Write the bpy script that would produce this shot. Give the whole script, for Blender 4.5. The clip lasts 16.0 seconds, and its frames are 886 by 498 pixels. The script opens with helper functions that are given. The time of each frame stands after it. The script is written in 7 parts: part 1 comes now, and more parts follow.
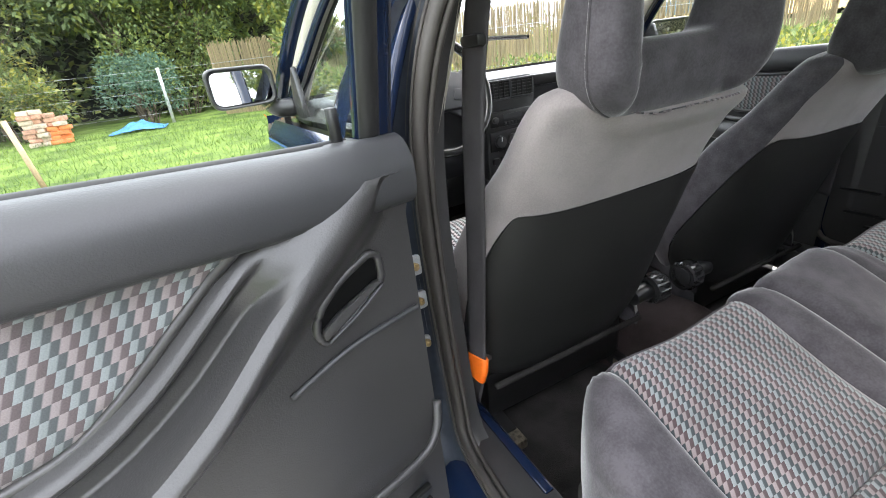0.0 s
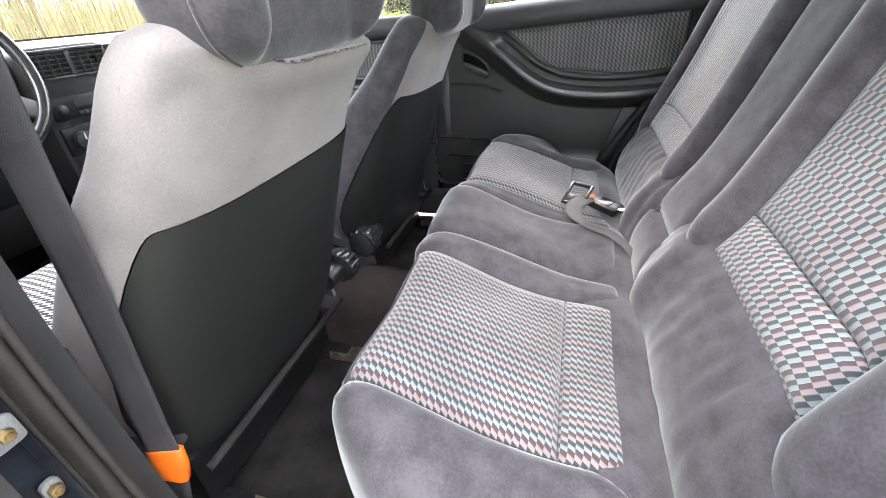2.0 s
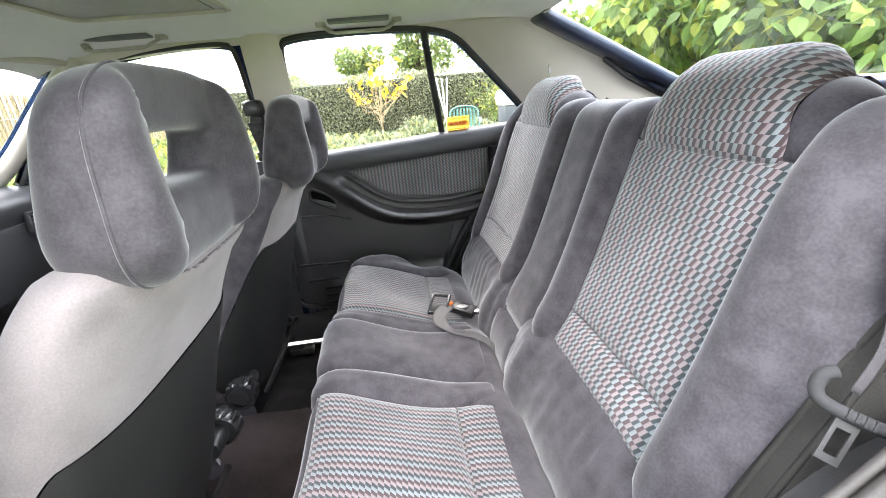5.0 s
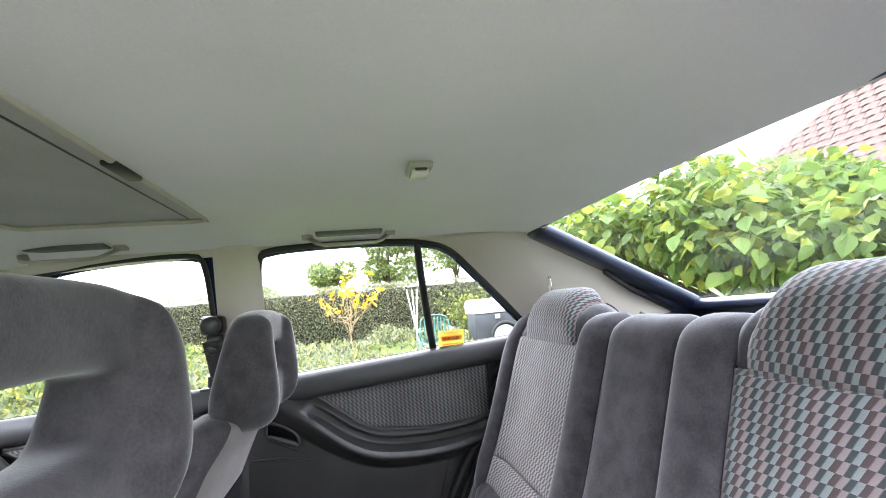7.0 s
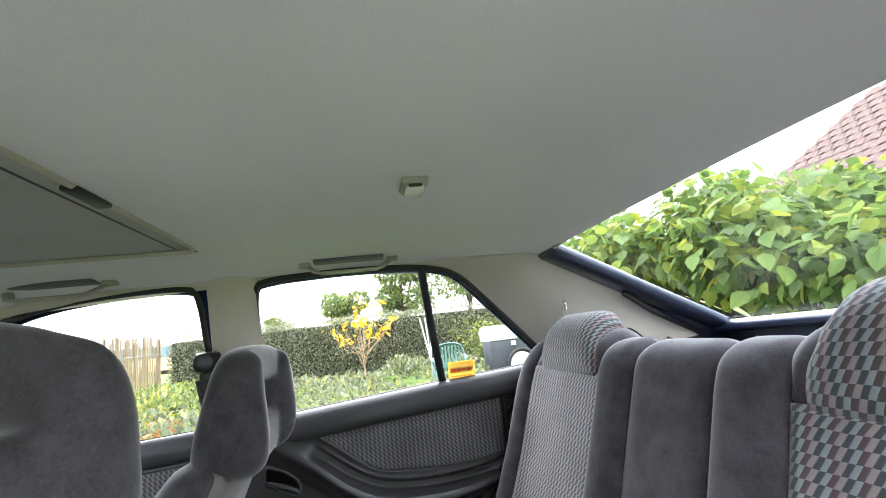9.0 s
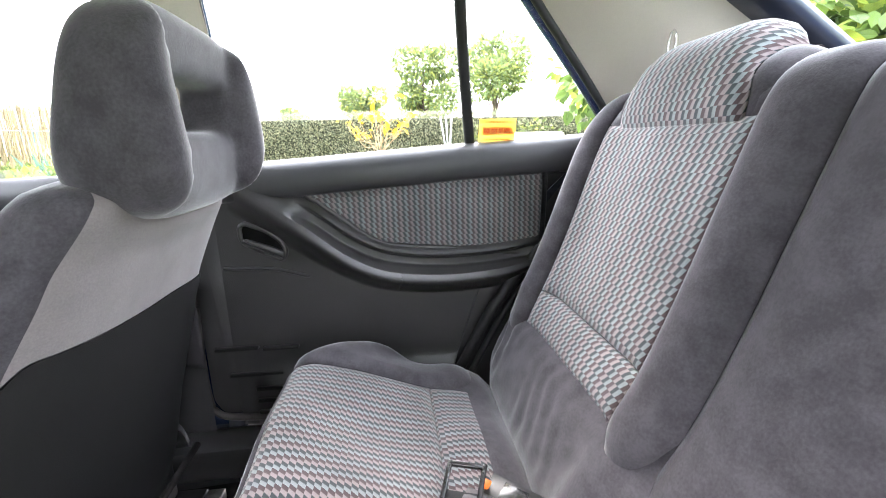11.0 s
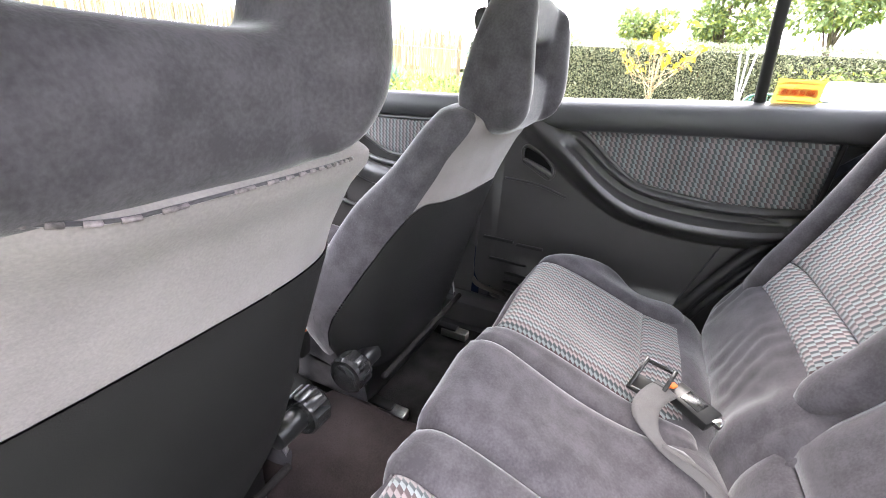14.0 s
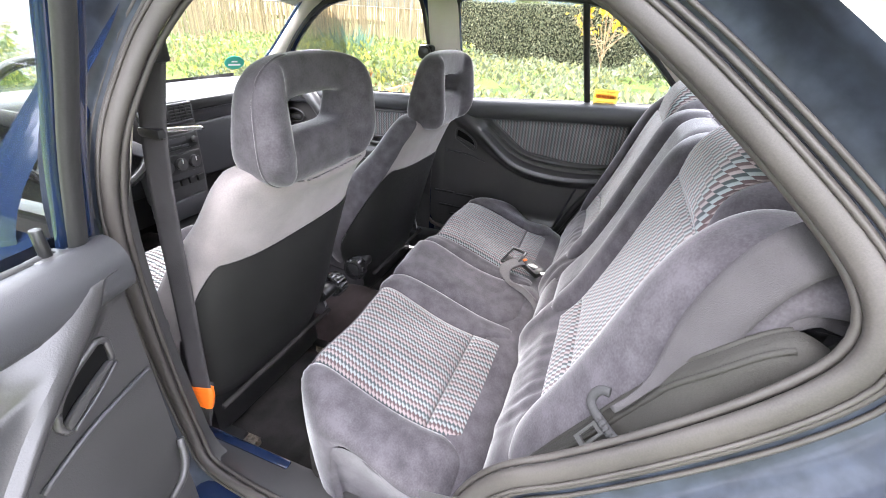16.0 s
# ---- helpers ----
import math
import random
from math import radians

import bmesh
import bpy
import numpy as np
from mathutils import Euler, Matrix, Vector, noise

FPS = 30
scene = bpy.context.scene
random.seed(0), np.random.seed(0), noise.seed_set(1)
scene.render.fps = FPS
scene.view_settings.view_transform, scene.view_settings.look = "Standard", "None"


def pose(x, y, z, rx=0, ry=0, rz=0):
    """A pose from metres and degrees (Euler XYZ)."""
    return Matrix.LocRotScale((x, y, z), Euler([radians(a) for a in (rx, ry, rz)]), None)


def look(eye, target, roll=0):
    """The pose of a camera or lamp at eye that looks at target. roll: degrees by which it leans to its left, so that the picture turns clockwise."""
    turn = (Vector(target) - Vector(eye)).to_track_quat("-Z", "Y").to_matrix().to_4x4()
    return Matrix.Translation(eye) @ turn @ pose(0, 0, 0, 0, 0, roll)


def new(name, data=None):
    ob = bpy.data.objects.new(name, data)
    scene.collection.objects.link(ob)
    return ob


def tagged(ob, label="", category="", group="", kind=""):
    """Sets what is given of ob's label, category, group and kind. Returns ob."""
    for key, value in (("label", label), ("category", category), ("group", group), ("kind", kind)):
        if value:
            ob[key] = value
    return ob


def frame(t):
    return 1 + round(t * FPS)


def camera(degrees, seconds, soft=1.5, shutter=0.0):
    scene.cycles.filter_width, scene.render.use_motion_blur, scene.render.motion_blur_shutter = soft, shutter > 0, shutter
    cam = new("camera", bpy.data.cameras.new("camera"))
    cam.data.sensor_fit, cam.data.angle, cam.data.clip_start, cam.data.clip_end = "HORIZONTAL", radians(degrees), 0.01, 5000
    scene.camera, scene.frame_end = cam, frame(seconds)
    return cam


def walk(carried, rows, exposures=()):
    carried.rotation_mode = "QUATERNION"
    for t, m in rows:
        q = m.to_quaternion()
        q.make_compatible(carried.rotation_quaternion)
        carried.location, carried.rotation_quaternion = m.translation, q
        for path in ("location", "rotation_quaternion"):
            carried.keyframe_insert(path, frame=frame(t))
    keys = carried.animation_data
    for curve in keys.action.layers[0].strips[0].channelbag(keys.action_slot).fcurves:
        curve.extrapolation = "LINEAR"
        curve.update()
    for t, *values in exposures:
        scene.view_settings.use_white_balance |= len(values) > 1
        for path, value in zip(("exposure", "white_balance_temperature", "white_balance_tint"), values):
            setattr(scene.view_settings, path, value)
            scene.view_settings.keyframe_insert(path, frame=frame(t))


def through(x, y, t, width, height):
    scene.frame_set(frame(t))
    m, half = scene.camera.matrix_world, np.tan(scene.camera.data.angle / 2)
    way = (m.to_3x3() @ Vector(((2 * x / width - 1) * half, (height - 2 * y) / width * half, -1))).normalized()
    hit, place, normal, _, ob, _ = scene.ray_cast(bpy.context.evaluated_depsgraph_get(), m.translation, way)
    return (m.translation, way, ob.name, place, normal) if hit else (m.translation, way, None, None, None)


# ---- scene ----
cam = camera(91.8, 16.0, 1.0)
PATH = [
    (0, (-0.921, 0.071, 1.067), (-0.156, 1.719, 0.231), -6.9),
    (0.5, (-0.817, 0.136, 1.03), (0.316, 1.517, 0.13), -6.6),
    (1, (-0.796, 0.154, 0.991), (0.62, 1.201, 0.044), -4.5),
    (1.5, (-0.815, 0.181, 1.0), (0.756, 0.932, 0.016), -4.5),
    (2, (-0.832, 0.193, 1.006), (0.816, 0.708, -0.004), -3.8),
    (2.5, (-0.848, 0.191, 1.019), (0.836, 0.534, -0.003), -3.4),
    (3, (-0.872, 0.196, 1.062), (0.844, 0.311, 0.042), -3.9),
    (3.5, (-0.913, 0.236, 1.124), (0.894, 0.162, 0.272), -5.1),
    (3.7, (-0.919, 0.238, 1.13), (0.917, 0.119, 0.347), -5.3),
    (5.8, (-0.864, 0.224, 1.126), (1.053, 0.013, 0.597), -4.8),
    (6, (-0.824, 0.22, 1.137), (1.129, -0.04, 0.792), -3.5),
    (6.5, (-0.721, 0.257, 1.124), (1.236, -0.153, 1.106), -3.8),
    (7, (-0.675, 0.286, 1.146), (1.265, -0.132, 1.389), -5.3),
    (7.5, (-0.674, 0.289, 1.17), (1.219, -0.109, 1.679), -5.8),
    (8, (-0.682, 0.293, 1.176), (1.19, -0.099, 1.759), -5.9),
    (8.5, (-0.665, 0.286, 1.166), (1.207, -0.101, 1.752), -6.5),
    (9, (-0.612, 0.253, 1.147), (1.318, -0.116, 1.52), -6.9),
    (9.5, (-0.515, 0.201, 1.097), (1.463, -0.097, 1.066), -6.7),
    (9.7, (-0.475, 0.188, 1.077), (1.502, -0.023, 0.86), -6.6),
    (11.8, (-0.217, 0.293, 0.967), (1.679, 0.16, 0.344), 0.7),
    (12, (-0.226, 0.311, 0.957), (1.664, 0.458, 0.321), 1.4),
    (12.5, (-0.261, 0.33, 0.96), (1.495, 0.956, 0.237), 2.8),
    (13, (-0.332, 0.318, 0.963), (1.356, 1.054, 0.182), 3.1),
    (13.5, (-0.411, 0.304, 0.967), (1.273, 1.044, 0.184), 3.4),
    (14, (-0.495, 0.256, 1.04), (1.184, 1.0, 0.247), 3.8),
    (14.5, (-0.619, 0.169, 1.112), (1.008, 0.957, 0.255), 4.8),
    (15, (-0.755, 0.15, 1.187), (0.856, 0.915, 0.282), 3.8),
    (15.5, (-0.957, 0.084, 1.224), (0.713, 0.692, 0.306), 4.8),
    (16, (-1.054, -0.05, 1.256), (0.599, 0.558, 0.308), 2.9),
]
EXPOSURES = [(0.0, 2.56, 6450, 11), (0.6, 2.81, 6450, 11), (1.2, 3.51, 6450, 11), (3.0, 3.44, 6500, 13), (3.7, 3.54, 6450, 13), (6.0, 3.31, 6400, 14), (7.0, 3.19, 6250, 16), (8.0, 3.11, 5950, 25), (9.0, 2.85, 6200, 14), (9.7, 3.14, 6100, 13), (11.8, 3.96, 6450, 17), (12.4, 3.86, 6450, 17), (13.5, 4.0, 6450, 18), (14.5, 3.66, 6500, 18), (16.0, 3.48, 6350, 18)]
walk(cam, [(t, look(eye, target, roll)) for t, eye, target, roll in PATH], EXPOSURES)

# ---- world and sun: a bright overcast afternoon ----
world = bpy.data.worlds.new("sky")
scene.world = world
world.use_nodes = True
wn = world.node_tree
sky = wn.nodes.new("ShaderNodeTexSky")
sky.sky_type, sky.sun_disc = "NISHITA", False
sky.sun_elevation, sky.sun_rotation = radians(48), radians(83)
sky.air_density, sky.dust_density, sky.ozone_density = 1.0, 6.0, 1.0
soft_white = wn.nodes.new("ShaderNodeMix")
soft_white.data_type = "RGBA"
soft_white.inputs[0].default_value = 0.72
soft_white.inputs[7].default_value = (11.5, 11.9, 12.6, 1)
wn.links.new(sky.outputs[0], soft_white.inputs[6])
wn.links.new(soft_white.outputs[2], wn.nodes["Background"].inputs[0])
wn.nodes["Background"].inputs[1].default_value = 0.13
sun_data = bpy.data.lights.new("sun", "SUN")
sun_data.energy, sun_data.angle, sun_data.color = 0.5, radians(30), (1.0, 0.96, 0.9)
sun = new("sun", sun_data)
sun.matrix_world = look((-7, 0.8, 8), (0, 0, 0))

# ---- materials ----
def material(name, base, rough=0.6, metal=0.0, vary=0.25, fine=400.0, coarse=6.0, bump=0.15, sheen=0.0, coat=0.0, spec=0.5, bump_scale=None, tint=None, coords="Object", nap=0.0, pile=0.55):
    """Principled surface with colour variation at two scales and fine relief."""
    m = bpy.data.materials.new(name)
    m.use_nodes = True
    t = m.node_tree
    b = t.nodes["Principled BSDF"]
    tc = t.nodes.new("ShaderNodeTexCoord")
    n1, n2 = t.nodes.new("ShaderNodeTexNoise"), t.nodes.new("ShaderNodeTexNoise")
    for n, s in ((n1, fine), (n2, coarse)):
        n.inputs["Scale"].default_value, n.inputs["Detail"].default_value = s, 4
        t.links.new(tc.outputs[coords], n.inputs["Vector"])
    add = t.nodes.new("ShaderNodeMath")
    add.operation = "MULTIPLY_ADD"
    add.inputs[1].default_value = 0.38
    t.links.new(n1.outputs["Fac"], add.inputs[0])
    half = t.nodes.new("ShaderNodeMath")
    half.operation = "MULTIPLY"
    half.inputs[1].default_value = 0.62
    t.links.new(n2.outputs["Fac"], half.inputs[0])
    t.links.new(half.outputs[0], add.inputs[2])
    ramp = t.nodes.new("ShaderNodeValToRGB")
    lo, hi = 1 - vary, 1 + vary
    ti = tint or (1, 1, 1)
    ramp.color_ramp.elements[0].position, ramp.color_ramp.elements[1].position = 0.37, 0.63
    ramp.color_ramp.elements[0].color = (base[0] * lo, base[1] * lo, base[2] * lo, 1)
    ramp.color_ramp.elements[1].color = (base[0] * hi * ti[0], base[1] * hi * ti[1], base[2] * hi * ti[2], 1)
    t.links.new(add.outputs[0], ramp.inputs[0])
    t.links.new(ramp.outputs[0], b.inputs["Base Color"])
    b.inputs["Roughness"].default_value, b.inputs["Metallic"].default_value = rough, metal
    b.inputs["Specular IOR Level"].default_value = spec
    b.inputs["Sheen Weight"].default_value, b.inputs["Sheen Roughness"].default_value = sheen, pile
    b.inputs["Coat Weight"].default_value, b.inputs["Coat Roughness"].default_value = coat, 0.05
    if bump:
        bp = t.nodes.new("ShaderNodeBump")
        bp.inputs["Strength"].default_value, bp.inputs["Distance"].default_value = bump, 0.002
        src = n1
        if bump_scale:
            src = t.nodes.new("ShaderNodeTexNoise")
            src.inputs["Scale"].default_value, src.inputs["Detail"].default_value = bump_scale, 6
            t.links.new(tc.outputs[coords], src.inputs["Vector"])
        t.links.new(src.outputs["Fac"], bp.inputs["Height"])
        t.links.new(bp.outputs[0], b.inputs["Normal"])
        if nap:   # brushed pile: broad strokes that lean the fibres this way and that
            stroke, lay = t.nodes.new("ShaderNodeTexNoise"), t.nodes.new("ShaderNodeBump")
            stroke.inputs["Scale"].default_value, stroke.inputs["Detail"].default_value, stroke.inputs["Distortion"].default_value = 26, 5, 1.2
            t.links.new(tc.outputs[coords], stroke.inputs["Vector"])
            lay.inputs["Strength"].default_value, lay.inputs["Distance"].default_value = nap, 0.006
            t.links.new(stroke.outputs["Fac"], lay.inputs["Height"])
            t.links.new(lay.outputs[0], bp.inputs["Normal"])
    return m


def woven(name, shades, a=0.0069, b=0.0138, shear=1.0, rough=0.9):
    """Seat cloth: rows of slanted lozenges in four yarn colours, laid by the cloth's own UV metres."""
    m = bpy.data.materials.new(name)
    m.use_nodes = True
    t = m.node_tree
    bsdf = t.nodes["Principled BSDF"]

    def op(kind, x, y=None):
        n = t.nodes.new("ShaderNodeMath")
        n.operation = kind
        for i, v in enumerate((x, y)):
            if v is None:
                continue
            if isinstance(v, (int, float)):
                n.inputs[i].default_value = v
            else:
                t.links.new(v, n.inputs[i])
        return n.outputs[0]

    uv = t.nodes.new("ShaderNodeUVMap")
    wob = t.nodes.new("ShaderNodeTexNoise")
    wob.inputs["Scale"].default_value = 25
    t.links.new(uv.outputs[0], wob.inputs["Vector"])
    sep = t.nodes.new("ShaderNodeSeparateXYZ")
    t.links.new(uv.outputs[0], sep.inputs[0])
    jig = op("MULTIPLY", op("SUBTRACT", wob.outputs["Fac"], 0.5), 0.35)
    v = op("ADD", op("DIVIDE", sep.outputs[1], b), jig)
    row = op("FLOOR", v)
    u = op("ADD", op("DIVIDE", sep.outputs[0], a), op("MULTIPLY", op("FRACT", v), shear))
    place = op("FLOORED_MODULO", op("ADD", u, jig), 4)
    ramp = t.nodes.new("ShaderNodeValToRGB")
    # each cell holds its shade, then runs softly into the next
    stops = []
    for i, c in enumerate(shades):
        stops += [(i * 0.25 + 0.02, c), (i * 0.25 + 0.215, [x * 0.88 for x in c])]
    while len(ramp.color_ramp.elements) < len(stops):
        ramp.color_ramp.elements.new(0.99)
    for e, (x, c) in zip(ramp.color_ramp.elements, stops):
        e.position = x
        e.color = (*c, 1)
    t.links.new(op("DIVIDE", place, 4), ramp.inputs[0])
    yarn = t.nodes.new("ShaderNodeTexNoise")
    yarn.inputs["Scale"].default_value, yarn.inputs["Detail"].default_value = 900, 3
    t.links.new(uv.outputs[0], yarn.inputs["Vector"])
    worn = t.nodes.new("ShaderNodeTexNoise")
    worn.inputs["Scale"].default_value, worn.inputs["Detail"].default_value = 9, 4
    t.links.new(uv.outputs[0], worn.inputs["Vector"])
    shade = op("ADD", op("MULTIPLY", yarn.outputs["Fac"], 0.5), op("MULTIPLY", worn.outputs["Fac"], 0.7))
    mul = t.nodes.new("ShaderNodeMix")
    mul.data_type, mul.blend_type = "RGBA", "MULTIPLY"
    mul.inputs[0].default_value = 0.75
    t.links.new(ramp.outputs[0], mul.inputs[6])
    grey = t.nodes.new("ShaderNodeCombineColor")
    for i in range(3):
        t.links.new(op("MULTIPLY", shade, 1.65), grey.inputs[i])
    t.links.new(grey.outputs[0], mul.inputs[7])
    t.links.new(mul.outputs[2], bsdf.inputs["Base Color"])
    bsdf.inputs["Roughness"].default_value = rough
    bsdf.inputs["Specular IOR Level"].default_value = 0.25
    bsdf.inputs["Sheen Weight"].default_value = 0.25
    bp = t.nodes.new("ShaderNodeBump")
    bp.inputs["Strength"].default_value, bp.inputs["Distance"].default_value = 0.35, 0.0012
    edge = op("ADD", op("PINGPONG", v, 0.5), op("MULTIPLY", yarn.outputs["Fac"], 0.5))
    t.links.new(edge, bp.inputs["Height"])
    t.links.new(bp.outputs[0], bsdf.inputs["Normal"])
    return m


def pane_glass(name, tint=(0.93, 0.96, 0.95), gloss=0.75):
    m = bpy.data.materials.new(name)
    m.use_nodes = True
    t = m.node_tree
    t.nodes.remove(t.nodes["Principled BSDF"])
    tr, gl, mx, fr = (t.nodes.new(k) for k in ("ShaderNodeBsdfTransparent", "ShaderNodeBsdfGlossy", "ShaderNodeMixShader", "ShaderNodeFresnel"))
    tr.inputs[0].default_value = (*tint, 1)
    gl.inputs["Roughness"].default_value = 0.02
    fr.inputs[0].default_value = 1.45
    k = t.nodes.new("ShaderNodeMath")
    k.operation = "MULTIPLY"
    k.inputs[1].default_value = gloss
    t.links.new(fr.outputs[0], k.inputs[0])
    t.links.new(k.outputs[0], mx.inputs[0])
    t.links.new(tr.outputs[0], mx.inputs[1])
    t.links.new(gl.outputs[0], mx.inputs[2])
    t.links.new(mx.outputs[0], t.nodes["Material Output"].inputs[0])
    return m


def leafy(name, base, spread=0.5, rough=0.5, warm=(1.6, 1.3, 0.7), through=0.35):
    """Foliage: each leaf or clump has its own shade, and light passes through."""
    m = bpy.data.materials.new(name)
    m.use_nodes = True
    t = m.node_tree
    b = t.nodes["Principled BSDF"]
    geo, info = t.nodes.new("ShaderNodeNewGeometry"), t.nodes.new("ShaderNodeObjectInfo")
    add = t.nodes.new("ShaderNodeMath")
    add.operation = "ADD"
    t.links.new(geo.outputs["Random Per Island"], add.inputs[0])
    t.links.new(info.outputs["Random"], add.inputs[1])
    fr = t.nodes.new("ShaderNodeMath")
    fr.operation = "FRACT"
    t.links.new(add.outputs[0], fr.inputs[0])
    ramp = t.nodes.new("ShaderNodeValToRGB")
    ramp.color_ramp.elements[0].color = (base[0] * (1 - spread), base[1] * (1 - spread), base[2] * (1 - spread), 1)
    ramp.color_ramp.elements[1].color = (base[0] * warm[0], base[1] * warm[1], base[2] * warm[2], 1)
    mid = ramp.color_ramp.elements.new(0.55)
    mid.color = (*base, 1)
    t.links.new(fr.outputs[0], ramp.inputs[0])
    t.links.new(ramp.outputs[0], b.inputs["Base Color"])
    b.inputs["Roughness"].default_value = rough
    b.inputs["Specular IOR Level"].default_value = 0.3
    tl, mx = t.nodes.new("ShaderNodeBsdfTranslucent"), t.nodes.new("ShaderNodeMixShader")
    t.links.new(ramp.outputs[0], tl.inputs[0])
    mx.inputs[0].default_value = through
    t.links.new(b.outputs[0], mx.inputs[1])
    t.links.new(tl.outputs[0], mx.inputs[2])
    t.links.new(mx.outputs[0], t.nodes["Material Output"].inputs[0])
    return m


VELOUR = material("grey_velour", (0.060, 0.0555, 0.0615), 0.9, vary=0.27, fine=300, coarse=30, bump=0.16, sheen=0.46, spec=0.15, bump_scale=520, nap=0.05, pile=0.36)
SEAM_PALE = material("pale_seam_cloth", (0.17, 0.145, 0.15), 0.8, vary=0.6, bump=0, coarse=60)
# Paler copy of the grey velour, with the daylight on it in its colour.
VELOUR_LIT = material("velour_lit", (0.215, 0.192, 0.188), 0.9, vary=0.16, fine=420, coarse=9, bump=0.14, sheen=0.14, spec=0.2, bump_scale=520, nap=0.06)
YARNS = ((0.225, 0.255, 0.258), (0.036, 0.047, 0.052), (0.26, 0.215, 0.215), (0.072, 0.046, 0.049))
CLOTH = woven("lozenge_cloth", [[x * 1.02 + 0.012 for x in c] for c in YARNS], a=0.0066, b=0.0128)
CLOTH_SEAT = woven("lozenge_seat_cloth", [[x * 0.8 + 0.008 for x in c] for c in YARNS], a=0.0064, b=0.0094, shear=-1.0)
CLOTH_DOOR = woven("lozenge_door_cloth", [[x * 0.70 + 0.045 for x in c] for c in YARNS], a=0.0060, b=0.0118, shear=-1.0)
CLOTH_DARK = woven("small_check_cloth", ((0.55, 0.50, 0.49), (0.03, 0.04, 0.045), (0.45, 0.50, 0.50), (0.05, 0.03, 0.035)), a=0.0065, b=0.010)
VINYL = material("black_vinyl", (0.0135, 0.0135, 0.013), 0.55, vary=0.2, fine=700, coarse=5, bump=0.25, spec=0.4)
PLASTIC = material("charcoal_plastic", (0.036, 0.035, 0.035), 0.33, vary=0.18, fine=480, coarse=5, bump=0.16, spec=0.6)
PLASTIC_GREY = material("slate_plastic", (0.036, 0.0365, 0.039), 0.42, vary=0.12, fine=700, coarse=6, bump=0.15, spec=0.5)
PLASTIC_DEEP = material("deep_black_plastic", (0.012, 0.012, 0.012), 0.35, vary=0.2, bump=0.1)
KNOB = material("glossy_black_plastic", (0.02, 0.02, 0.02), 0.22, vary=0.2, bump=0.05, spec=0.6)
MATT = material("matt_grey_plastic", (0.035, 0.035, 0.036), 0.8, vary=0.15, bump=0.1, spec=0.2)
TIN = material("dull_tin", (0.07, 0.07, 0.068), 0.5, metal=0.6, vary=0.15, bump=0.05)
# Near-black that paints the shade inside the door release's dish.
HOLLOW_SHADE = material("hollow_shade", (0.003, 0.003, 0.003), 0.8, vary=0.2, bump=0.0, spec=0.1)
CARPET = material("black_carpet", (0.027, 0.025, 0.024), 0.95, vary=0.5, fine=500, coarse=12, bump=0.8, spec=0.1, bump_scale=350)
CARPET_WORN = material("worn_brown_carpet", (0.034, 0.026, 0.025), 0.95, vary=0.35, fine=400, coarse=10, bump=0.8, spec=0.1, bump_scale=300)
LINER = material("headliner_cloth", (0.72, 0.712, 0.70), 0.95, vary=0.05, fine=350, coarse=2.5, bump=0.12, spec=0.1)
SHADE_CLOTH = material("sunroof_cloth", (0.47, 0.465, 0.44), 0.95, vary=0.08, fine=350, coarse=4, bump=0.15, spec=0.1)
TRIM = material("pale_pillar_trim", (0.54, 0.50, 0.43), 0.6, vary=0.06, fine=500, coarse=4, bump=0.15, spec=0.35)
RUBBER = material("door_seal_rubber", (0.034, 0.030, 0.0265), 0.6, vary=0.3, fine=600, coarse=9, bump=0.08)
RUBBER_BLACK = material("black_rubber", (0.015, 0.015, 0.015), 0.55, vary=0.2, bump=0.1)
PAINT = material("dark_blue_paint", (0.006, 0.013, 0.036), 0.09, metal=0.0, vary=0.2, fine=900, coarse=4, bump=0.0, coat=0.0, spec=0.42)
JAMB = material("worn_blue_jamb", (0.018, 0.023, 0.033), 0.5, metal=0.1, vary=0.5, fine=60, coarse=14, bump=0.05, coat=0.15, spec=0.3)
PAINT_IN = material("blue_inner_paint", (0.009, 0.016, 0.038), 0.35, metal=0.1, vary=0.12, fine=300, coarse=6, bump=0.05, coat=0.6)
STEEL = material("bare_steel", (0.45, 0.44, 0.42), 0.3, metal=1.0, vary=0.25, fine=200, coarse=20, bump=0.1)
CHROME = material("bright_metal", (0.75, 0.75, 0.76), 0.12, metal=1.0, vary=0.05, bump=0.0)
BRASS = material("brass_bolt", (0.45, 0.33, 0.16), 0.4, metal=0.8, vary=0.4, fine=200, coarse=40, bump=0.2)
GREASE = material("greasy_hinge", (0.20, 0.17, 0.13), 0.42, metal=0.5, vary=0.6, fine=120, coarse=30, bump=0.3)
ORANGE = material("orange_plastic", (0.85, 0.16, 0.012), 0.45, vary=0.08, fine=200, coarse=20, bump=0.05)
WEBBING = material("belt_webbing", (0.045, 0.042, 0.044), 0.75, vary=0.2, fine=900, coarse=20, bump=0.5, spec=0.3)
BELT_GREY = material("grey_belt_webbing", (0.042, 0.039, 0.041), 0.75, vary=0.18, fine=900, coarse=20, bump=0.5, spec=0.3)
WEB_PALE = material("pale_belt_webbing", (0.105, 0.10, 0.10), 0.7, vary=0.15, fine=900, coarse=20, bump=0.5, spec=0.3)
WHEEL_GREY = material("wheel_grey_plastic", (0.058, 0.058, 0.062), 0.5, vary=0.12, fine=600, coarse=8, bump=0.3, spec=0.45)
RED = material("red_badge", (0.6, 0.03, 0.02), 0.4, vary=0.05, bump=0)
COVER = material("dark_cover_plastic", (0.030, 0.029, 0.026), 0.75, vary=0.2, fine=600, coarse=7, bump=0.35, spec=0.14)
RECESS_SHADE = material("recess_shade_grey", (0.13, 0.135, 0.15), 0.7, vary=0.08, bump=0.1)
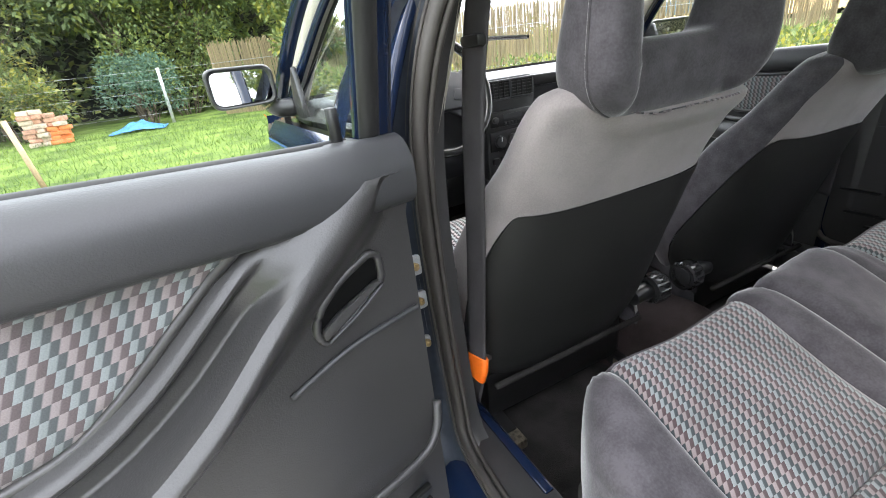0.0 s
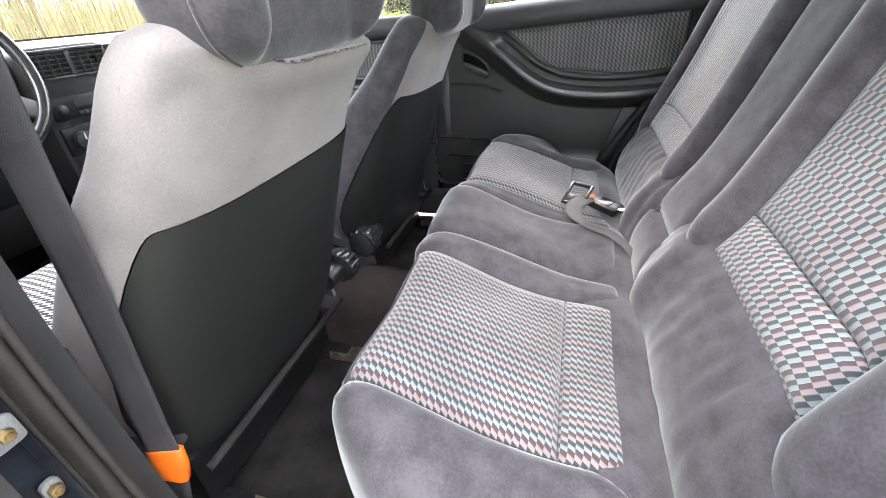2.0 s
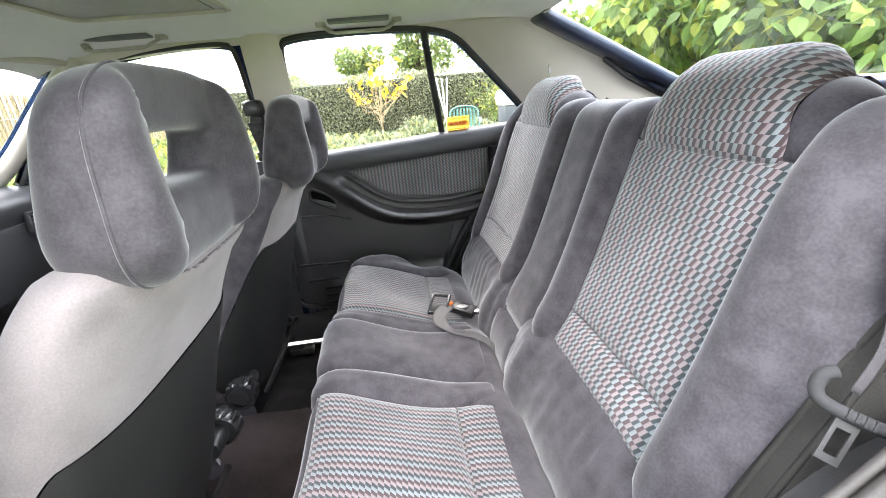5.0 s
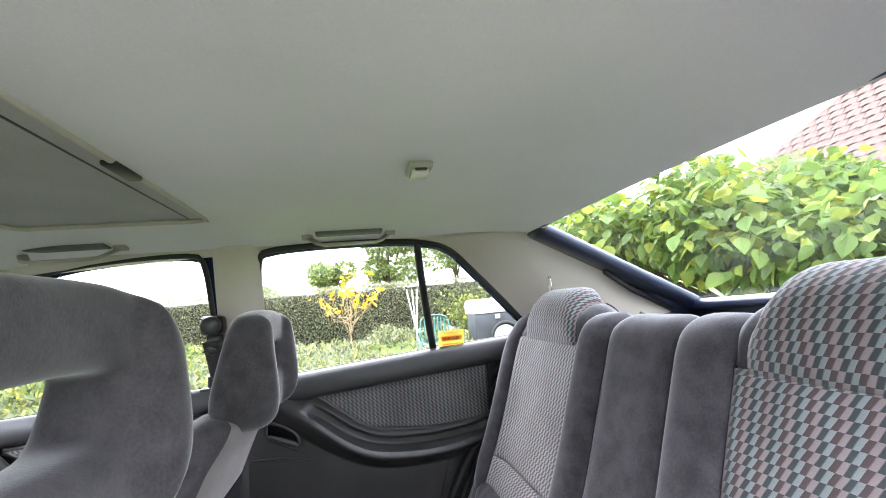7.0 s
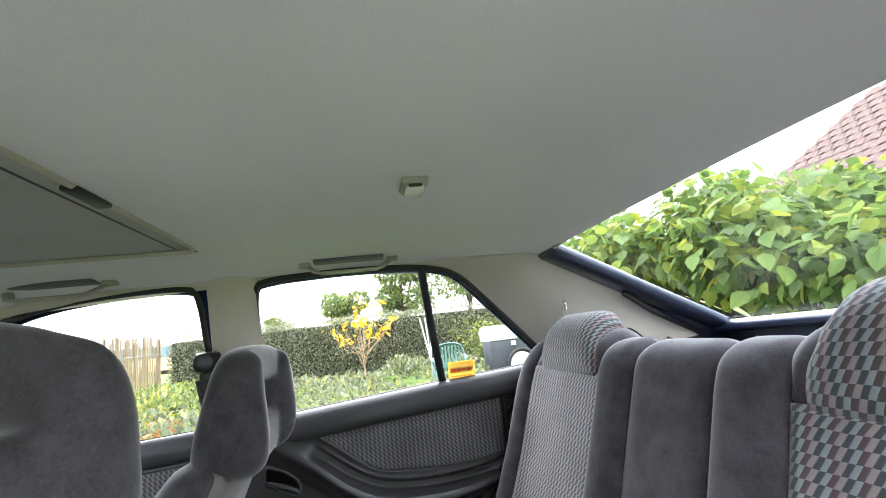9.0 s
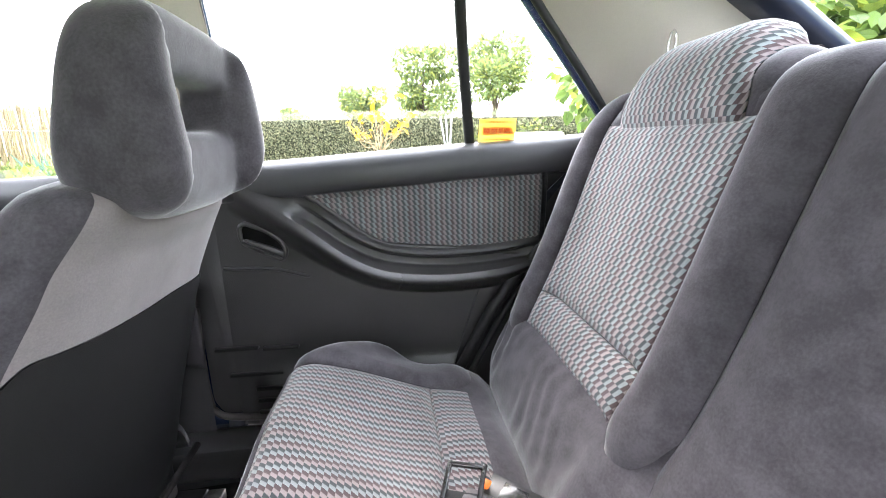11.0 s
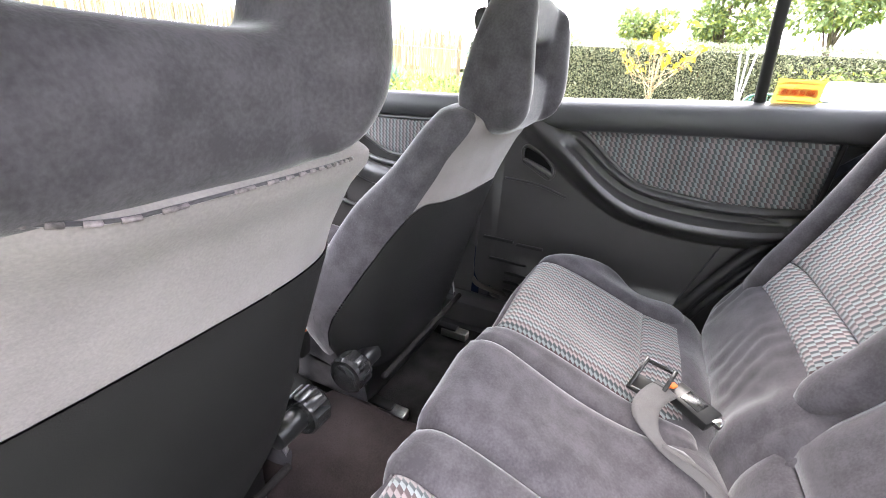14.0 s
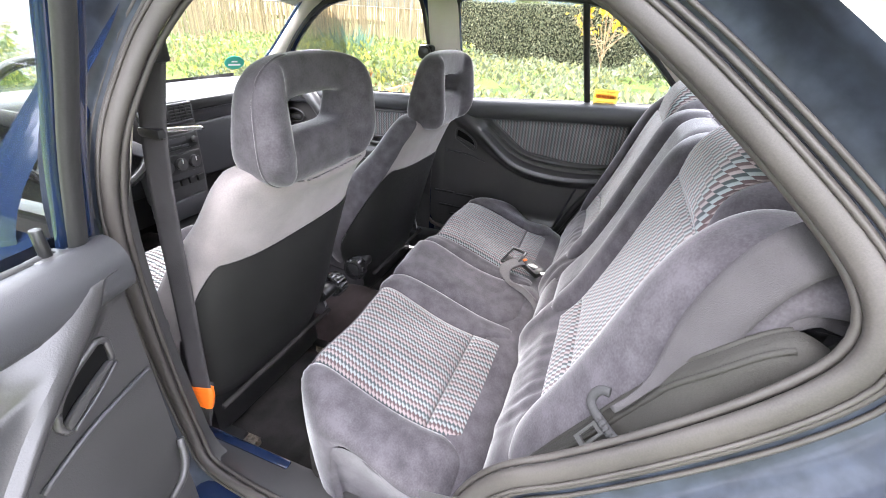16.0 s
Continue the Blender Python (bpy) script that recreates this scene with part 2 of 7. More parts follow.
GREY_BEIGE = material("beige_handle_plastic", (0.40, 0.38, 0.33), 0.55, vary=0.06, bump=0.1)
GLASS = pane_glass("window_glass")
GLASS_REAR = pane_glass("rear_window_glass", (0.84, 0.88, 0.88), 0.9)
GLASS_DOOR = pane_glass("open_door_glass", (0.86, 0.90, 0.88), 0.9)
MIRROR = material("mirror_silver", (0.8, 0.8, 0.8), 0.02, metal=1.0, vary=0.0, bump=0)
LENS = material("lamp_lens", (0.72, 0.72, 0.66), 0.25, vary=0.1, fine=120, bump=0.2, spec=0.6)
YELLOW = material("yellow_sticker", (0.72, 0.58, 0.17), 0.5, vary=0.05, bump=0)
ORANGE_INK = material("orange_ink", (0.80, 0.36, 0.08), 0.5, vary=0.05, bump=0)
RED_INK = material("dark_red_ink", (0.62, 0.16, 0.05), 0.5, vary=0.05, bump=0)
GREEN_INK = material("green_sticker", (0.02, 0.33, 0.22), 0.5, vary=0.05, bump=0)
WHITE_INK = material("white_ink", (0.8, 0.8, 0.78), 0.5, vary=0.03, bump=0)
GRASS = material("lawn", (0.085, 0.14, 0.04), 0.9, vary=0.5, fine=30, coarse=1.2, bump=0.6, tint=(1.3, 1.1, 0.9), spec=0.1)
BLADE = leafy("grass_blades", (0.105, 0.175, 0.045), 0.4)
CONCRETE = material("drive_concrete", (0.36, 0.345, 0.32), 0.9, vary=0.25, fine=60, coarse=4, bump=0.5)
HEDGE_LEAF = leafy("hedge_leaves", (0.22, 0.235, 0.15), 0.5, warm=(1.8, 1.6, 1.5))
# Near-black filler: the shade inside hedge and wood, put into the colour.
HEDGE_CORE = material("foliage_shade_core", (0.02, 0.024, 0.012), 0.95, vary=0.5, fine=20, coarse=3, bump=0.5)
TREE_LEAF = leafy("tree_leaves", (0.185, 0.245, 0.10), 0.5)
SHRUB_LEAF = leafy("shrub_leaves", (0.15, 0.20, 0.065), 0.5, warm=(2.2, 1.5, 0.8))
VEG_LEAF = leafy("vegetable_leaves", (0.16, 0.185, 0.105), 0.6)
BIG_LEAF = leafy("large_tree_leaves", (0.155, 0.245, 0.06), 0.6, warm=(1.75, 1.2, 0.65), through=0.5)
YELLOW_LEAF = leafy("yellow_leaves", (0.55, 0.36, 0.03), 0.35, warm=(1.3, 1.2, 1.0), through=0.4)
BLUE_LEAF = leafy("blue_green_leaves", (0.10, 0.17, 0.12), 0.4, warm=(1.5, 1.4, 1.3))
BARK = material("bark", (0.11, 0.085, 0.06), 0.95, vary=0.4, fine=40, coarse=6, bump=0.9)
TWIG = material("pale_bark", (0.32, 0.23, 0.14), 0.9, vary=0.3, fine=60, coarse=8, bump=0.6)
REED = leafy("dry_reed", (0.31, 0.25, 0.155), 0.3, rough=0.8, warm=(1.25, 1.22, 1.15), through=0.15)
WOOD_PALE = material("weathered_timber", (0.38, 0.27, 0.17), 0.85, vary=0.3, fine=60, coarse=6, bump=0.6)
TERRACOTTA = material("terracotta", (0.48, 0.17, 0.075), 0.85, vary=0.2, fine=80, coarse=9, bump=0.4)
BRICK = material("old_brick", (0.40, 0.22, 0.15), 0.9, vary=0.4, fine=60, coarse=9, bump=0.7)
BRICK_PALE = material("pale_stone", (0.45, 0.36, 0.28), 0.9, vary=0.35, fine=60, coarse=9, bump=0.7)
BRICK_ORANGE = material("orange_tile_brick", (0.62, 0.19, 0.06), 0.85, vary=0.2, fine=60, coarse=9, bump=0.5)
TARP = material("blue_tarpaulin", (0.05, 0.18, 0.42), 0.4, vary=0.3, fine=30, coarse=8, bump=0.4)
CHAIR_GREEN = material("green_garden_plastic", (0.028, 0.105, 0.082), 0.45, vary=0.08, bump=0.1)
BOX_WHITE = material("white_box_plastic", (0.72, 0.73, 0.74), 0.5, vary=0.06, fine=80, coarse=6, bump=0.1)
BOX_DARK = material("anthracite_box_plastic", (0.035, 0.04, 0.047), 0.5, vary=0.12, bump=0.1)
ROOF_TILE = material("red_roof_tiles", (0.10, 0.062, 0.050), 0.85, vary=0.3, fine=40, coarse=3, bump=0.5)
PLASTER = material("pale_plaster", (0.62, 0.58, 0.50), 0.9, vary=0.1, fine=40, coarse=2, bump=0.3)
HILL = material("far_hills", (0.12, 0.18, 0.22), 1.0, vary=0.2, fine=0.2, coarse=0.02, bump=0, spec=0.0)
FIELD = material("dry_field", (0.45, 0.32, 0.14), 1.0, vary=0.2, fine=2.0, coarse=0.2, bump=0, spec=0.0)
GALV = material("galvanised_post", (0.45, 0.46, 0.46), 0.5, metal=0.3, vary=0.2, bump=0.2)

# ---- building helpers ----
def mesh_of(verts, faces, smooth=True, uvs=None, tf=None):
    """A mesh from points and faces; tf moves the points; uvs is one pair a point."""
    flip = False
    if tf:
        verts = [tf(Vector(v)) for v in verts]
        o, a, b, c = (tf(Vector(p)) for p in ((0, 0, 0), (1, 0, 0), (0, 1, 0), (0, 0, 1)))
        flip = (a - o).cross(b - o).dot(c - o) < 0
    if flip:
        faces = [tuple(reversed(f)) for f in faces]
    me = bpy.data.meshes.new("m")
    me.from_pydata([tuple(v) for v in verts], [], faces)
    if uvs:
        layer = me.uv_layers.new(name="UVMap")
        flat = np.array([uvs[l.vertex_index] for l in me.loops], dtype=np.float32)
        layer.data.foreach_set("uv", flat.ravel())
    if smooth:
        me.polygons.foreach_set("use_smooth", [True] * len(me.polygons))
    me.update()
    return me


def bm_mesh(bm, tf=None, smooth=False, angle=35):
    if tf:
        o, a, b, c = (tf(Vector(p)) for p in ((0, 0, 0), (1, 0, 0), (0, 1, 0), (0, 0, 1)))
        for v in bm.verts:
            v.co = tf(v.co)
        if (a - o).cross(b - o).dot(c - o) < 0:
            bmesh.ops.reverse_faces(bm, faces=bm.faces[:])
    for f in bm.faces:
        f.smooth = smooth
    if smooth:
        for e in bm.edges:
            if len(e.link_faces) == 2 and e.calc_face_angle(0) > radians(angle):
                e.smooth = False
    me = bpy.data.meshes.new("m")
    bm.to_mesh(me)
    bm.free()
    return me


def part(name, me, mat, parent=None, label=""):
    """Links a mesh or bmesh as one object under a thing or a part."""
    if isinstance(me, bmesh.types.BMesh):
        me = bm_mesh(me)
    me.name = name
    me.materials.clear()
    me.materials.append(mat)
    ob = new(name, me)
    ob.parent = parent
    if label:
        tagged(ob, label)
    return ob


def thing(name, label, category, group="", kind="", at=(0, 0, 0)):
    """An Empty that holds the parts of one thing; the parts keep world metres."""
    ob = new(name)
    ob.empty_display_size = 0.05
    return tagged(ob, label, category, group, kind)


def box(x0, x1, y0, y1, z0, z1, bevel=0.0, seg=2, tf=None, smooth=True):
    bm = bmesh.new()
    bmesh.ops.create_cube(bm, size=1)
    for v in bm.verts:
        v.co = Vector(((x0 + x1) / 2 + v.co.x * (x1 - x0), (y0 + y1) / 2 + v.co.y * (y1 - y0), (z0 + z1) / 2 + v.co.z * (z1 - z0)))
    if bevel:
        bmesh.ops.bevel(bm, geom=bm.edges[:], offset=bevel, segments=seg, affect="EDGES", profile=0.5)
    return bm_mesh(bm, tf, smooth)


def smooth_line(points, n):
    """n points along a Catmull-Rom curve through the given ones, evenly by length."""
    p = [Vector(q) for q in points]
    p = [p[0] * 2 - p[1]] + p + [p[-1] * 2 - p[-2]]
    dense = []
    for i in range(1, len(p) - 2):
        for k in range(12):
            t = k / 12
            a, b, c, d = p[i - 1], p[i], p[i + 1], p[i + 2]
            dense.append(0.5 * ((2 * b) + (c - a) * t + (2 * a - 5 * b + 4 * c - d) * t * t + (3 * b - a - 3 * c + d) * t ** 3))
    dense.append(p[-2])
    acc = [0.0]
    for a, b in zip(dense, dense[1:]):
        acc.append(acc[-1] + (b - a).length)
    out, j = [], 0
    for k in range(n):
        s = acc[-1] * k / (n - 1)
        while j < len(acc) - 2 and acc[j + 1] < s:
            j += 1
        f = (s - acc[j]) / max(acc[j + 1] - acc[j], 1e-9)
        out.append(dense[j].lerp(dense[j + 1], f))
    return out


def sweep(points, radius, n=None, sides=10, closed=False, flat=1.0, up=None, tf=None, taper=None, curved=True, caps=True):
    """A rod or strap along a curve. radius: across; flat: its thickness over its width, along the up side."""
    line = smooth_line(points, n or max(2, len(points) * 6)) if curved and len(points) > 2 else [Vector(q) for q in points]
    verts, faces = [], []
    m = len(line)
    for i, q in enumerate(line):
        if closed:
            d = (line[(i + 1) % m] - line[i - 1]).normalized()
        else:
            d = (line[min(i + 1, m - 1)] - line[max(i - 1, 0)]).normalized()
        ref = Vector(up) if up else (Vector((0, 0, 1)) if abs(d.z) < 0.9 else Vector((1, 0, 0)))
        side = d.cross(ref).normalized()
        nor = side.cross(d).normalized()
        r = radius * (taper(i / (m - 1)) if taper else 1)
        for k in range(sides):
            a = 2 * math.pi * (k + 0.5) / sides
            ca, sa = math.cos(a), math.sin(a)
            if flat < 0.6:
                ca, sa = math.copysign(abs(ca) ** 0.5, ca), math.copysign(abs(sa) ** 0.7, sa)
            verts.append(q + side * (r * ca) + nor * (r * flat * sa))
    rings = m if closed else m - 1
    for i in range(rings):
        for k in range(sides):
            a, b = i * sides + k, i * sides + (k + 1) % sides
            c, d = ((i + 1) % m) * sides + (k + 1) % sides, ((i + 1) % m) * sides + k
            faces.append((a, d, c, b))
    if not closed and caps:
        faces.append(tuple(range(sides)))
        faces.append(tuple(reversed(range((m - 1) * sides, m * sides))))
    return mesh_of(verts, faces, True, None, tf)


def grid(fn, us, vs, uvfn=None, tf=None, thick=0.0, inward=None):
    """A sheet fn(u, v) over the given steps; UV in metres along the sheet. thick: closes it backwards by that depth."""
    nu, nv = len(us), len(vs)
    P = [[Vector(fn(u, v)) for v in vs] for u in us]
    verts = [p for r in P for p in r]
    across = [[0.0] * nv for _ in range(nu)]
    for i in range(1, nu):
        for j in range(nv):
            across[i][j] = across[i - 1][j] + (P[i][j] - P[i - 1][j]).length
    uvs = []
    for i in range(nu):
        run = 0.0
        for j in range(nv):
            if j:
                run += (P[i][j] - P[i][j - 1]).length
            uvs.append(uvfn(us[i], vs[j], P[i][j]) if uvfn else (across[i][j] - across[nu // 2][j], run))
    faces = [(i * nv + j, (i + 1) * nv + j, (i + 1) * nv + j + 1, i * nv + j + 1) for i in range(nu - 1) for j in range(nv - 1)]
    if thick:
        base = len(verts)
        for i in range(nu):
            for j in range(nv):
                if inward:
                    n = Vector(inward)
                else:
                    a = P[min(i + 1, nu - 1)][j] - P[max(i - 1, 0)][j]
                    b = P[i][min(j + 1, nv - 1)] - P[i][max(j - 1, 0)]
                    n = -a.cross(b).normalized()
                verts.append(P[i][j] + n * thick)
                uvs.append(uvs[i * nv + j])
        faces += [tuple(base + k for k in reversed(f)) for f in faces]
        rim = [i * nv for i in range(nu)] + [(nu - 1) * nv + j for j in range(1, nv)] + [i * nv + nv - 1 for i in range(nu - 2, -1, -1)] + [j for j in range(nv - 2, 0, -1)]
        for a, b in zip(rim, rim[1:] + rim[:1]):
            faces.append((b, a, base + a, base + b))
    return mesh_of(verts, faces, True, uvs, tf)


def spread(a, b, n):
    return [a + (b - a) * i / (n - 1) for i in range(n)]


def ease(x, a, b):
    t = max(0.0, min(1.0, (x - a) / (b - a)))
    return t * t * (3 - 2 * t)


def lerp_table(table, x):
    """Smooth reading between the rows (x, y...) of a short table."""
    if x <= table[0][0]:
        return table[0][1:]
    for a, b in zip(table, table[1:]):
        if x <= b[0]:
            t = (x - a[0]) / (b[0] - a[0])
            return tuple(p + (q - p) * t for p, q in zip(a[1:], b[1:]))
    return table[-1][1:]


def padded(S, u0, u1, v0, v1, nu, nv, puff=0.006, sink=0.012, band=0.018, out=(0, 0, 1), uvfn=None, tf=None):
    """An upholstered panel on the sheet S(u, v): swells in the middle and sinks into the seams at its rim."""
    eps = 1e-3
    du, dv = u1 - u0, v1 - v0

    def steps(a, b, n):
        base = spread(a, b, n)
        e = 0.12 * (b - a) / n
        return [a, a + e] + base[1:-1] + [b - e, b]

    us, vs = steps(u0, u1, nu), steps(v0, v1, nv)
    c = S((u0 + u1) / 2, (v0 + v1) / 2)
    lu = (Vector(S(u1, (v0 + v1) / 2)) - Vector(S(u0, (v0 + v1) / 2))).length
    mids = [Vector(S((u0 + u1) / 2, v)) for v in spread(v0, v1, 12)]
    lv = sum((b - a).length for a, b in zip(mids, mids[1:]))

    def fn(u, v):
        p = Vector(S(u, v))
        a = Vector(S(u + eps, v)) - Vector(S(u - eps, v))
        b = Vector(S(u, v + eps)) - Vector(S(u, v - eps))
        n = a.cross(b).normalized()
        if n.dot(Vector(out)) < 0:
            n = -n
        d = min((u - u0) / du * lu, (u1 - u) / du * lu, (v - v0) / dv * lv, (v1 - v) / dv * lv)
        if d <= 1e-9:
            return p - n * sink
        k = min(1.0, d / band)
        return p + n * (puff * (1 - (1 - k) ** 2.2) - 0.002 * (1 - k))

    return grid(fn, us, vs, uvfn, tf)


def plate(outline, thick, plane="yz", at=0.0, bevel=0.0, tf=None, seg=2, smooth=True):
    """A flat piece with the given outline (2D points), thickness along the plane's normal, rounded rim."""
    bm = bmesh.new()
    place = {"yz": lambda a, b: (at, a, b), "xz": lambda a, b: (a, at, b), "xy": lambda a, b: (a, b, at)}[plane]
    f = bm.faces.new([bm.verts.new(place(a, b)) for a, b in outline])
    r = bmesh.ops.extrude_face_region(bm, geom=[f])
    axis = {"yz": 0, "xz": 1, "xy": 2}[plane]
    for v in r["geom"]:
        if isinstance(v, bmesh.types.BMVert):
            v.co[axis] += thick
    bmesh.ops.recalc_face_normals(bm, faces=bm.faces[:])
    if bevel:
        rim = [e for e in bm.edges if abs((e.verts[0].co - e.verts[1].co)[axis]) < 1e-6]
        bmesh.ops.bevel(bm, geom=rim, offset=bevel, segments=seg, affect="EDGES", profile=0.5)
    return bm_mesh(bm, tf, smooth)


def round_poly(points, r, n=5):
    """A 2D outline with its corners rounded."""
    out, m = [], len(points)
    for i in range(m):
        p, a, b = Vector(points[i]), Vector(points[i - 1]), Vector(points[(i + 1) % m])
        k = min(r, (a - p).length * 0.45, (b - p).length * 0.45)
        s, e = p + (a - p).normalized() * k, p + (b - p).normalized() * k
        for j in range(n + 1):
            t = j / n
            q = s * (1 - t) ** 2 + p * (2 * t * (1 - t)) + e * t * t
            out.append((q.x, q.y))
    return out


def cylinder(p, axis, r, h, sides=20, bevel=0.0, r2=None, tf=None):
    bm = bmesh.new()
    bmesh.ops.create_cone(bm, cap_ends=True, segments=sides, radius1=r, radius2=r if r2 is None else r2, depth=h)
    if bevel:
        rim = [e for e in bm.edges if len(e.link_faces) == 2 and any(len(f.verts) > 4 for f in e.link_faces)]
        bmesh.ops.bevel(bm, geom=rim, offset=bevel, segments=2, affect="EDGES", profile=0.5)
    m = Matrix.Translation(p) @ Vector(axis).to_track_quat("Z", "Y").to_matrix().to_4x4()
    bm.transform(m)
    return bm_mesh(bm, tf, True)


def joined(*meshes):
    """Several meshes as one."""
    bm = bmesh.new()
    for me in meshes:
        bm.from_mesh(me)
        bpy.data.meshes.remove(me)
    me = bpy.data.meshes.new("m")
    bm.to_mesh(me)
    bm.free()
    return me


def curve_fn(points):
    """A smooth (y, z) profile read by 0..1 of its length."""
    line = smooth_line([(0, a, b) for a, b in points], 80)
    return lambda t: line[0] if t <= 0 else line[-1] if t >= 1 else line[int(t * 79)].lerp(line[min(79, int(t * 79) + 1)], t * 79 - int(t * 79))


def at_y(fn, y, rising=True):
    """The share of the profile at which it first reaches that y (or z)."""
    for i in range(400):
        if (fn(i / 400).y >= y) == rising:
            return i / 400
    return 1.0


def at_z(fn, z):
    for i in range(400):
        if fn(i / 400).z >= z:
            return i / 400
    return 1.0


CUSHION = curve_fn([(-0.06, 0.40), (-0.01, 0.432), (0.03, 0.472), (0.074, 0.511), (0.172, 0.526), (0.25, 0.549), (0.34, 0.583), (0.40, 0.602), (0.434, 0.598), (0.449, 0.574), (0.452, 0.48), (0.44, 0.39), (0.43, 0.27)])


def cushion_at(x, v):
    p = CUSHION(v)
    e = max(0.0, (abs(x) - 0.485) / 0.15)
    front = ease(p.y, 0.12, 0.46)
    y = p.y - 0.15 * front * e ** 1.6
    z = p.z - 0.035 * e ** 2.5 + 0.012 * (1 - ease(abs(x), 0.06, 0.14)) - 0.02 * front * e ** 3
    z += 0.006 * math.sin(x * 23) * math.sin(p.y * 17)
    return Vector((x, y, z))


def rear_cushion():
    seat = thing("bench_seat", "grey velour rear bench seat with lozenge-patterned cloth panels and headrests", "car seat")
    vb, vs_, vf = at_y(CUSHION, 0.088), at_y(CUSHION, 0.171), at_y(CUSHION, 0.434)
    up = (0, 0.3, 1)

    def tail(c, hw):
        """The cushion's sheet from the rear strip forwards, with a rounded rear end; v runs 0..1."""
        def at(u, v):
            lo = vb - 0.02 + 0.05 * min(1.2, abs(abs(u) - c) / hw) ** 4
            return cushion_at(u, lo + (1 - lo) * v)
        return at

    for s in (-1, 1):
        a, b = (0.172, 0.512) if s > 0 else (-0.504, -0.188)
        part("cloth_panel", padded(cushion_at, a, b, vs_, vf, 22, 26, 0.007, 0.012, 0.025, up), CLOTH_SEAT, seat, "lozenge-patterned cloth panel")
        part("cloth_strip", padded(cushion_at, a, b, vb, vs_, 22, 8, 0.006, 0.012, 0.02, up), CLOTH_SEAT, seat, "lozenge-patterned cloth strip")
        part("front_panel", padded(cushion_at, a, b, vf, 1.0, 18, 10, 0.004, 0.012, 0.02, up), VELOUR, seat)
        part("inner_bolster", padded(tail(0.135, 0.037), *((0.098, 0.172) if s > 0 else (-0.188, -0.108)), 0.0, 1.0, 14, 40, 0.010, 0.014, 0.026, up), VELOUR, seat)
        part("outer_bolster", padded(tail(0.575, 0.065), *((0.512, 0.648) if s > 0 else (-0.626, -0.504)), 0.0, 1.0, 16, 44, 0.016, 0.014, 0.045, up), VELOUR, seat)

        def side(u, v, s=s):
            p = cushion_at(s * (0.647 if s > 0 else 0.625), u)
            return Vector((s * ((0.647 if s > 0 else 0.625) - 0.02 * v - 0.012 * math.sin(v * 3.1)), p.y - 0.03 * v * ease(p.y, 0.1, 0.4), p.z - 0.004 - v * (p.z - 0.285)))
        part("side_skirt", grid(side, spread(0, 1, 36), spread(0, 1, 8)), VELOUR, seat)
    part("centre_panel", padded(tail(0.0, 0.105), -0.108, 0.098, 0.0, 1.0, 18, 44, 0.012, 0.016, 0.035, up), VELOUR, seat)
    part("rear_strip", padded(lambda u, v: cushion_at(u, v) - Vector((0, 0, 0.004 * ease(v, vb, vb + 0.05))), -0.622, 0.642, 0.0, vb + 0.06, 60, 12, 0.004, 0.012, 0.02, up), VELOUR, seat)
    part("seat_base", box(-0.60, 0.60, -0.03, 0.40, 0.235, 0.47, 0.02), CARPET, seat)
    return seat


BACK = curve_fn([(-0.03, 0.440), (0.002, 0.448), (0.023, 0.470), (0.031, 0.508), (0.022, 0.555), (-0.008, 0.612), (-0.036, 0.658), (-0.072, 0.72), (-0.113, 0.82), (-0.151, 0.93), (-0.186, 1.03)])
BACK_TOP = curve_fn([(-0.186, 1.03), (-0.202, 1.063), (-0.228, 1.078), (-0.262, 1.076), (-0.287, 1.05), (-0.297, 0.98), (-0.30, 0.90)])
HEAD = curve_fn([(-0.180, 1.022), (-0.184, 1.055), (-0.191, 1.09), (-0.208, 1.121), (-0.24, 1.141), (-0.277, 1.138), (-0.30, 1.112), (-0.307, 1.07), (-0.305, 1.02)])


def back_at(x, v):
    """v 0..1: up the face; 1..2: over the top."""
    p = BACK(v) if v <= 1 else BACK_TOP(v - 1)
    e = max(0.0, (abs(x) - 0.50) / 0.165)
    y = p.y + 0.028 * math.exp(-((abs(x) - 0.55) / 0.05) ** 2) * ease(p.z, 0.6, 0.72) * (1 - ease(v, 0.9, 1.2)) + 0.018 * math.exp(-((abs(x) - 0.145) / 0.04) ** 2) * (1 - ease(v, 1.0, 1.4))
    drop = 0.035 * e ** 2.2 * ease(v, 0.55, 1.0)
    return Vector((x, y - 0.05 * e ** 2.5, p.z - drop))


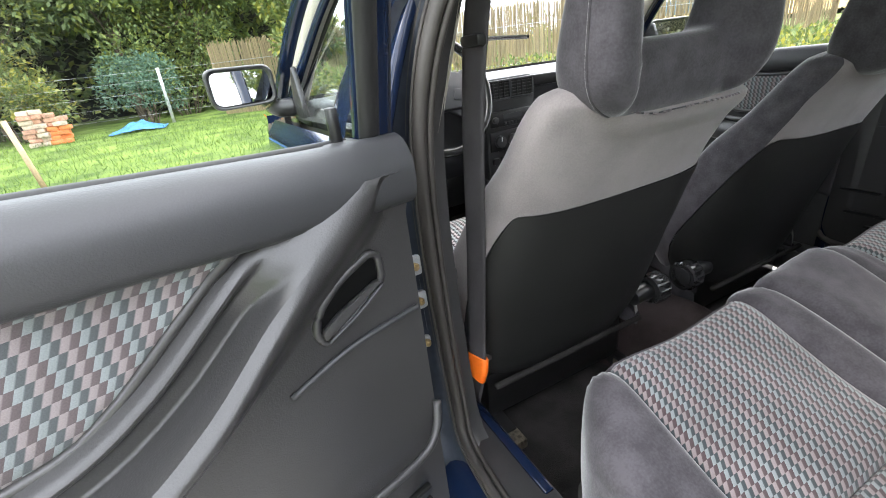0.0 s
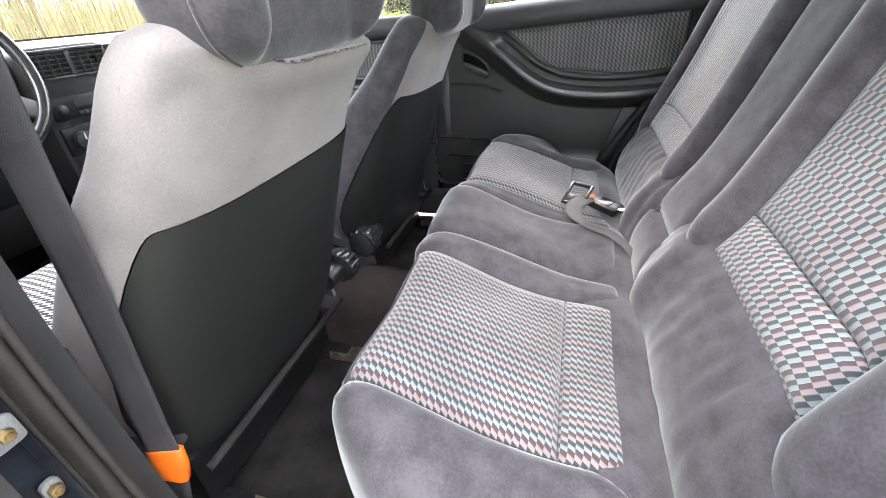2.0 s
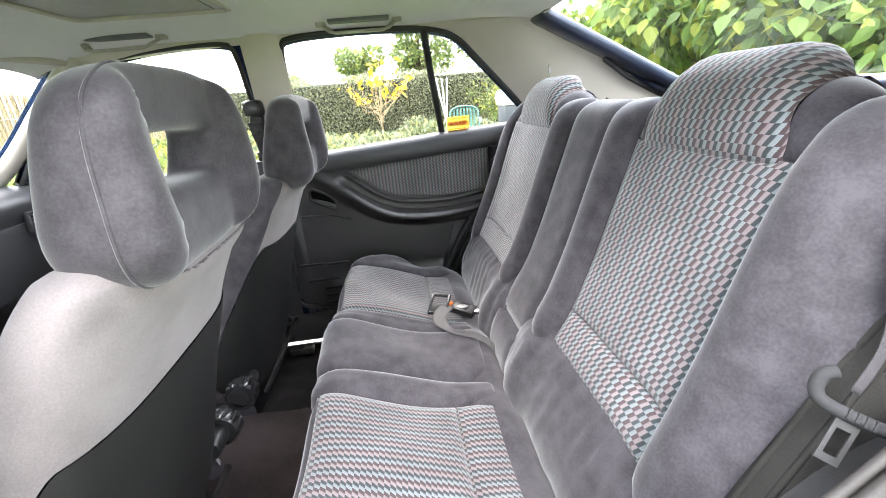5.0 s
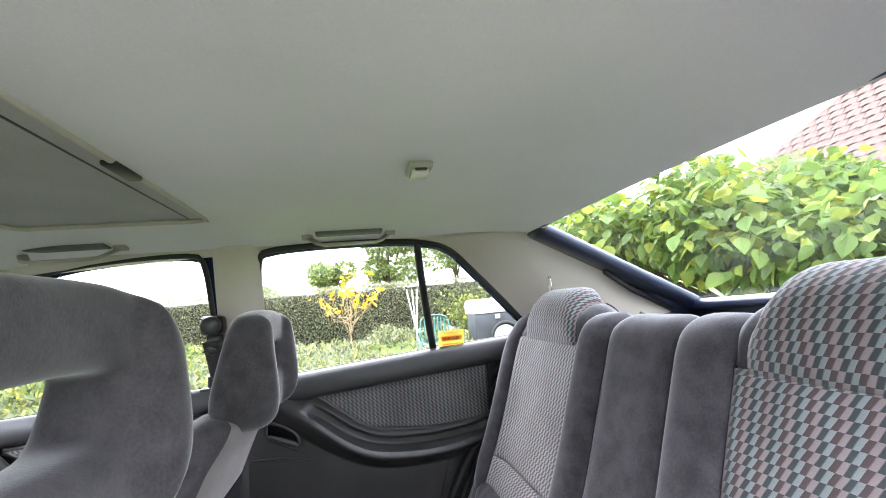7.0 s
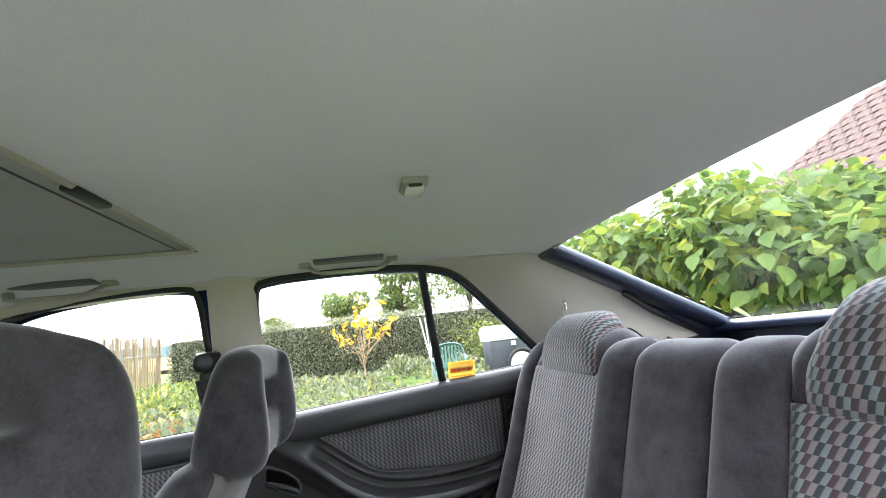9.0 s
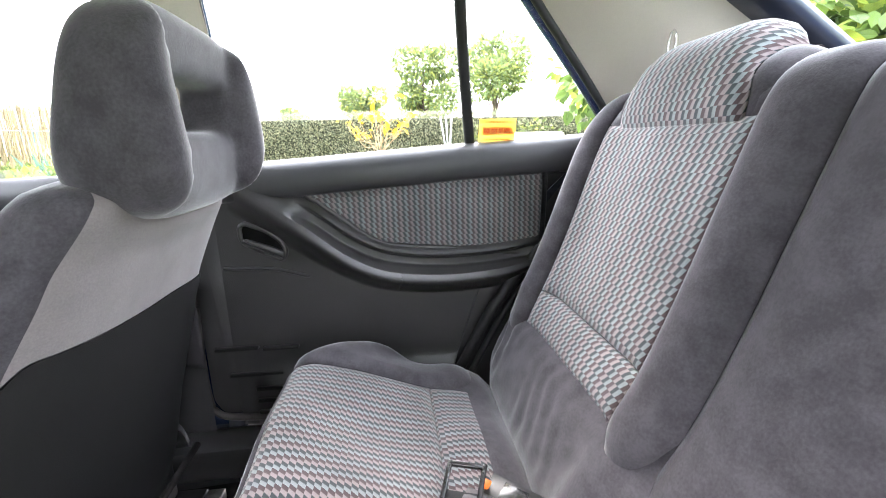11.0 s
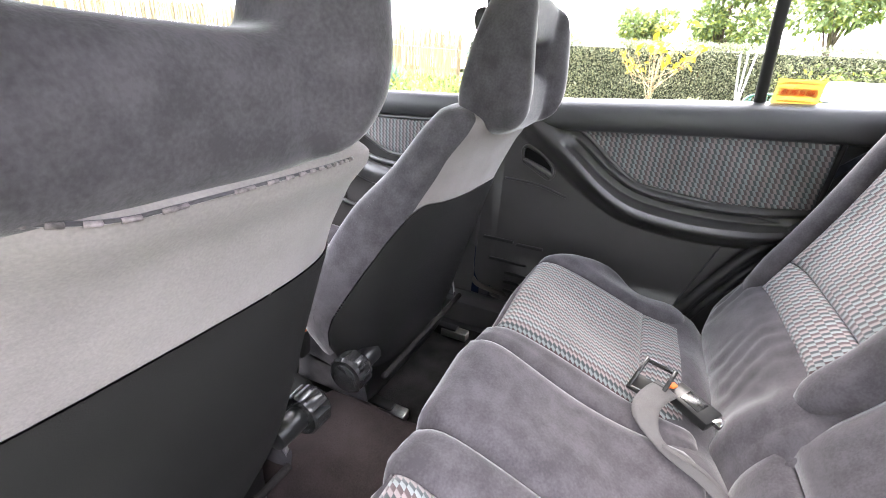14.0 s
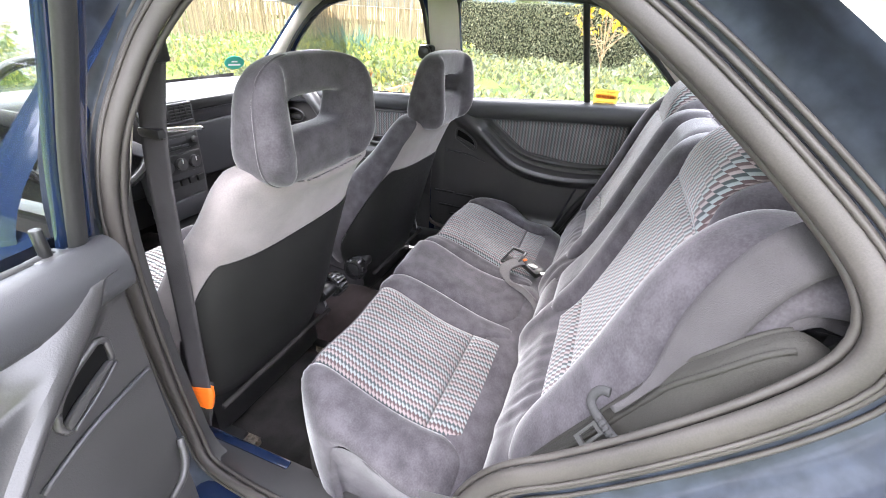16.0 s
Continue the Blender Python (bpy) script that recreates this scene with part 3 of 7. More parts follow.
def rear_backrest(seat):
    z0, z1 = at_z(BACK, 0.652), at_z(BACK, 0.718)
    out = (0, 1, 0.4)
    for s in (-1, 1):
        def span(a, b, s=s):
            return (a, b) if s > 0 else (-b, -a)
        ia, ob, hc, hw_ = (0.184, 0.514, 0.352, 0.160) if s > 0 else (0.194, 0.502, 0.346, 0.154)
        a, b = span(ia, ob)
        part("cloth_panel", padded(back_at, a, b, z1, 1.0, 24, 30, 0.006, 0.012, 0.022, out), CLOTH, seat, "lozenge-patterned cloth panel")
        part("cloth_strip", padded(back_at, a, b, z0, z1, 22, 7, 0.006, 0.008, 0.02, out), CLOTH, seat, "lozenge-patterned cloth strip")
        oe = 0.665 if s > 0 else 0.648

        def rounded(lo, c, hw):
            """The backrest's sheet with the lower end of a bolster drawn into an arc; v runs 0..1."""
            return lambda u, v: back_at(u, lo + 0.11 * min(1.3, abs(abs(u) - c) / hw) ** 3 + (1.9 - lo - 0.11 * min(1.3, abs(abs(u) - c) / hw) ** 3) * v)
        part("inner_bolster", padded(rounded(z0 - 0.03, (0.092 + ia) / 2, (ia - 0.092) / 2), *span(0.092, ia), 0.0, 1.0, 16, 50, 0.013, 0.014, 0.03, out), VELOUR, seat)
        part("outer_bolster", padded(rounded(z0 - 0.10, ob + 0.09, 0.09), *span(ob, oe), 0.0, 1.0, 18, 50, 0.015, 0.014, 0.035, out), VELOUR, seat)
        edge = [back_at(s * oe, v) + Vector((s * 0.012, -0.006, -0.004)) for v in spread(0.36, 0.80, 24)]
        part("edge_roll", sweep(edge, 0.012, curved=False, sides=10), COVER, seat, "black padded edge roll")
        part("rear_cover", padded(back_at, a, b, 1.0, 1.95, 16, 12, 0.003, 0.01, 0.02, out), VELOUR, seat)

        def lumbar(u, v):
            p = back_at(u, v)
            near = ease(v, 0.1, z0 * 0.8)
            fold = 0.0065 * math.sin(u * 150 + 5 * noise.noise(Vector((u * 5, v * 7, 1)))) * max(0.0, noise.noise(Vector((u * 8, v * 3, 4))) + 0.15) * near
            fold += 0.003 * noise.noise(Vector((u * 26 + v * 14, v * 7, 0.5))) + 0.0012 * noise.noise(Vector((u * 60 + v * 40, v * 12, 7)))
            return p + Vector((0, fold + 0.006 - 0.016 * ease(v, z0 - 0.05, z0 + 0.02), 0))
        part("lower_panel", padded(lumbar, *span(0.06, 0.635), 0.0, z0 + 0.09, 70, 34, 0.004, 0.008, 0.03, out), VELOUR, seat)

        cx = s * hc

        def head_at(u, v, cx=cx, hw_=hw_):
            p = HEAD(v)
            up_ = ease(p.z, 1.03, 1.15)
            w = 1 - 0.10 * up_
            return Vector((cx + u * w, p.y, p.z - 0.062 * max(0.0, abs(u) / hw_ - 0.42) ** 2.2 * 3.3 * up_))
        rest = part("headrest", padded(head_at, -hw_ * 0.86, hw_ * 0.86, 0.0, 0.72, 18, 34, 0.008, 0.006, 0.03, out), CLOTH, seat, "lozenge-patterned headrest front")
        for k in (-1, 1):
            def cheek(u, v, k=k, hw_=hw_):
                e = head_at(k * hw_ * 0.86, v)
                q = e.lerp(Vector((cx + k * hw_ * 0.99, -0.252, 1.07)), u)
                swell = math.sin(math.pi * min(1, u * 0.9)) ** 0.7
                return q + Vector((k * 0.024 * swell, 0.004 * swell, 0.003 * swell)) - Vector((0, 0.005, 0)) * (1 - ease(u, 0, 0.1))
            part("headrest_side", grid(cheek, spread(0, 1, 12), spread(0, 1, 40)), VELOUR, rest, "grey velour headrest side")
        part("headrest_back", padded(head_at, -hw_ * 0.9, hw_ * 0.9, 0.70, 1.0, 14, 12, 0.004, 0.004, 0.03, (0, -1, 0.3)), VELOUR, rest)
    part("centre_panel", padded(back_at, -0.092, 0.092, 0.30, 1.9, 18, 50, 0.010, 0.016, 0.04, out), VELOUR, seat)
    part("lower_centre", padded(back_at, -0.092, 0.092, 0.0, 0.30, 14, 16, 0.012, 0.012, 0.03, out), VELOUR, seat)
    part("back_board", grid(lambda u, v: back_at(u, v) + Vector((0, -0.03 - 0.05 * (1 - v), -0.01)), spread(-0.65, 0.65, 30), spread(0, 1, 12)), CARPET, seat)
    return seat


rear_backrest(rear_cushion())


# ---- front seats ----
FS = [  # z, rear face y, depth, half width
    (0.40, 0.690, 0.13, 0.205), (0.44, 0.676, 0.185, 0.228), (0.52, 0.654, 0.250, 0.238), (0.58, 0.640, 0.255, 0.241), (0.66, 0.618, 0.230, 0.243),
    (0.76, 0.588, 0.190, 0.245), (0.82, 0.568, 0.165, 0.243), (0.87, 0.547, 0.142, 0.237), (0.908, 0.530, 0.125, 0.229),
    (0.936, 0.516, 0.112, 0.222), (0.952, 0.511, 0.10, 0.214), (0.966, 0.517, 0.08, 0.197), (0.976, 0.537, 0.035, 0.14)]


FLANK = [(0.40, 0.004, 0), (0.44, 0.022, 0), (0.50, 0.045, 0), (0.57, 0.057, 0), (0.68, 0.052, 0), (0.80, 0.044, 0), (0.88, 0.028, 0), (0.94, 0.009, 0), (0.966, 0.0, 0), (0.99, 0.0, 0)]   # bolster on the side of the car's middle


def front_seat(name, cx, drop, s, label, shift=0.0, hy=0.53):
    """s: +1 when the car's middle lies towards +x of the seat."""
    seat = thing(name, label, "car seat", "front seats")

    def body(th, z):
        yr, dep, w = lerp_table(FS, z)
        ca, sa = math.cos(th), math.sin(th)
        e = 0.62
        x = w * math.copysign(abs(ca) ** e, ca)
        yy = math.copysign(abs(sa) ** 0.75, sa)
        if s * x < 0:
            x *= 1 - 0.12 * ease(z, 0.62, 0.86)
        x += s * (1.0 if s > 0 else 0.8) * max(0.0, ca * s) ** 0.5 * lerp_table(FLANK, z)[0]
        wing = 0.018 * (abs(ca) ** 3) * (1 - ease(z, 0.80, 0.93))
        if sa < 0:   # the top rolls back over the seam
            yr -= 0.012 * ease(z, 0.900, 0.946) * ease(s * x, -0.16, -0.04) * min(1.0, -sa * 2) * (1 - ease(z, 0.954, 0.97))
        if s > 0 and sa < 0:   # pinched folds of the cover below the headrest
            yr -= 0.004 * noise.noise(Vector((x * 30, z * 60, 3.3))) * math.exp(-((z - 0.918) / 0.024) ** 2) * (1 - ease(x, -0.05, 0.03)) * min(1.0, -sa * 1.6)
        slide = s * shift * ease(z, 0.84, 0.95) * ease(s * x, -0.12, 0.06)
        shoulder = 0.030 * ease(-x, 0.03, 0.14) * ease(z, 0.87, 0.97)   # padded bulge beside the headrest
        return Vector((cx + x + slide, yr + dep / 2 + dep / 2 * yy + wing * (0.4 if yy < 0 else 1.0), z - drop + shoulder))

    th0, th1 = (math.pi * 1.035, math.pi * 2.10) if s > 0 else (math.pi * 0.985, math.pi * 1.90)

    def border(th):
        """Height at which the black back panel ends."""
        k = (th - th0) / (th1 - th0)
        if s < 0:
            k = 1 - k
        outer, inner = max(0.0, min(1.0, k / (0.16 if s > 0 else 0.12))), max(0.0, min(1.0, (1 - k) / (0.17 if s > 0 else 0.28)))
        return 0.42 + (0.390 if s > 0 else 0.380 + 0.034 * min(1.0, k / 0.7)) * (1 - (1 - outer) ** 2.5) ** 0.9 * (1 - (1 - inner) ** 1.7) ** 0.8

    ths = spread(th0, th1, 61)
    part("back_panel", grid(lambda u, v: body(u, 0.42 + (border(u) - 0.42) * v) + Vector((0, -0.003 * math.sin(math.pi * min(1, v * 6) / 2), 0)), ths, spread(0, 1, 30)), VINYL, seat, "smooth black vinyl back panel")
    # One velour; daylight and shade are put into its two tones here.
    pale = [t for t in ths if (t < math.pi * 1.90 if s > 0 else t > math.pi * 1.19)]
    dark = [t for t in ths if (t >= pale[-1] if s > 0 else t <= pale[0])]
    rise = [1 - (1 - t) ** 1.6 for t in spread(0, 1, 34)]
    part("back_cover", grid(lambda u, v: body(u, border(u) + (0.976 - border(u)) * v), pale, rise), VELOUR_LIT, seat, "grey velour upper back cover in the lit tone")
    part("side_cover", grid(lambda u, v: body(u, border(u) + (0.976 - border(u)) * v), dark, rise), VELOUR, seat)
    sides = spread(th1 - 2 * math.pi, math.pi * 0.72, 43) if s > 0 else spread(math.pi * 0.28, th0, 43)
    part("front_cover", grid(lambda u, v: body(u, 0.40 + 0.576 * v), sides, [1 - (1 - t) ** 1.5 for t in spread(0, 1, 40)]), VELOUR, seat)
    outer = spread(math.pi * 0.72, th0, 12) if s > 0 else spread(th1, math.pi * 2.28, 12)
    part("outer_side_cover", grid(lambda u, v: body(u, 0.405 + 0.571 * v), outer, [1 - (1 - t) ** 1.5 for t in spread(0, 1, 40)]), VELOUR_LIT, seat, "grey velour side cover in the lit tone")
    part("under_panel", grid(lambda u, v: body(u, 0.42 - 0.02 * v) * 1.0, ths, spread(0, 1, 3)), VINYL, seat)
    # the zip seam below the headrest
    zipline = [body(math.pi * 1.5 + x, 0.9525) + Vector((0, -0.001, 0)) for x in ([-0.35 + 0.026 * i for i in range(37)] if s > 0 else [0.35 - 0.026 * i for i in range(37)])]
    part("seam_cord", sweep(zipline, 0.0015, curved=False, sides=6), VELOUR, seat)
    for i in range(0, 36, 2):
        part("seam_check", sweep([p + Vector((0, -0.0014, -0.0004)) for p in zipline[i:i + 2]], 0.0018, curved=False, sides=6), SEAM_PALE, seat, "pale check of cloth showing in the seam")
    # headrest: a padded ring with a window through it
    W, Z0, Z1, TH = 0.176, 0.948, 1.190, 0.056
    hw, h0, h1 = 0.090, 1.053, 1.116

    def superell(a, rx, rz, n):
        ca, sa = math.cos(a), math.sin(a)
        k = (abs(ca) ** n + abs(sa) ** n) ** (-1 / n)
        return rx * ca * k, rz * sa * k

    def ring(a, b):
        ox, oz = superell(a, W, (Z1 - Z0) / 2, 3.3)
        oz += (Z1 + Z0) / 2
        ix, iz = superell(a, hw, (h1 - h0) / 2, 5.0)
        iz += (h1 + h0) / 2
        cb, sb = math.cos(b), math.sin(b)
        f = 0.5 + 0.5 * math.copysign(abs(cb) ** 0.62, cb)
        t = math.copysign(abs(sb) ** 0.72, sb)
        x, z = ix + (ox - ix) * f, iz + (oz - iz) * f
        lean = -0.10 * (z - 1.05)
        thick = TH * (0.76 + 0.38 * (1 - ease(z, 1.0, 1.17)))
        if t < 0:   # the bars lie deeper than the two cheeks
            thick *= 0.60 + 0.40 * ease(abs(x), 0.098, 0.128)
        return Vector((cx + s * 0.016 + x, hy + lean + thick * t - 0.012 * (abs(x) / W) ** 2, z - drop))

    rest = part("headrest", grid(ring, spread(0, 2 * math.pi, 161), spread(0, 2 * math.pi, 37)), VELOUR, seat, "padded grey velour headrest with a window")
    pipe = [ring(a, -0.14) for a in spread(math.pi * 0.62 if s > 0 else math.pi * 0.38, math.pi * 1.4 if s > 0 else math.pi * -0.4, 30)]
    part("piping", sweep(pipe, 0.0022, curved=False, sides=6), VELOUR, rest)
    # seat cushion
    lift = 1.0 if s > 0 else 0.35
    prof = curve_fn([(0.70, 0.44), (0.74, 0.447 + 0.008 * lift), (0.85, 0.455 + 0.032 * lift), (1.0, 0.465 + 0.063 * lift), (1.12, 0.472 + 0.088 * lift), (1.20, 0.475 + 0.095 * lift), (1.248, 0.458 + 0.09 * lift), (1.258, 0.43 + 0.06 * lift), (1.235, 0.38)])

    def cush(x, v):
        p = prof(v)
        e = abs(x) / 0.25
        return Vector((cx + x, p.y - 0.05 * e ** 3 * ease(p.y, 1.0, 1.25), p.z - drop + 0.028 * math.exp(-((abs(x) - 0.2) / 0.04) ** 2) - 0.05 * max(0, (e - 0.86) / 0.14) ** 2))
    part("cushion_cloth", padded(cush, -0.145, 0.145, 0.05, 0.75, 16, 20, 0.005, 0.012, 0.02), CLOTH_DARK, seat, "checked cloth cushion centre")
    for a, b in ((-0.25, -0.145), (0.145, 0.25)):
        part("cushion_bolster", padded(cush, a, b, 0.0, 1.0, 10, 26, 0.010, 0.012, 0.03), VELOUR, seat)
    part("cushion_front", padded(cush, -0.145, 0.145, 0.75, 1.0, 10, 8, 0.004, 0.012, 0.02), VELOUR, seat)
    for k in (-1, 1):
        def skirt(u, v, k=k):
            p = cush(k * 0.25, u)
            return Vector((p.x - k * 0.015 * v, p.y, p.z - v * (p.z - 0.31)))
        part("cushion_side", grid(skirt, spread(0, 1, 20), spread(0, 1, 5)), VELOUR, seat)
    part("frame", box(cx - 0.21, cx + 0.21, 0.72, 1.12, 0.27, 0.40, 0.015), PLASTIC_DEEP, seat)
    # lower rear tube, springs and floor rails
    part("cross_tube", sweep([(cx - 0.215, 0.672, 0.412 - drop), (cx + 0.215, 0.672, 0.412 - drop)], 0.007, curved=False), CARPET, seat, "black steel cross tube")
    for k in (-1, 1):
        rail = part("rail", box(cx + k * 0.19 - 0.014, cx + k * 0.19 + 0.014, 0.66, 1.2, 0.252, 0.285, 0.004), PLASTIC_DEEP, seat, "greased floor rail")
        part("rail_end", box(cx + k * 0.19 - 0.017, cx + k * 0.19 + 0.017, 0.625, 0.71, 0.252, 0.278, 0.004), GREASE if s > 0 else STEEL, rail, "dull metal rail end")
    # recliner knob on the side towards the middle of the car
    kx = cx + s * 0.275
    hub = part("recliner_hub", cylinder((cx + s * 0.245, 0.70, 0.455 - drop * 0.3), (1, 0, 0), 0.022, 0.06, 20, 0.003), PLASTIC_DEEP, seat)
    bm = bmesh.new()
    ring_n = 48
    vs0 = []
    for layer, (dx, rr) in enumerate(((-0.022, 0.036), (-0.018, 0.04), (0.016, 0.041), (0.022, 0.036), (0.022, 0.0))):
        loop = []
        for i in range(ring_n):
            a = 2 * math.pi * i / ring_n
            r = rr * (1 - (0.07 if (i % 4) < 2 and 0 < layer < 3 else 0))
            loop.append(bm.verts.new((kx + s * (dx + 0.02), 0.70 + r * math.cos(a), 0.455 - drop * 0.3 + r * math.sin(a))) if rr else None)
        if rr:
            if vs0:
                for i in range(ring_n):
                    bm.faces.new((vs0[i], vs0[(i + 1) % ring_n], loop[(i + 1) % ring_n], loop[i]))
            else:
                bm.faces.new(loop)
            vs0 = loop
        else:
            bm.faces.new(vs0)
    bmesh.ops.recalc_face_normals(bm, faces=bm.faces[:])
    knob_ = part("recliner_knob", bm_mesh(bm, None, True, 25), KNOB, seat, "ribbed black recliner knob")
    part("knob_face", cylinder((kx + s * 0.042, 0.70, 0.455 - drop * 0.3), (1, 0, 0), 0.027, 0.006, 28, 0.002), KNOB, knob_)
    return seat


front_seat("driver_seat", -0.342, 0.0, 1, "grey velour driver's seat in lit and shaded tones, with looped headrest", 0.03, 0.522)
front_seat("passenger_seat", 0.378, 0.025, -1, "dark grey velour passenger seat with looped headrest", 0.0, 0.505)

# ---- the car's shell ----
def mirror_x(v):
    return Vector((-v.x, v.y, v.z))


OPENING = [(-0.562, 0.40, 1.312), (-0.578, 0.480, 1.292), (-0.602, 0.542, 1.23), (-0.630, 0.578, 1.16), (-0.658, 0.603, 1.084), (-0.676, 0.622, 0.99), (-0.682, 0.630, 0.883),
           (-0.681, 0.634, 0.741), (-0.677, 0.633, 0.594), (-0.676, 0.620, 0.479), (-0.680, 0.590, 0.40), (-0.688, 0.45, 0.385), (-0.69, 0.30, 0.39), (-0.69, 0.19, 0.405),
           (-0.692, 0.110, 0.438), (-0.695, 0.063, 0.534), (-0.699, 0.026, 0.665), (-0.702, -0.018, 0.744), (-0.704, -0.080, 0.801), (-0.704, -0.162, 0.884), (-0.702, -0.227, 0.957),
           (-0.698, -0.266, 1.012), (-0.693, -0.277, 1.050), (-0.682, -0.270, 1.083), (-0.658, -0.242, 1.12), (-0.616, -0.165, 1.187), (-0.575, -0.080, 1.252), (-0.542, 0.0, 1.300), (-0.546, 0.09, 1.318), (-0.555, 0.2, 1.322)]
ring_pts = smooth_line(OPENING + [OPENING[0]], 181)[:-1]
mid_y, mid_z = 0.20, 0.86


def rim(i, out, dx):
    """A point beside the door opening: out along the body side, dx outwards of the car."""
    p = ring_pts[i % 180]
    a, b = ring_pts[(i - 2) % 180], ring_pts[(i + 2) % 180]
    t = Vector((0, b.y - a.y, b.z - a.z)).normalized()
    n = Vector((0, -t.z, t.y))
    if n.y * (p.y - mid_y) + n.z * (p.z - mid_z) < 0:
        n = -n
    return p + n * out + Vector((dx, 0, 0))


car = thing("car_body", "dark blue saloon car body with open rear doorway and rubber seals", "car", kind="structure")
part("door_seal", sweep(ring_pts, 0.0145, closed=True, curved=False, sides=12, flat=0.62, up=(1, 0, 0)), RUBBER, car, "grey-brown rubber door seal")
part("seal_lip", sweep([rim(i, -0.014, 0.010) for i in range(180)], 0.0045, closed=True, curved=False, sides=8, up=(1, 0, 0)), RUBBER, car, "inner lip of the rubber seal")
for o, dx in ((0.010, -0.0085), (0.028, -0.0075)):
    part("seal_rib", sweep([rim(i, o, dx) for i in range(180)], 0.0028, closed=True, curved=False, sides=6, up=(1, 0, 0)), RUBBER, car)
part("seal_flange", sweep([rim(i, 0.019, -0.003) for i in range(180)], 0.0035, closed=True, curved=False, sides=8, up=(1, 0, 0)), RUBBER, car)


def jamb(u, v):
    table = [(0, 0.012, 0.002), (0.35, 0.045, -0.010), (0.6, 0.062, -0.030), (0.8, 0.066, -0.052), (1.0, 0.075, -0.060)]
    o, dx = lerp_table(table, v)
    return rim(int(u), o * (1 - 0.36 * ease(ring_pts[int(u) % 180].y, 0.42, 0.56)), dx)


part("door_jamb", grid(jamb, list(range(0, 181, 2)), spread(0, 1, 9)), JAMB, car, "dark blue painted door jamb")
# the inner side of the doorway frame
far = [(0.672, 0.20, 0.345), (0.672, 0.13, 0.39), (0.672, 0.09, 0.461), (0.672, 0.036, 0.567), (0.672, -0.022, 0.663), (0.672, -0.113, 0.766), (0.672, -0.20, 0.845)]
part("far_door_seal", joined(sweep(far, 0.013, n=60, sides=10), sweep([(x - 0.004, y - 0.024, z - 0.016) for x, y, z in far], 0.008, n=60, sides=8)), RUBBER_BLACK, car, "black rubber seal at the far doorway")
part("jamb_lining", grid(lambda u, v: rim(int(u), 0.012 + 0.02 * math.sin(v * 2), 0.004 + 0.05 * v), list(range(0, 181, 2)), spread(0, 1, 4)), PLASTIC, car)
# B pillar, outside strip, from the doorway to the closed front door
part("pillar_strip", grid(lambda u, v: Vector((-0.60 - 0.172 * ease(1.34 - u, 0.0, 0.42) - 0.006 * math.sin(v * 3), 0.55 + 0.15 * ease(1.34 - u, 0.0, 0.42) + 0.085 * v, u)), spread(0.36, 1.325, 30), spread(0, 1, 6)), PAINT, car)
# greasy hinges and check strap between pillar and open door
part("hinge", joined(box(-0.775, -0.742, 0.604, 0.612, 0.48, 0.52, 0.003), cylinder((-0.765, 0.603, 0.50), (0, 0, 1), 0.006, 0.055, 12, 0.001)), GREASE, car, "greasy steel door hinge")
for px_, pz, w, h in ((-0.722, 0.868, 0.011, 0.015), (-0.702, 0.754, 0.014, 0.018), (-0.702, 0.688, 0.015, 0.017), (-0.701, 0.602, 0.009, 0.012)):
    plug = part("jamb_plate", plate(round_poly([(px_ - w, pz - h), (px_ + w, pz - h), (px_ + w, pz + h), (px_ - w, pz + h)], 0.008), 0.007, "xz", 0.660, 0.002), GALV, car, "pale grey plate on the door jamb")
    part("bolt", joined(cylinder((px_, 0.657, pz), (0, -1, 0), 0.007, 0.008, 6, 0.001), cylinder((px_, 0.652, pz), (0, -1, 0), 0.004, 0.006, 10, 0.001)), BRASS, plug, "brass-coloured bolt")
part("check_strap", joined(box(-0.765, -0.72, 0.64, 0.66, 0.858, 0.866, 0.002), cylinder((-0.742, 0.652, 0.85), (0, -1, 0.2), 0.010, 0.014, 14, 0.002)), STEEL, car, "bare steel door check")


# quarter panel and C pillar outside, behind the doorway
def quarter(u, v):
    i = 78 + u * 62
    k = int(i)
    p = rim(k, 0.075, -0.060).lerp(rim(k + 1, 0.075, -0.060), i - k)
    belt = ease(p.z, 1.04, 1.14)
    q = Vector((-0.80 + 0.27 * belt, -0.95 + 0.10 * belt, 0.34 + (p.z - 0.40) * 0.95 - 0.10 * belt))
    r = p.lerp(q, v)
    r.x -= 0.030 * math.sin(math.pi * min(1, v * 1.2)) * (1 - belt)
    return r


part("quarter_panel", grid(quarter, spread(0, 1, 60), [t ** 1.4 for t in spread(0, 1, 24)]), PAINT, car, "glossy dark blue rear quarter panel")


# roof: outer skin and headliner
def liner_z(x, y):
    z = 1.364 - 0.004 * (x / 0.43) ** 2 - 0.022 * (abs(x) / 0.53) ** 7
    z -= 0.034 * max(0.0, (0.02 - y) / 0.255) ** 2
    z -= 0.07 * max(0.0, (y - 0.92) / 0.28) ** 2
    return z


def edge_x(y):
    return 0.545 - 0.055 * max(0.0, (-0.05 - y) / 0.19) - 0.03 * max(0.0, (y - 0.9) / 0.3)


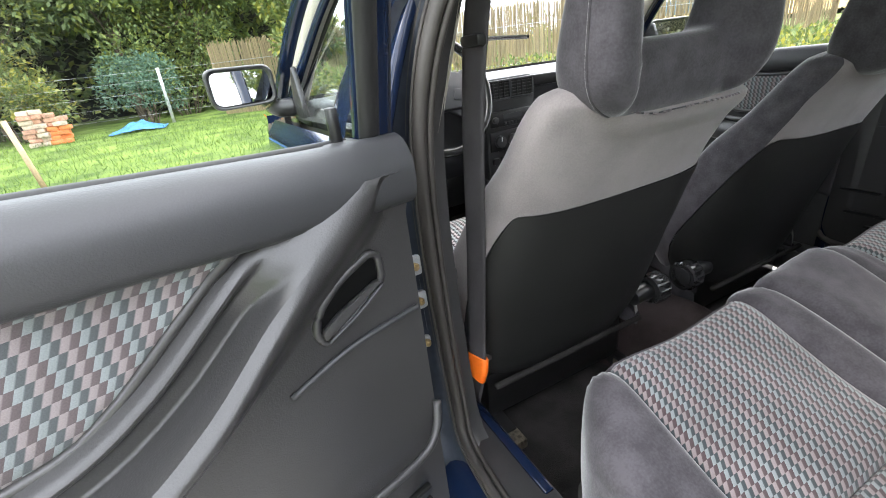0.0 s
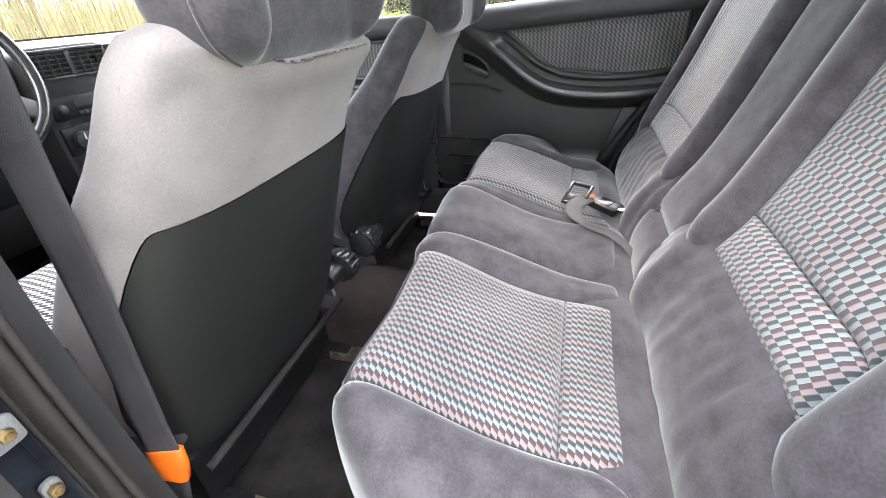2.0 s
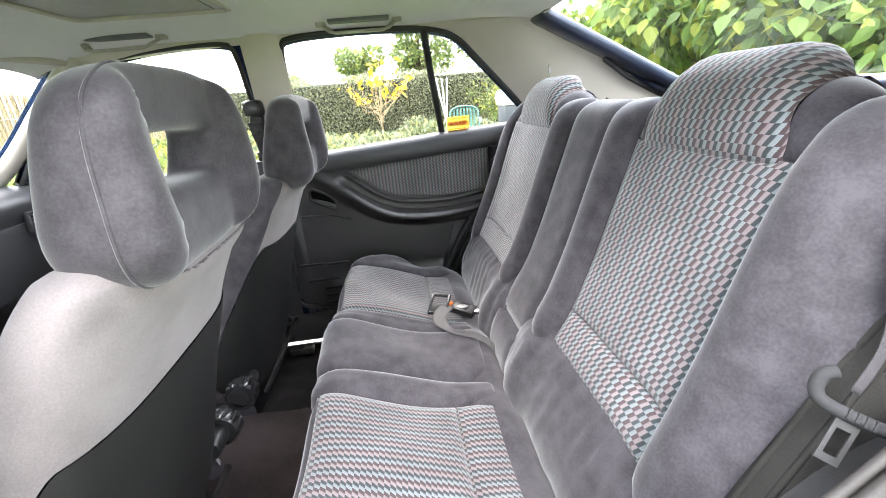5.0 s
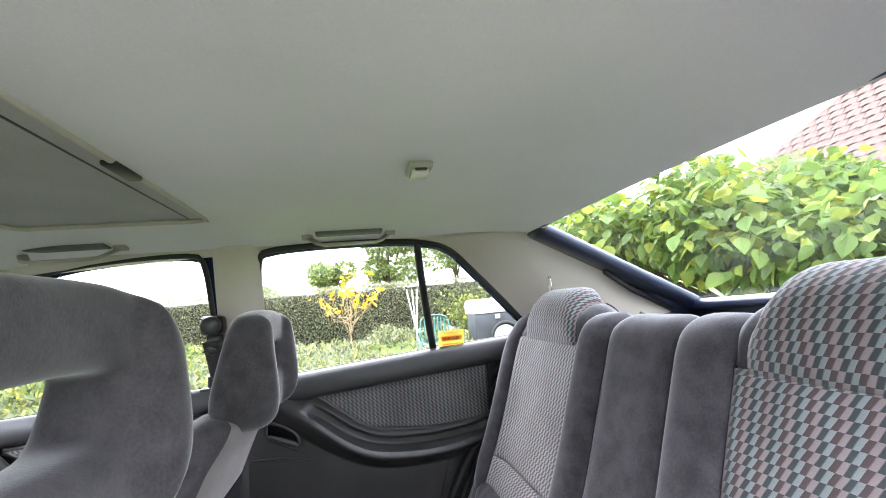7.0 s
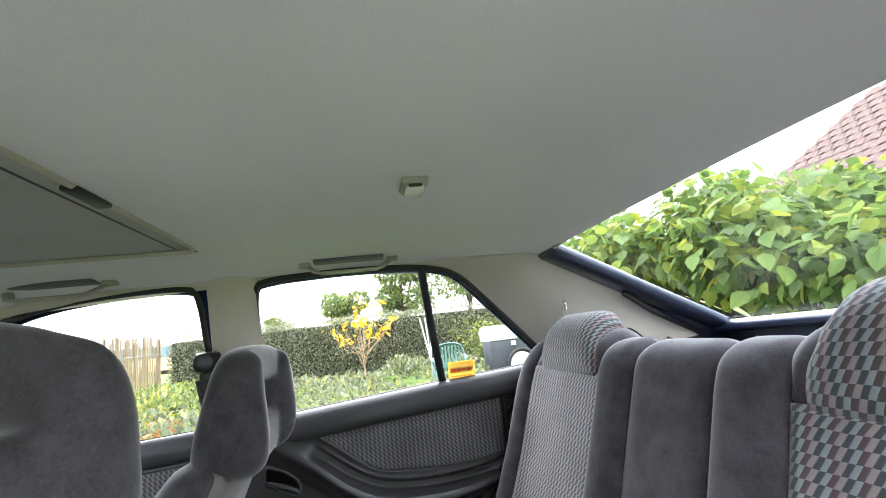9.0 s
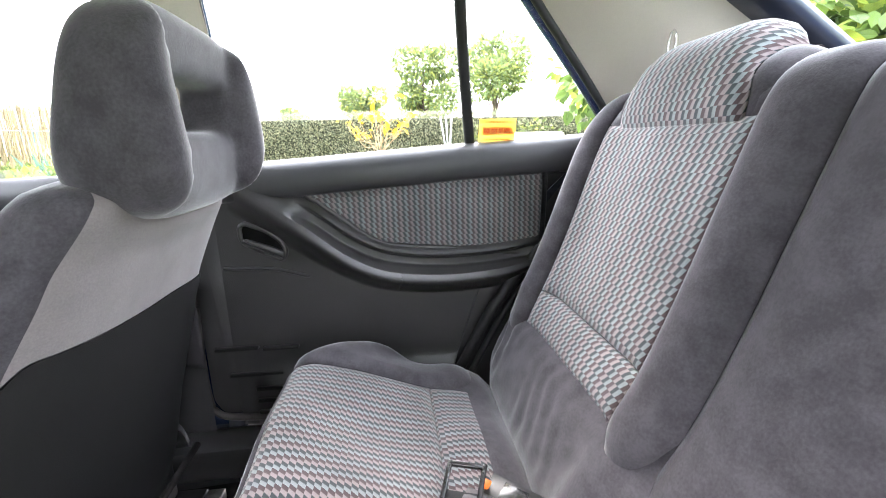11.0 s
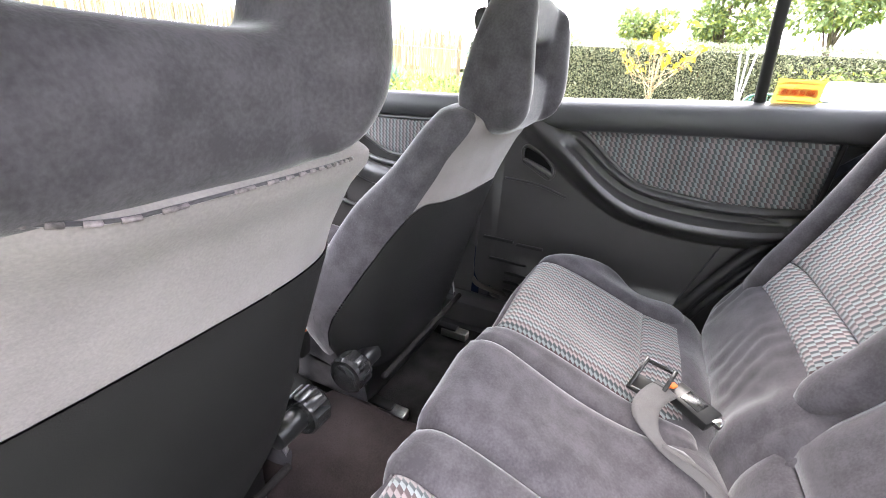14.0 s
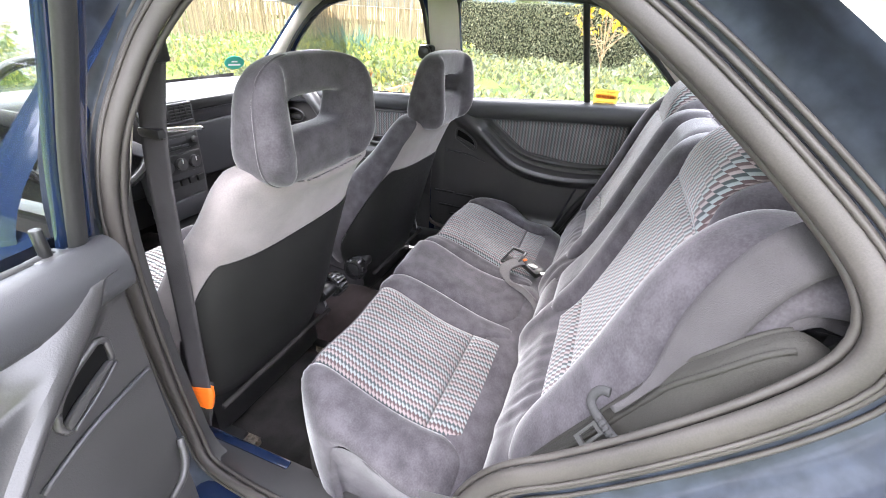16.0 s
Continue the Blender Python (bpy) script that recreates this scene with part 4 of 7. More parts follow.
SUN = (-0.31, 0.308, 0.578, 0.93)
xs = sorted(set(spread(-1, 1, 41) + [SUN[0] / 0.545, SUN[1] / 0.545]))
ys = sorted(set(spread(-0.238, 1.20, 48) + [SUN[2], SUN[3]]))
verts, faces, grid_i = [], [], {}
for i, u in enumerate(xs):
    for j, y in enumerate(ys):
        x = u * edge_x(y)
        grid_i[i, j] = len(verts)
        verts.append((x, y, liner_z(x, y)))
for i in range(len(xs) - 1):
    for j in range(len(ys) - 1):
        cxm, cym = (xs[i] + xs[i + 1]) / 2 * edge_x((ys[j] + ys[j + 1]) / 2), (ys[j] + ys[j + 1]) / 2
        if SUN[0] < cxm < SUN[1] and SUN[2] < cym < SUN[3]:
            continue
        faces.append((grid_i[i, j], grid_i[i, j + 1], grid_i[i + 1, j + 1], grid_i[i + 1, j]))
ceiling = part("ceiling", mesh_of(verts, faces), LINER)
tagged(ceiling, "pale grey-beige cloth headliner with sunroof opening", "headliner", kind="structure")
part("roof_skin", grid(lambda u, v: Vector((u * (edge_x(v) + 0.055), v, liner_z(u * edge_x(v), v) + 0.035 - 0.02 * abs(u) ** 6)), spread(-1, 1, 25), spread(-0.27, 1.23, 25)), PAINT, car)
for s in (-1, 1):
    part("roof_rail", sweep([(s * 0.545, 1.15, 1.312), (s * 0.55, 0.8, 1.335), (s * 0.55, 0.4, 1.345), (s * 0.548, 0.1, 1.343), (s * 0.525, -0.1, 1.335), (s * 0.49, -0.225, 1.318)], 0.022, sides=10), TRIM, car, "pale trim along the roof edge")

# sunroof: cloth shade sunk into the liner, with a rim and a pull
sun_shade = thing("sunroof_shade", "closed grey cloth sunroof shade panel in the headliner", "sunroof")
part("panel", box(SUN[0] - 0.01, SUN[1] + 0.01, SUN[2] - 0.01, SUN[3] + 0.01, 1.3675, 1.376, 0.003), SHADE_CLOTH, sun_shade)
rim_pts = round_poly([(SUN[0], SUN[2]), (SUN[1], SUN[2]), (SUN[1], SUN[3]), (SUN[0], SUN[3])], 0.03)
part("rim", sweep([(a, b, liner_z(a, b) + 0.002) for a, b in rim_pts], 0.005, closed=True, curved=False, sides=8), TRIM, sun_shade)
part("inner_line", box(SUN[0] + 0.01, SUN[1] - 0.01, SUN[2] + 0.035, SUN[2] + 0.039, 1.3662, 1.368, 0.001), PLASTIC_GREY, sun_shade)
part("pull", box(-0.075, 0.0, 0.572, 0.592, 1.357, 1.366, 0.004), PLASTIC_DEEP, sun_shade, "recessed dark finger pull")


# pillars inside
def b_trim(s):
    def fn(u, v):
        z = 0.93 + 0.41 * u
        x = 0.678 - 0.148 * u if s > 0 else 0.640 - 0.085 * u
        y = 0.528 + (0.132 - 0.02 * u) * v if s > 0 else 0.662 - 0.085 * u + 0.06 * v
        return Vector((s * (x - 0.018 * math.sin(math.pi * v)), y, z))
    return grid(fn, spread(0, 1, 12), spread(0, 1, 10))


for s in (-1, 1):
    part("centre_pillar_trim", b_trim(s), TRIM, car, "pale centre pillar trim")
    part("lower_pillar_trim", grid(lambda u, v, s=s: Vector((s * ((0.665 if s < 0 else 0.69) - (0.02 if s < 0 else 0.008) * math.sin(math.pi * v)), (0.642 + 0.09 * v) if s < 0 else (0.682 + 0.06 * v), 0.30 + 0.65 * u)), spread(0, 1, 10), spread(0, 1, 8)), PLASTIC, car)

    def c_trim(u, v, s=s):
        a = lerp_table([(0, 0.528, 0.005, 1.326), (0.25, 0.560, -0.082, 1.270), (0.5, 0.602, -0.168, 1.197), (0.75, 0.648, -0.245, 1.125), (1, 0.68, -0.29, 1.05)] if s < 0 else [(0, 0.545, 0.06, 1.330), (0.25, 0.575, -0.05, 1.262), (0.5, 0.625, -0.158, 1.155), (0.75, 0.668, -0.250, 1.065), (1, 0.69, -0.34, 1.0)], u)
        b = lerp_table([(0, 0.475, -0.215, 1.326), (0.25, 0.495, -0.34, 1.262), (0.5, 0.52, -0.47, 1.195), (0.75, 0.545, -0.60, 1.125), (1, 0.565, -0.72, 1.045)], u)
        p = Vector(a).lerp(Vector(b), v)
        p.x -= 0.02 * math.sin(math.pi * v)
        return Vector((s * p.x, p.y, p.z))
    part("rear_pillar_trim", grid(c_trim, spread(0, 1, 16), spread(0, 1, 12)), TRIM, car, "pale beige-grey rear pillar trim")
    a_line = [(s * 0.675, 1.60, 0.945), (s * 0.655, 1.44, 1.06), (s * 0.615, 1.28, 1.19), (s * 0.56, 1.13, 1.30), (s * 0.535, 1.08, 1.325)]
    part("front_pillar_trim", sweep(a_line, 0.034, flat=0.7), TRIM, car, "pale front pillar trim")
    part("front_pillar", sweep([(x + s * 0.03, y + 0.03, z + 0.012) for x, y, z in a_line], 0.036, flat=0.6), PAINT, car)
    # side lining beside the bench, behind the door
    part("side_lining", grid(lambda u, v, s=s: Vector((s * ((0.713 if s > 0 else 0.70) - (0.01 if s > 0 else 0.03) * math.sin(math.pi * v)), 0.10 - 0.95 * u, 0.25 + (0.40 + 0.37 * ease(u, 0.0, 0.45)) * v)), spread(0, 1, 20), spread(0, 1, 10)), PLASTIC, car)
part("front_header", sweep([(-0.54, 1.12, 1.318), (-0.3, 1.19, 1.325), (0, 1.21, 1.327), (0.3, 1.19, 1.325), (0.54, 1.12, 1.318)], 0.022), TRIM, car)
part("outer_sill", grid(lambda u, v: Vector((-lerp_table([(0, 0.66, 0), (0.3, 0.72, 0), (0.6, 0.775, 0), (1, 0.76, 0)], v)[0], 1.6 - 1.55 * u, lerp_table([(0, 0.372), (0.3, 0.366), (0.6, 0.33), (1, 0.20)], v)[0])), spread(0, 1, 6), spread(0, 1, 10)), PAINT, car, "dark blue body sill")
part("right_body_side", grid(lambda u, v: Vector((0.80 - 0.02 * abs(2 * v - 1) ** 3, 1.5 - 2.5 * u, 0.20 + 0.73 * v)), spread(0, 1, 12), spread(0, 1, 8)), JAMB, car)
part("left_front_side", grid(lambda u, v: Vector((-0.79 + 0.13 * (1 - u) + 0.02 * abs(2 * v - 1) ** 3, 2.6 - 1.08 * u, 0.20 + 0.69 * v)), spread(0, 1, 8), spread(0, 1, 8)), PAINT, car)
part("bonnet", grid(lambda u, v: Vector((0.78 * u * (1 - 0.18 * v), 1.95 + 1.0 * v - 0.35 * u * u * (1 - v), 0.915 - 0.09 * v * v - 0.05 * abs(u) ** 4)), spread(-1, 1, 16), spread(0, 1, 10)), PAINT, car)
part("front_end", grid(lambda u, v: Vector((0.64 * u, 2.95 + 0.06 * math.sin(v * 3), 0.825 - 0.6 * v)), spread(-1, 1, 8), spread(0, 1, 6)), PAINT, car)

# floor, tunnel, sill board, bulkhead
floor = part("floor", grid(lambda u, v: Vector((u, v, 0.238 + 0.125 * (1 - ease(abs(u), 0.075, 0.15)) * 1.0 + 0.004 * math.sin(u * 31) * math.sin(v * 23))), spread(-0.64, 0.64, 80), spread(-0.9, 1.75, 60)), CARPET)
tagged(floor, "black carpeted car floor with raised centre tunnel", "car floor", kind="structure")
part("tunnel_cover", grid(lambda u, v: Vector((u, v, 0.243 + 0.128 * (1 - ease(abs(u), 0.085, 0.165)) + 0.003 * math.sin(v * 40))), spread(-0.17, 0.17, 24), spread(0.42, 0.76, 16)), CARPET_WORN, floor, "worn brownish carpet over the tunnel")
part("sill_board", box(-0.685, -0.585, 0.10, 0.72, 0.30, 0.375, 0.012), PLASTIC, car, "black plastic sill board")
part("sill_paint", box(-0.612, -0.592, 0.45, 0.70, 0.335, 0.379, 0.004), PAINT, car)
part("sill_board_right", box(0.60, 0.69, 0.10, 1.5, 0.28, 0.36, 0.012), PLASTIC, car)
part("front_sill_board", box(-0.685, -0.60, 0.72, 1.5, 0.28, 0.36, 0.012), PLASTIC, car)
part("bulkhead", grid(lambda u, v: Vector((u, 1.75, 0.22 + 0.75 * v)), spread(-0.7, 0.7, 4), spread(0, 1, 4)), CARPET, car)
for s in (-1, 1):
    part("kick_panel", grid(lambda u, v, s=s: Vector((s * (0.705 - 0.03 * u), 1.40 + 0.36 * u, 0.22 + 0.74 * v)), spread(0, 1, 5), spread(0, 1, 5)), CARPET, car, "dark footwell side panel")
part("floor_pan", box(-0.72, 0.72, -0.95, 2.4, 0.17, 0.21, 0.01), RUBBER_BLACK, car)
part("heel_board", grid(lambda u, v: Vector((u, 0.415 - 0.01 * v, 0.235 + 0.1 * v)), spread(-0.64, 0.64, 6), spread(0, 1, 3)), CARPET_WORN, car)
part("rear_bulkhead", grid(lambda u, v: Vector((u, -0.92, 0.2 + 0.86 * v)), spread(-0.75, 0.75, 4), spread(0, 1, 4)), CARPET, car)
part("tail_panel", grid(lambda u, v: Vector((0.82 * u, -1.0 - 0.08 * math.sin(v * 3), 0.3 + 0.75 * v)), spread(-1, 1, 10), spread(0, 1, 8)), PAINT, car)

# windscreen
WS = lambda u, v: Vector((u * (0.70 - 0.14 * v), (1.95 - 0.45 * u * u) * (1 - v) + (1.23 - 0.11 * u * u) * v, 0.955 + 0.372 * v))
screen = part("window_1", grid(WS, spread(-1, 1, 24), spread(0, 1, 12)), GLASS)
screen.visible_shadow = False
tagged(screen, "clear curved windscreen above the dashboard", "windscreen", kind="structure")


# tailgate with its blue painted frame
gate = thing("tailgate", "closed tailgate, dark blue frame round a large rear window", "tailgate", kind="structure")
G = lambda u, v: Vector((u * (0.445 + 0.085 * v), -0.238 - 0.53 * v - 0.02 * (1 - u * u), 1.330 - 0.245 * v + 0.012 * (1 - u * u)))
pane = part("window_pane", grid(G, spread(-1, 1, 16), spread(0, 1, 8)), GLASS_REAR, gate, "large sloping rear window pane")
pane.visible_shadow = False
for s in (-1, 1):
    part("side_frame", sweep([G(s, v) + Vector((s * 0.012, 0, -0.008)) for v in (-0.03, 0.3, 0.65, 1.04)], 0.042, flat=0.45, up=(0, 0.4, 1)), PAINT_IN, gate, "dark blue painted window frame")
    part("rubber_edge", sweep([G(s * 0.985, v) + Vector((0, 0, -0.006)) for v in (0, 0.3, 0.65, 1.0)], 0.007), RUBBER_BLACK, gate)
    part("gutter", grid(lambda u, v, s=s: Vector(lerp_table([(0, 0.475, -0.215, 1.326), (0.25, 0.495, -0.34, 1.262), (0.5, 0.52, -0.47, 1.195), (0.75, 0.545, -0.60, 1.125), (1, 0.565, -0.72, 1.045), (1.15, 0.575, -0.80, 1.0)], u)).lerp(G(1.0, min(1.06, u * 1.02)) + Vector((0.0, -0.01, 0.0)), v) * 1.0 if s > 0 else (lambda p: Vector((-p.x, p.y, p.z)))(Vector(lerp_table([(0, 0.475, -0.215, 1.326), (0.25, 0.495, -0.34, 1.262), (0.5, 0.52, -0.47, 1.195), (0.75, 0.545, -0.60, 1.125), (1, 0.565, -0.72, 1.045), (1.15, 0.575, -0.80, 1.0)], u)).lerp(G(1.0, min(1.06, u * 1.02)) + Vector((0.0, -0.01, 0.0)), v)), spread(0, 1.15, 16), spread(0, 1, 4)), PAINT_IN, gate)
    part("gas_strut", sweep([(s * 0.50, -0.46, 1.192), (s * 0.525, -0.56, 1.13), (s * 0.56, -0.72, 1.055)], 0.008, curved=False), PLASTIC_DEEP, gate, "thin black gas strut")
part("top_frame", sweep([G(u, -0.02) + Vector((0, 0, -0.004)) for u in spread(-1, 1, 9)], 0.009), RUBBER_BLACK, gate)
part("bottom_frame", sweep([G(u, 1.04) + Vector((0, 0, -0.012)) for u in spread(-1.03, 1.03, 9)], 0.030, flat=0.6), PAINT_IN, gate, "dark blue painted window frame")
part("boot_lid", grid(lambda u, v: Vector((u * 0.74, -0.80 - 0.26 * v, 1.075 - 0.03 * v - 0.03 * u ** 4)), spread(-1, 1, 12), spread(0, 1, 6)), PAINT, gate)

part("lower_lining", grid(lambda u, v: Vector((u, -0.805, 0.995 + 0.085 * v)), spread(-0.62, 0.62, 6), spread(0, 1, 3)), PAINT_IN, gate)
for s in (-1, 1):
    part("shelf_side", grid(lambda u, v, s=s: Vector(lerp_table([(0, s * 0.685, -0.30, 1.045), (0.5, s * 0.63, -0.50, 1.05), (0.85, s * 0.572, -0.72, 1.06), (1, s * 0.548, -0.84, 1.085)], u)).lerp(Vector((s * 0.585, -0.275 - 0.57 * u, 0.99)), v), spread(0, 1, 12), spread(0, 1, 4)), PLASTIC_GREY, gate)
shelf = part("parcel_shelf", grid(lambda u, v: Vector((u, -0.275 - 0.53 * v, 1.018 + 0.008 * math.sin(v * 3.14) - 0.02 * (abs(u) / 0.6) ** 6)), spread(-0.60, 0.60, 20), spread(0, 1, 8), None, None, -0.012), PLASTIC_GREY)
tagged(shelf, "slate grey parcel shelf behind the rear seat", "parcel shelf")


# ---- doors ----
def sill_z(y):
    return lerp_table([(-0.3, 1.016), (0.05, 0.998), (0.5, 0.968), (0.9, 0.953), (1.2, 0.942), (1.5, 0.931)], y)[0]


DOOR_REAR = [(0.385, 0.15), (0.45, 0.10), (0.54, 0.065), (0.675, 0.020), (0.79, -0.06), (0.87, -0.135), (0.942, -0.215), (1.02, -0.29)]


def door_rear_y(z):
    return lerp_table(DOOR_REAR, z)[0]


# crest of the moulded armrest: y, z, height over the panel, depth of the pull cup
ARM = [Vector(p) for p in smooth_line([(0.582, 0.960, 0.028), (0.555, 0.935, 0.032), (0.512, 0.896, 0.038), (0.428, 0.838, 0.050), (0.338, 0.770, 0.066), (0.25, 0.730, 0.074), (0.12, 0.714, 0.072), (-0.01, 0.718, 0.058), (-0.10, 0.732, 0.03), (-0.20, 0.75, 0.0)], 60)]


def relief(d, h, cup, broad=0.0):
    """The moulding across the crest: soft underside, rounded top, cup, thin lip, groove."""
    wide = 0.034 + 0.25 * h + broad
    if d < 0:
        k = min(1.0, -d / wide)
        return h * (1 - k * k * (3 - 2 * k))
    plain = h * (1 - ease(d, 0.0, 0.070))
    hollow = h * (1 - 0.15 * ease(d, 0.0, 0.012)) - 0.72 * h * ease(d, 0.010, 0.020) + 0.014 * ease(d, 0.036, 0.046)
    hollow *= 1 - ease(d, 0.048, 0.066)
    return plain * (1 - cup) + hollow * cup


def rear_door(name, tf, label, glass):
    """Built shut on the car's right; tf carries it to its side and swing."""
    door = thing(name, label, "car door")

    def face_x(y, z):
        """Inner surface of the trim."""
        x = 0.690
        x -= 0.022 * ease(-(z - 0.52), 0.0, 0.06) * (1 - ease(y, 0.52, 0.58))       # map pocket
        x -= 0.012 * ease(z, sill_z(y) - 0.085, sill_z(y) - 0.06)
        return x

    def panel(u, v):
        zt = lambda y: sill_z(y) - 0.028
        y_front = 0.607
        z = 0.36 + (zt(0.3) - 0.36) * v
        yr = door_rear_y(z) + 0.01
        y = y_front + (yr - y_front) * u
        z = 0.36 + (zt(y) - 0.36) * v
        return Vector((face_x(y, z), y, z))
    part("trim_panel", grid(panel, spread(0, 1, 40), spread(0, 1, 40), None, tf), PLASTIC, door, "charcoal moulded trim panel")

    # armrest and its pull cup, moulded along the crest
    def moulding(u, v):
        i = int(round(u))
        p, a, b = ARM[i], ARM[max(i - 1, 0)], ARM[min(i + 1, len(ARM) - 1)]
        t = Vector((b.x - a.x, b.y - a.y)).normalized()
        s = i / (len(ARM) - 1)
        broad = 0.016 * (1 - ease(s, 0.12, 0.42))
        d = v if v > 0 else v * (0.034 + 0.25 * p.z + broad)
        y, z = p.x + t.y * d, p.y - t.x * d
        cup = ease(s, 0.17, 0.25) * (1 - ease(s, 0.80, 0.95))
        return Vector((0.6895 - relief(d, p.z, cup, broad), min(y, 0.606), min(z, sill_z(y) - 0.030)))
    rows = list(range(len(ARM)))
    part("armrest", grid(moulding, rows, spread(-1, 0, 16) + spread(0.002, 0.011, 5), None, tf), PLASTIC, door, "curved charcoal armrest and pull handle")
    part("pull_cup", grid(moulding, rows, spread(0.011, 0.048, 16), None, tf), PLASTIC, door, "hollow pull cup behind the armrest")
    part("cup_lip", grid(moulding, rows, spread(0.048, 0.070, 8), None, tf), PLASTIC, door)
    # padded shoulder below the glass
    prof = [(0.708, 0.002), (0.690, 0.006), (0.672, -0.002), (0.660, -0.022), (0.659, -0.050), (0.668, -0.068), (0.690, -0.074)]
    line = smooth_line([(a, b, 0) for a, b in prof], 16)

    def shoulder(u, v):
        y = 0.610 - 0.885 * u
        p = line[min(15, int(round(v)))]
        k = 1 - 0.10 * ease(y, 0.535, 0.60)
        return Vector((0.708 - (0.708 - p.x) * k, y, sill_z(y) + p.y))
    part("shoulder_pad", grid(shoulder, spread(0, 1, 40), list(range(16)), None, tf), PLASTIC_GREY, door, "slate padded shoulder below the glass")

    # patterned cloth insert with its rim
    def ins(u, v):
        y = 0.425 - 0.54 * u
        top = 0.926 + 0.05 * (0.425 - y)
        bot = lerp_table([(-0.2, 0.735), (-0.07, 0.750), (0.10, 0.771), (0.235, 0.785), (0.262, 0.792), (0.30, 0.817), (0.425, 0.917)], y)[0]
        z = bot + (top - bot) * v
        return Vector((face_x(y, z) - 0.003, y, z))
    part("cloth_insert", padded(ins, 0.0, 1.0, 0.0, 1.0, 44, 20, 0.004, 0.006, 0.02, (-1, 0, 0), lambda u, v, p: (p.y, p.z), tf), CLOTH_DOOR, door, "lozenge-patterned cloth insert")
    rimline = [ins(u, 0) for u in spread(0.0, 1, 30)] + [ins(u, 1) for u in spread(1, 0.0, 16)]
    part("insert_rim", sweep([p + Vector((-0.001, 0, 0)) for p in rimline], 0.006, closed=True, curved=False, sides=8, tf=tf), PLASTIC, door)
    part("armrest_seam", sweep([moulding(30, v) + Vector((-0.0004, 0, 0)) for v in spread(-0.9, 0, 10) + spread(0.003, 0.011, 4)], 0.0012, curved=False, sides=6, tf=tf), PLASTIC_DEEP, door)
    # inside release: D-shaped hollow, its shade painted on the floor, with a slanting lever
    hy, hz = 0.517, 0.803
    D = round_poly([(-0.043, -0.041), (-0.053, -0.022), (-0.043, 0.004), (-0.013, 0.028), (0.029, 0.045), (0.040, 0.038), (0.040, 0.004), (-0.010, -0.024)], 0.012)
    dish = part("release_dish", sweep([(face_x(hy + a, hz + b) - 0.002, hy + a, hz + b) for a, b in D], 0.0052, closed=True, curved=False, sides=8, tf=tf), PLASTIC, door, "rimmed hollow round the release")
    part("dish_floor", grid(lambda u, v: (lambda q: Vector((face_x(hy + q[0] * v, hz + q[1] * v) - 0.0015, hy + q[0] * v, hz + q[1] * v)))(D[int(u) % len(D)]), list(range(len(D) + 1)), spread(0.02, 1, 8), None, tf), HOLLOW_SHADE, dish)
    part("release_lever", plate(round_poly([(hy - 0.046, hz - 0.034), (hy + 0.036, hz + 0.006), (hy + 0.030, hz + 0.012), (hy + 0.004, hz + 0.003), (hy - 0.026, hz - 0.008), (hy - 0.048, hz - 0.020)], 0.006), 0.009, "yz", 0.679, 0.003, tf=tf), PLASTIC, dish, "slanting release lever")
    part("lever_edge", sweep([(0.678, hy - 0.044, hz - 0.034), (0.677, hy - 0.004, hz - 0.016), (0.678, hy + 0.036, hz + 0.006)], 0.0022, tf=tf, sides=6), PLASTIC_GREY, dish)
    part("trim_line", sweep([(0.687, 0.600, 0.750), (0.686, 0.50, 0.744), (0.687, 0.42, 0.722)], 0.004, sides=6, tf=tf), PLASTIC_GREY, door)
    part("pocket_rib", joined(*[box(0.662, 0.672, 0.30, 0.56, z, z + 0.008, 0.002, tf=tf) for z in (0.40, 0.43, 0.46)]), PLASTIC_DEEP, door)
    if tf:
        part("pocket_lip", sweep([(0.684, 0.606, 0.585), (0.672, 0.590, 0.550), (0.666, 0.555, 0.528), (0.664, 0.45, 0.522), (0.664, 0.32, 0.522), (0.668, 0.20, 0.532)], 0.0065, n=50, sides=8, tf=tf), PLASTIC, door, "glossy lip of the door pocket")
    if not tf:   # the shut door's front edge, its scuffed rubber and the pocket's slots
        part("front_flange", plate(round_poly([(0.603, 0.392), (0.650, 0.395), (0.668, 0.43), (0.668, 0.58), (0.662, 0.945), (0.603, 0.945)], 0.012), 0.016, "yz", 0.690, 0.004), PLASTIC, door)
        part("edge_rubber", sweep([(0.686, 0.672, 0.66), (0.686, 0.676, 0.56), (0.686, 0.676, 0.45), (0.686, 0.664, 0.402), (0.686, 0.62, 0.384), (0.686, 0.50, 0.376)], 0.008, n=40), RUBBER, door, "scuffed rubber door edge")
        # Slots are thin near-black strips that paint the shade of openings.
        for ya, yb, z in ((0.55, 0.645, 0.556), (0.46, 0.54, 0.552), (0.50, 0.62, 0.49)):
            part("slot_shade", box(0.678, 0.692, ya, yb, z, z + 0.007, 0.002), PLASTIC_DEEP, door)
    # lock pin
    zp = sill_z(0.545)
    pin = part("lock_pin", cylinder((0.704, 0.545, zp + 0.022), (0, 0, 1), 0.0065, 0.036, 12, 0.002, tf=tf), PLASTIC_DEEP, door, "black lock pin")
    part("pin_base", box(0.690, 0.717, 0.525, 0.565, zp - 0.004, zp + 0.006, 0.003, tf=tf), PLASTIC, pin)
    # outer skin, door ends
    def skin(u, v):
        z = 0.36 + (sill_z(0.3) - 0.36) * v
        y = 0.628 + (door_rear_y(z) - 0.035 - 0.628) * u
        return Vector((0.772 + 0.025 * math.sin(math.pi * (0.15 + 0.7 * v)) - 0.03 * ease(v, 0.93, 1.0), y, 0.36 + (sill_z(y) - 0.36) * v))
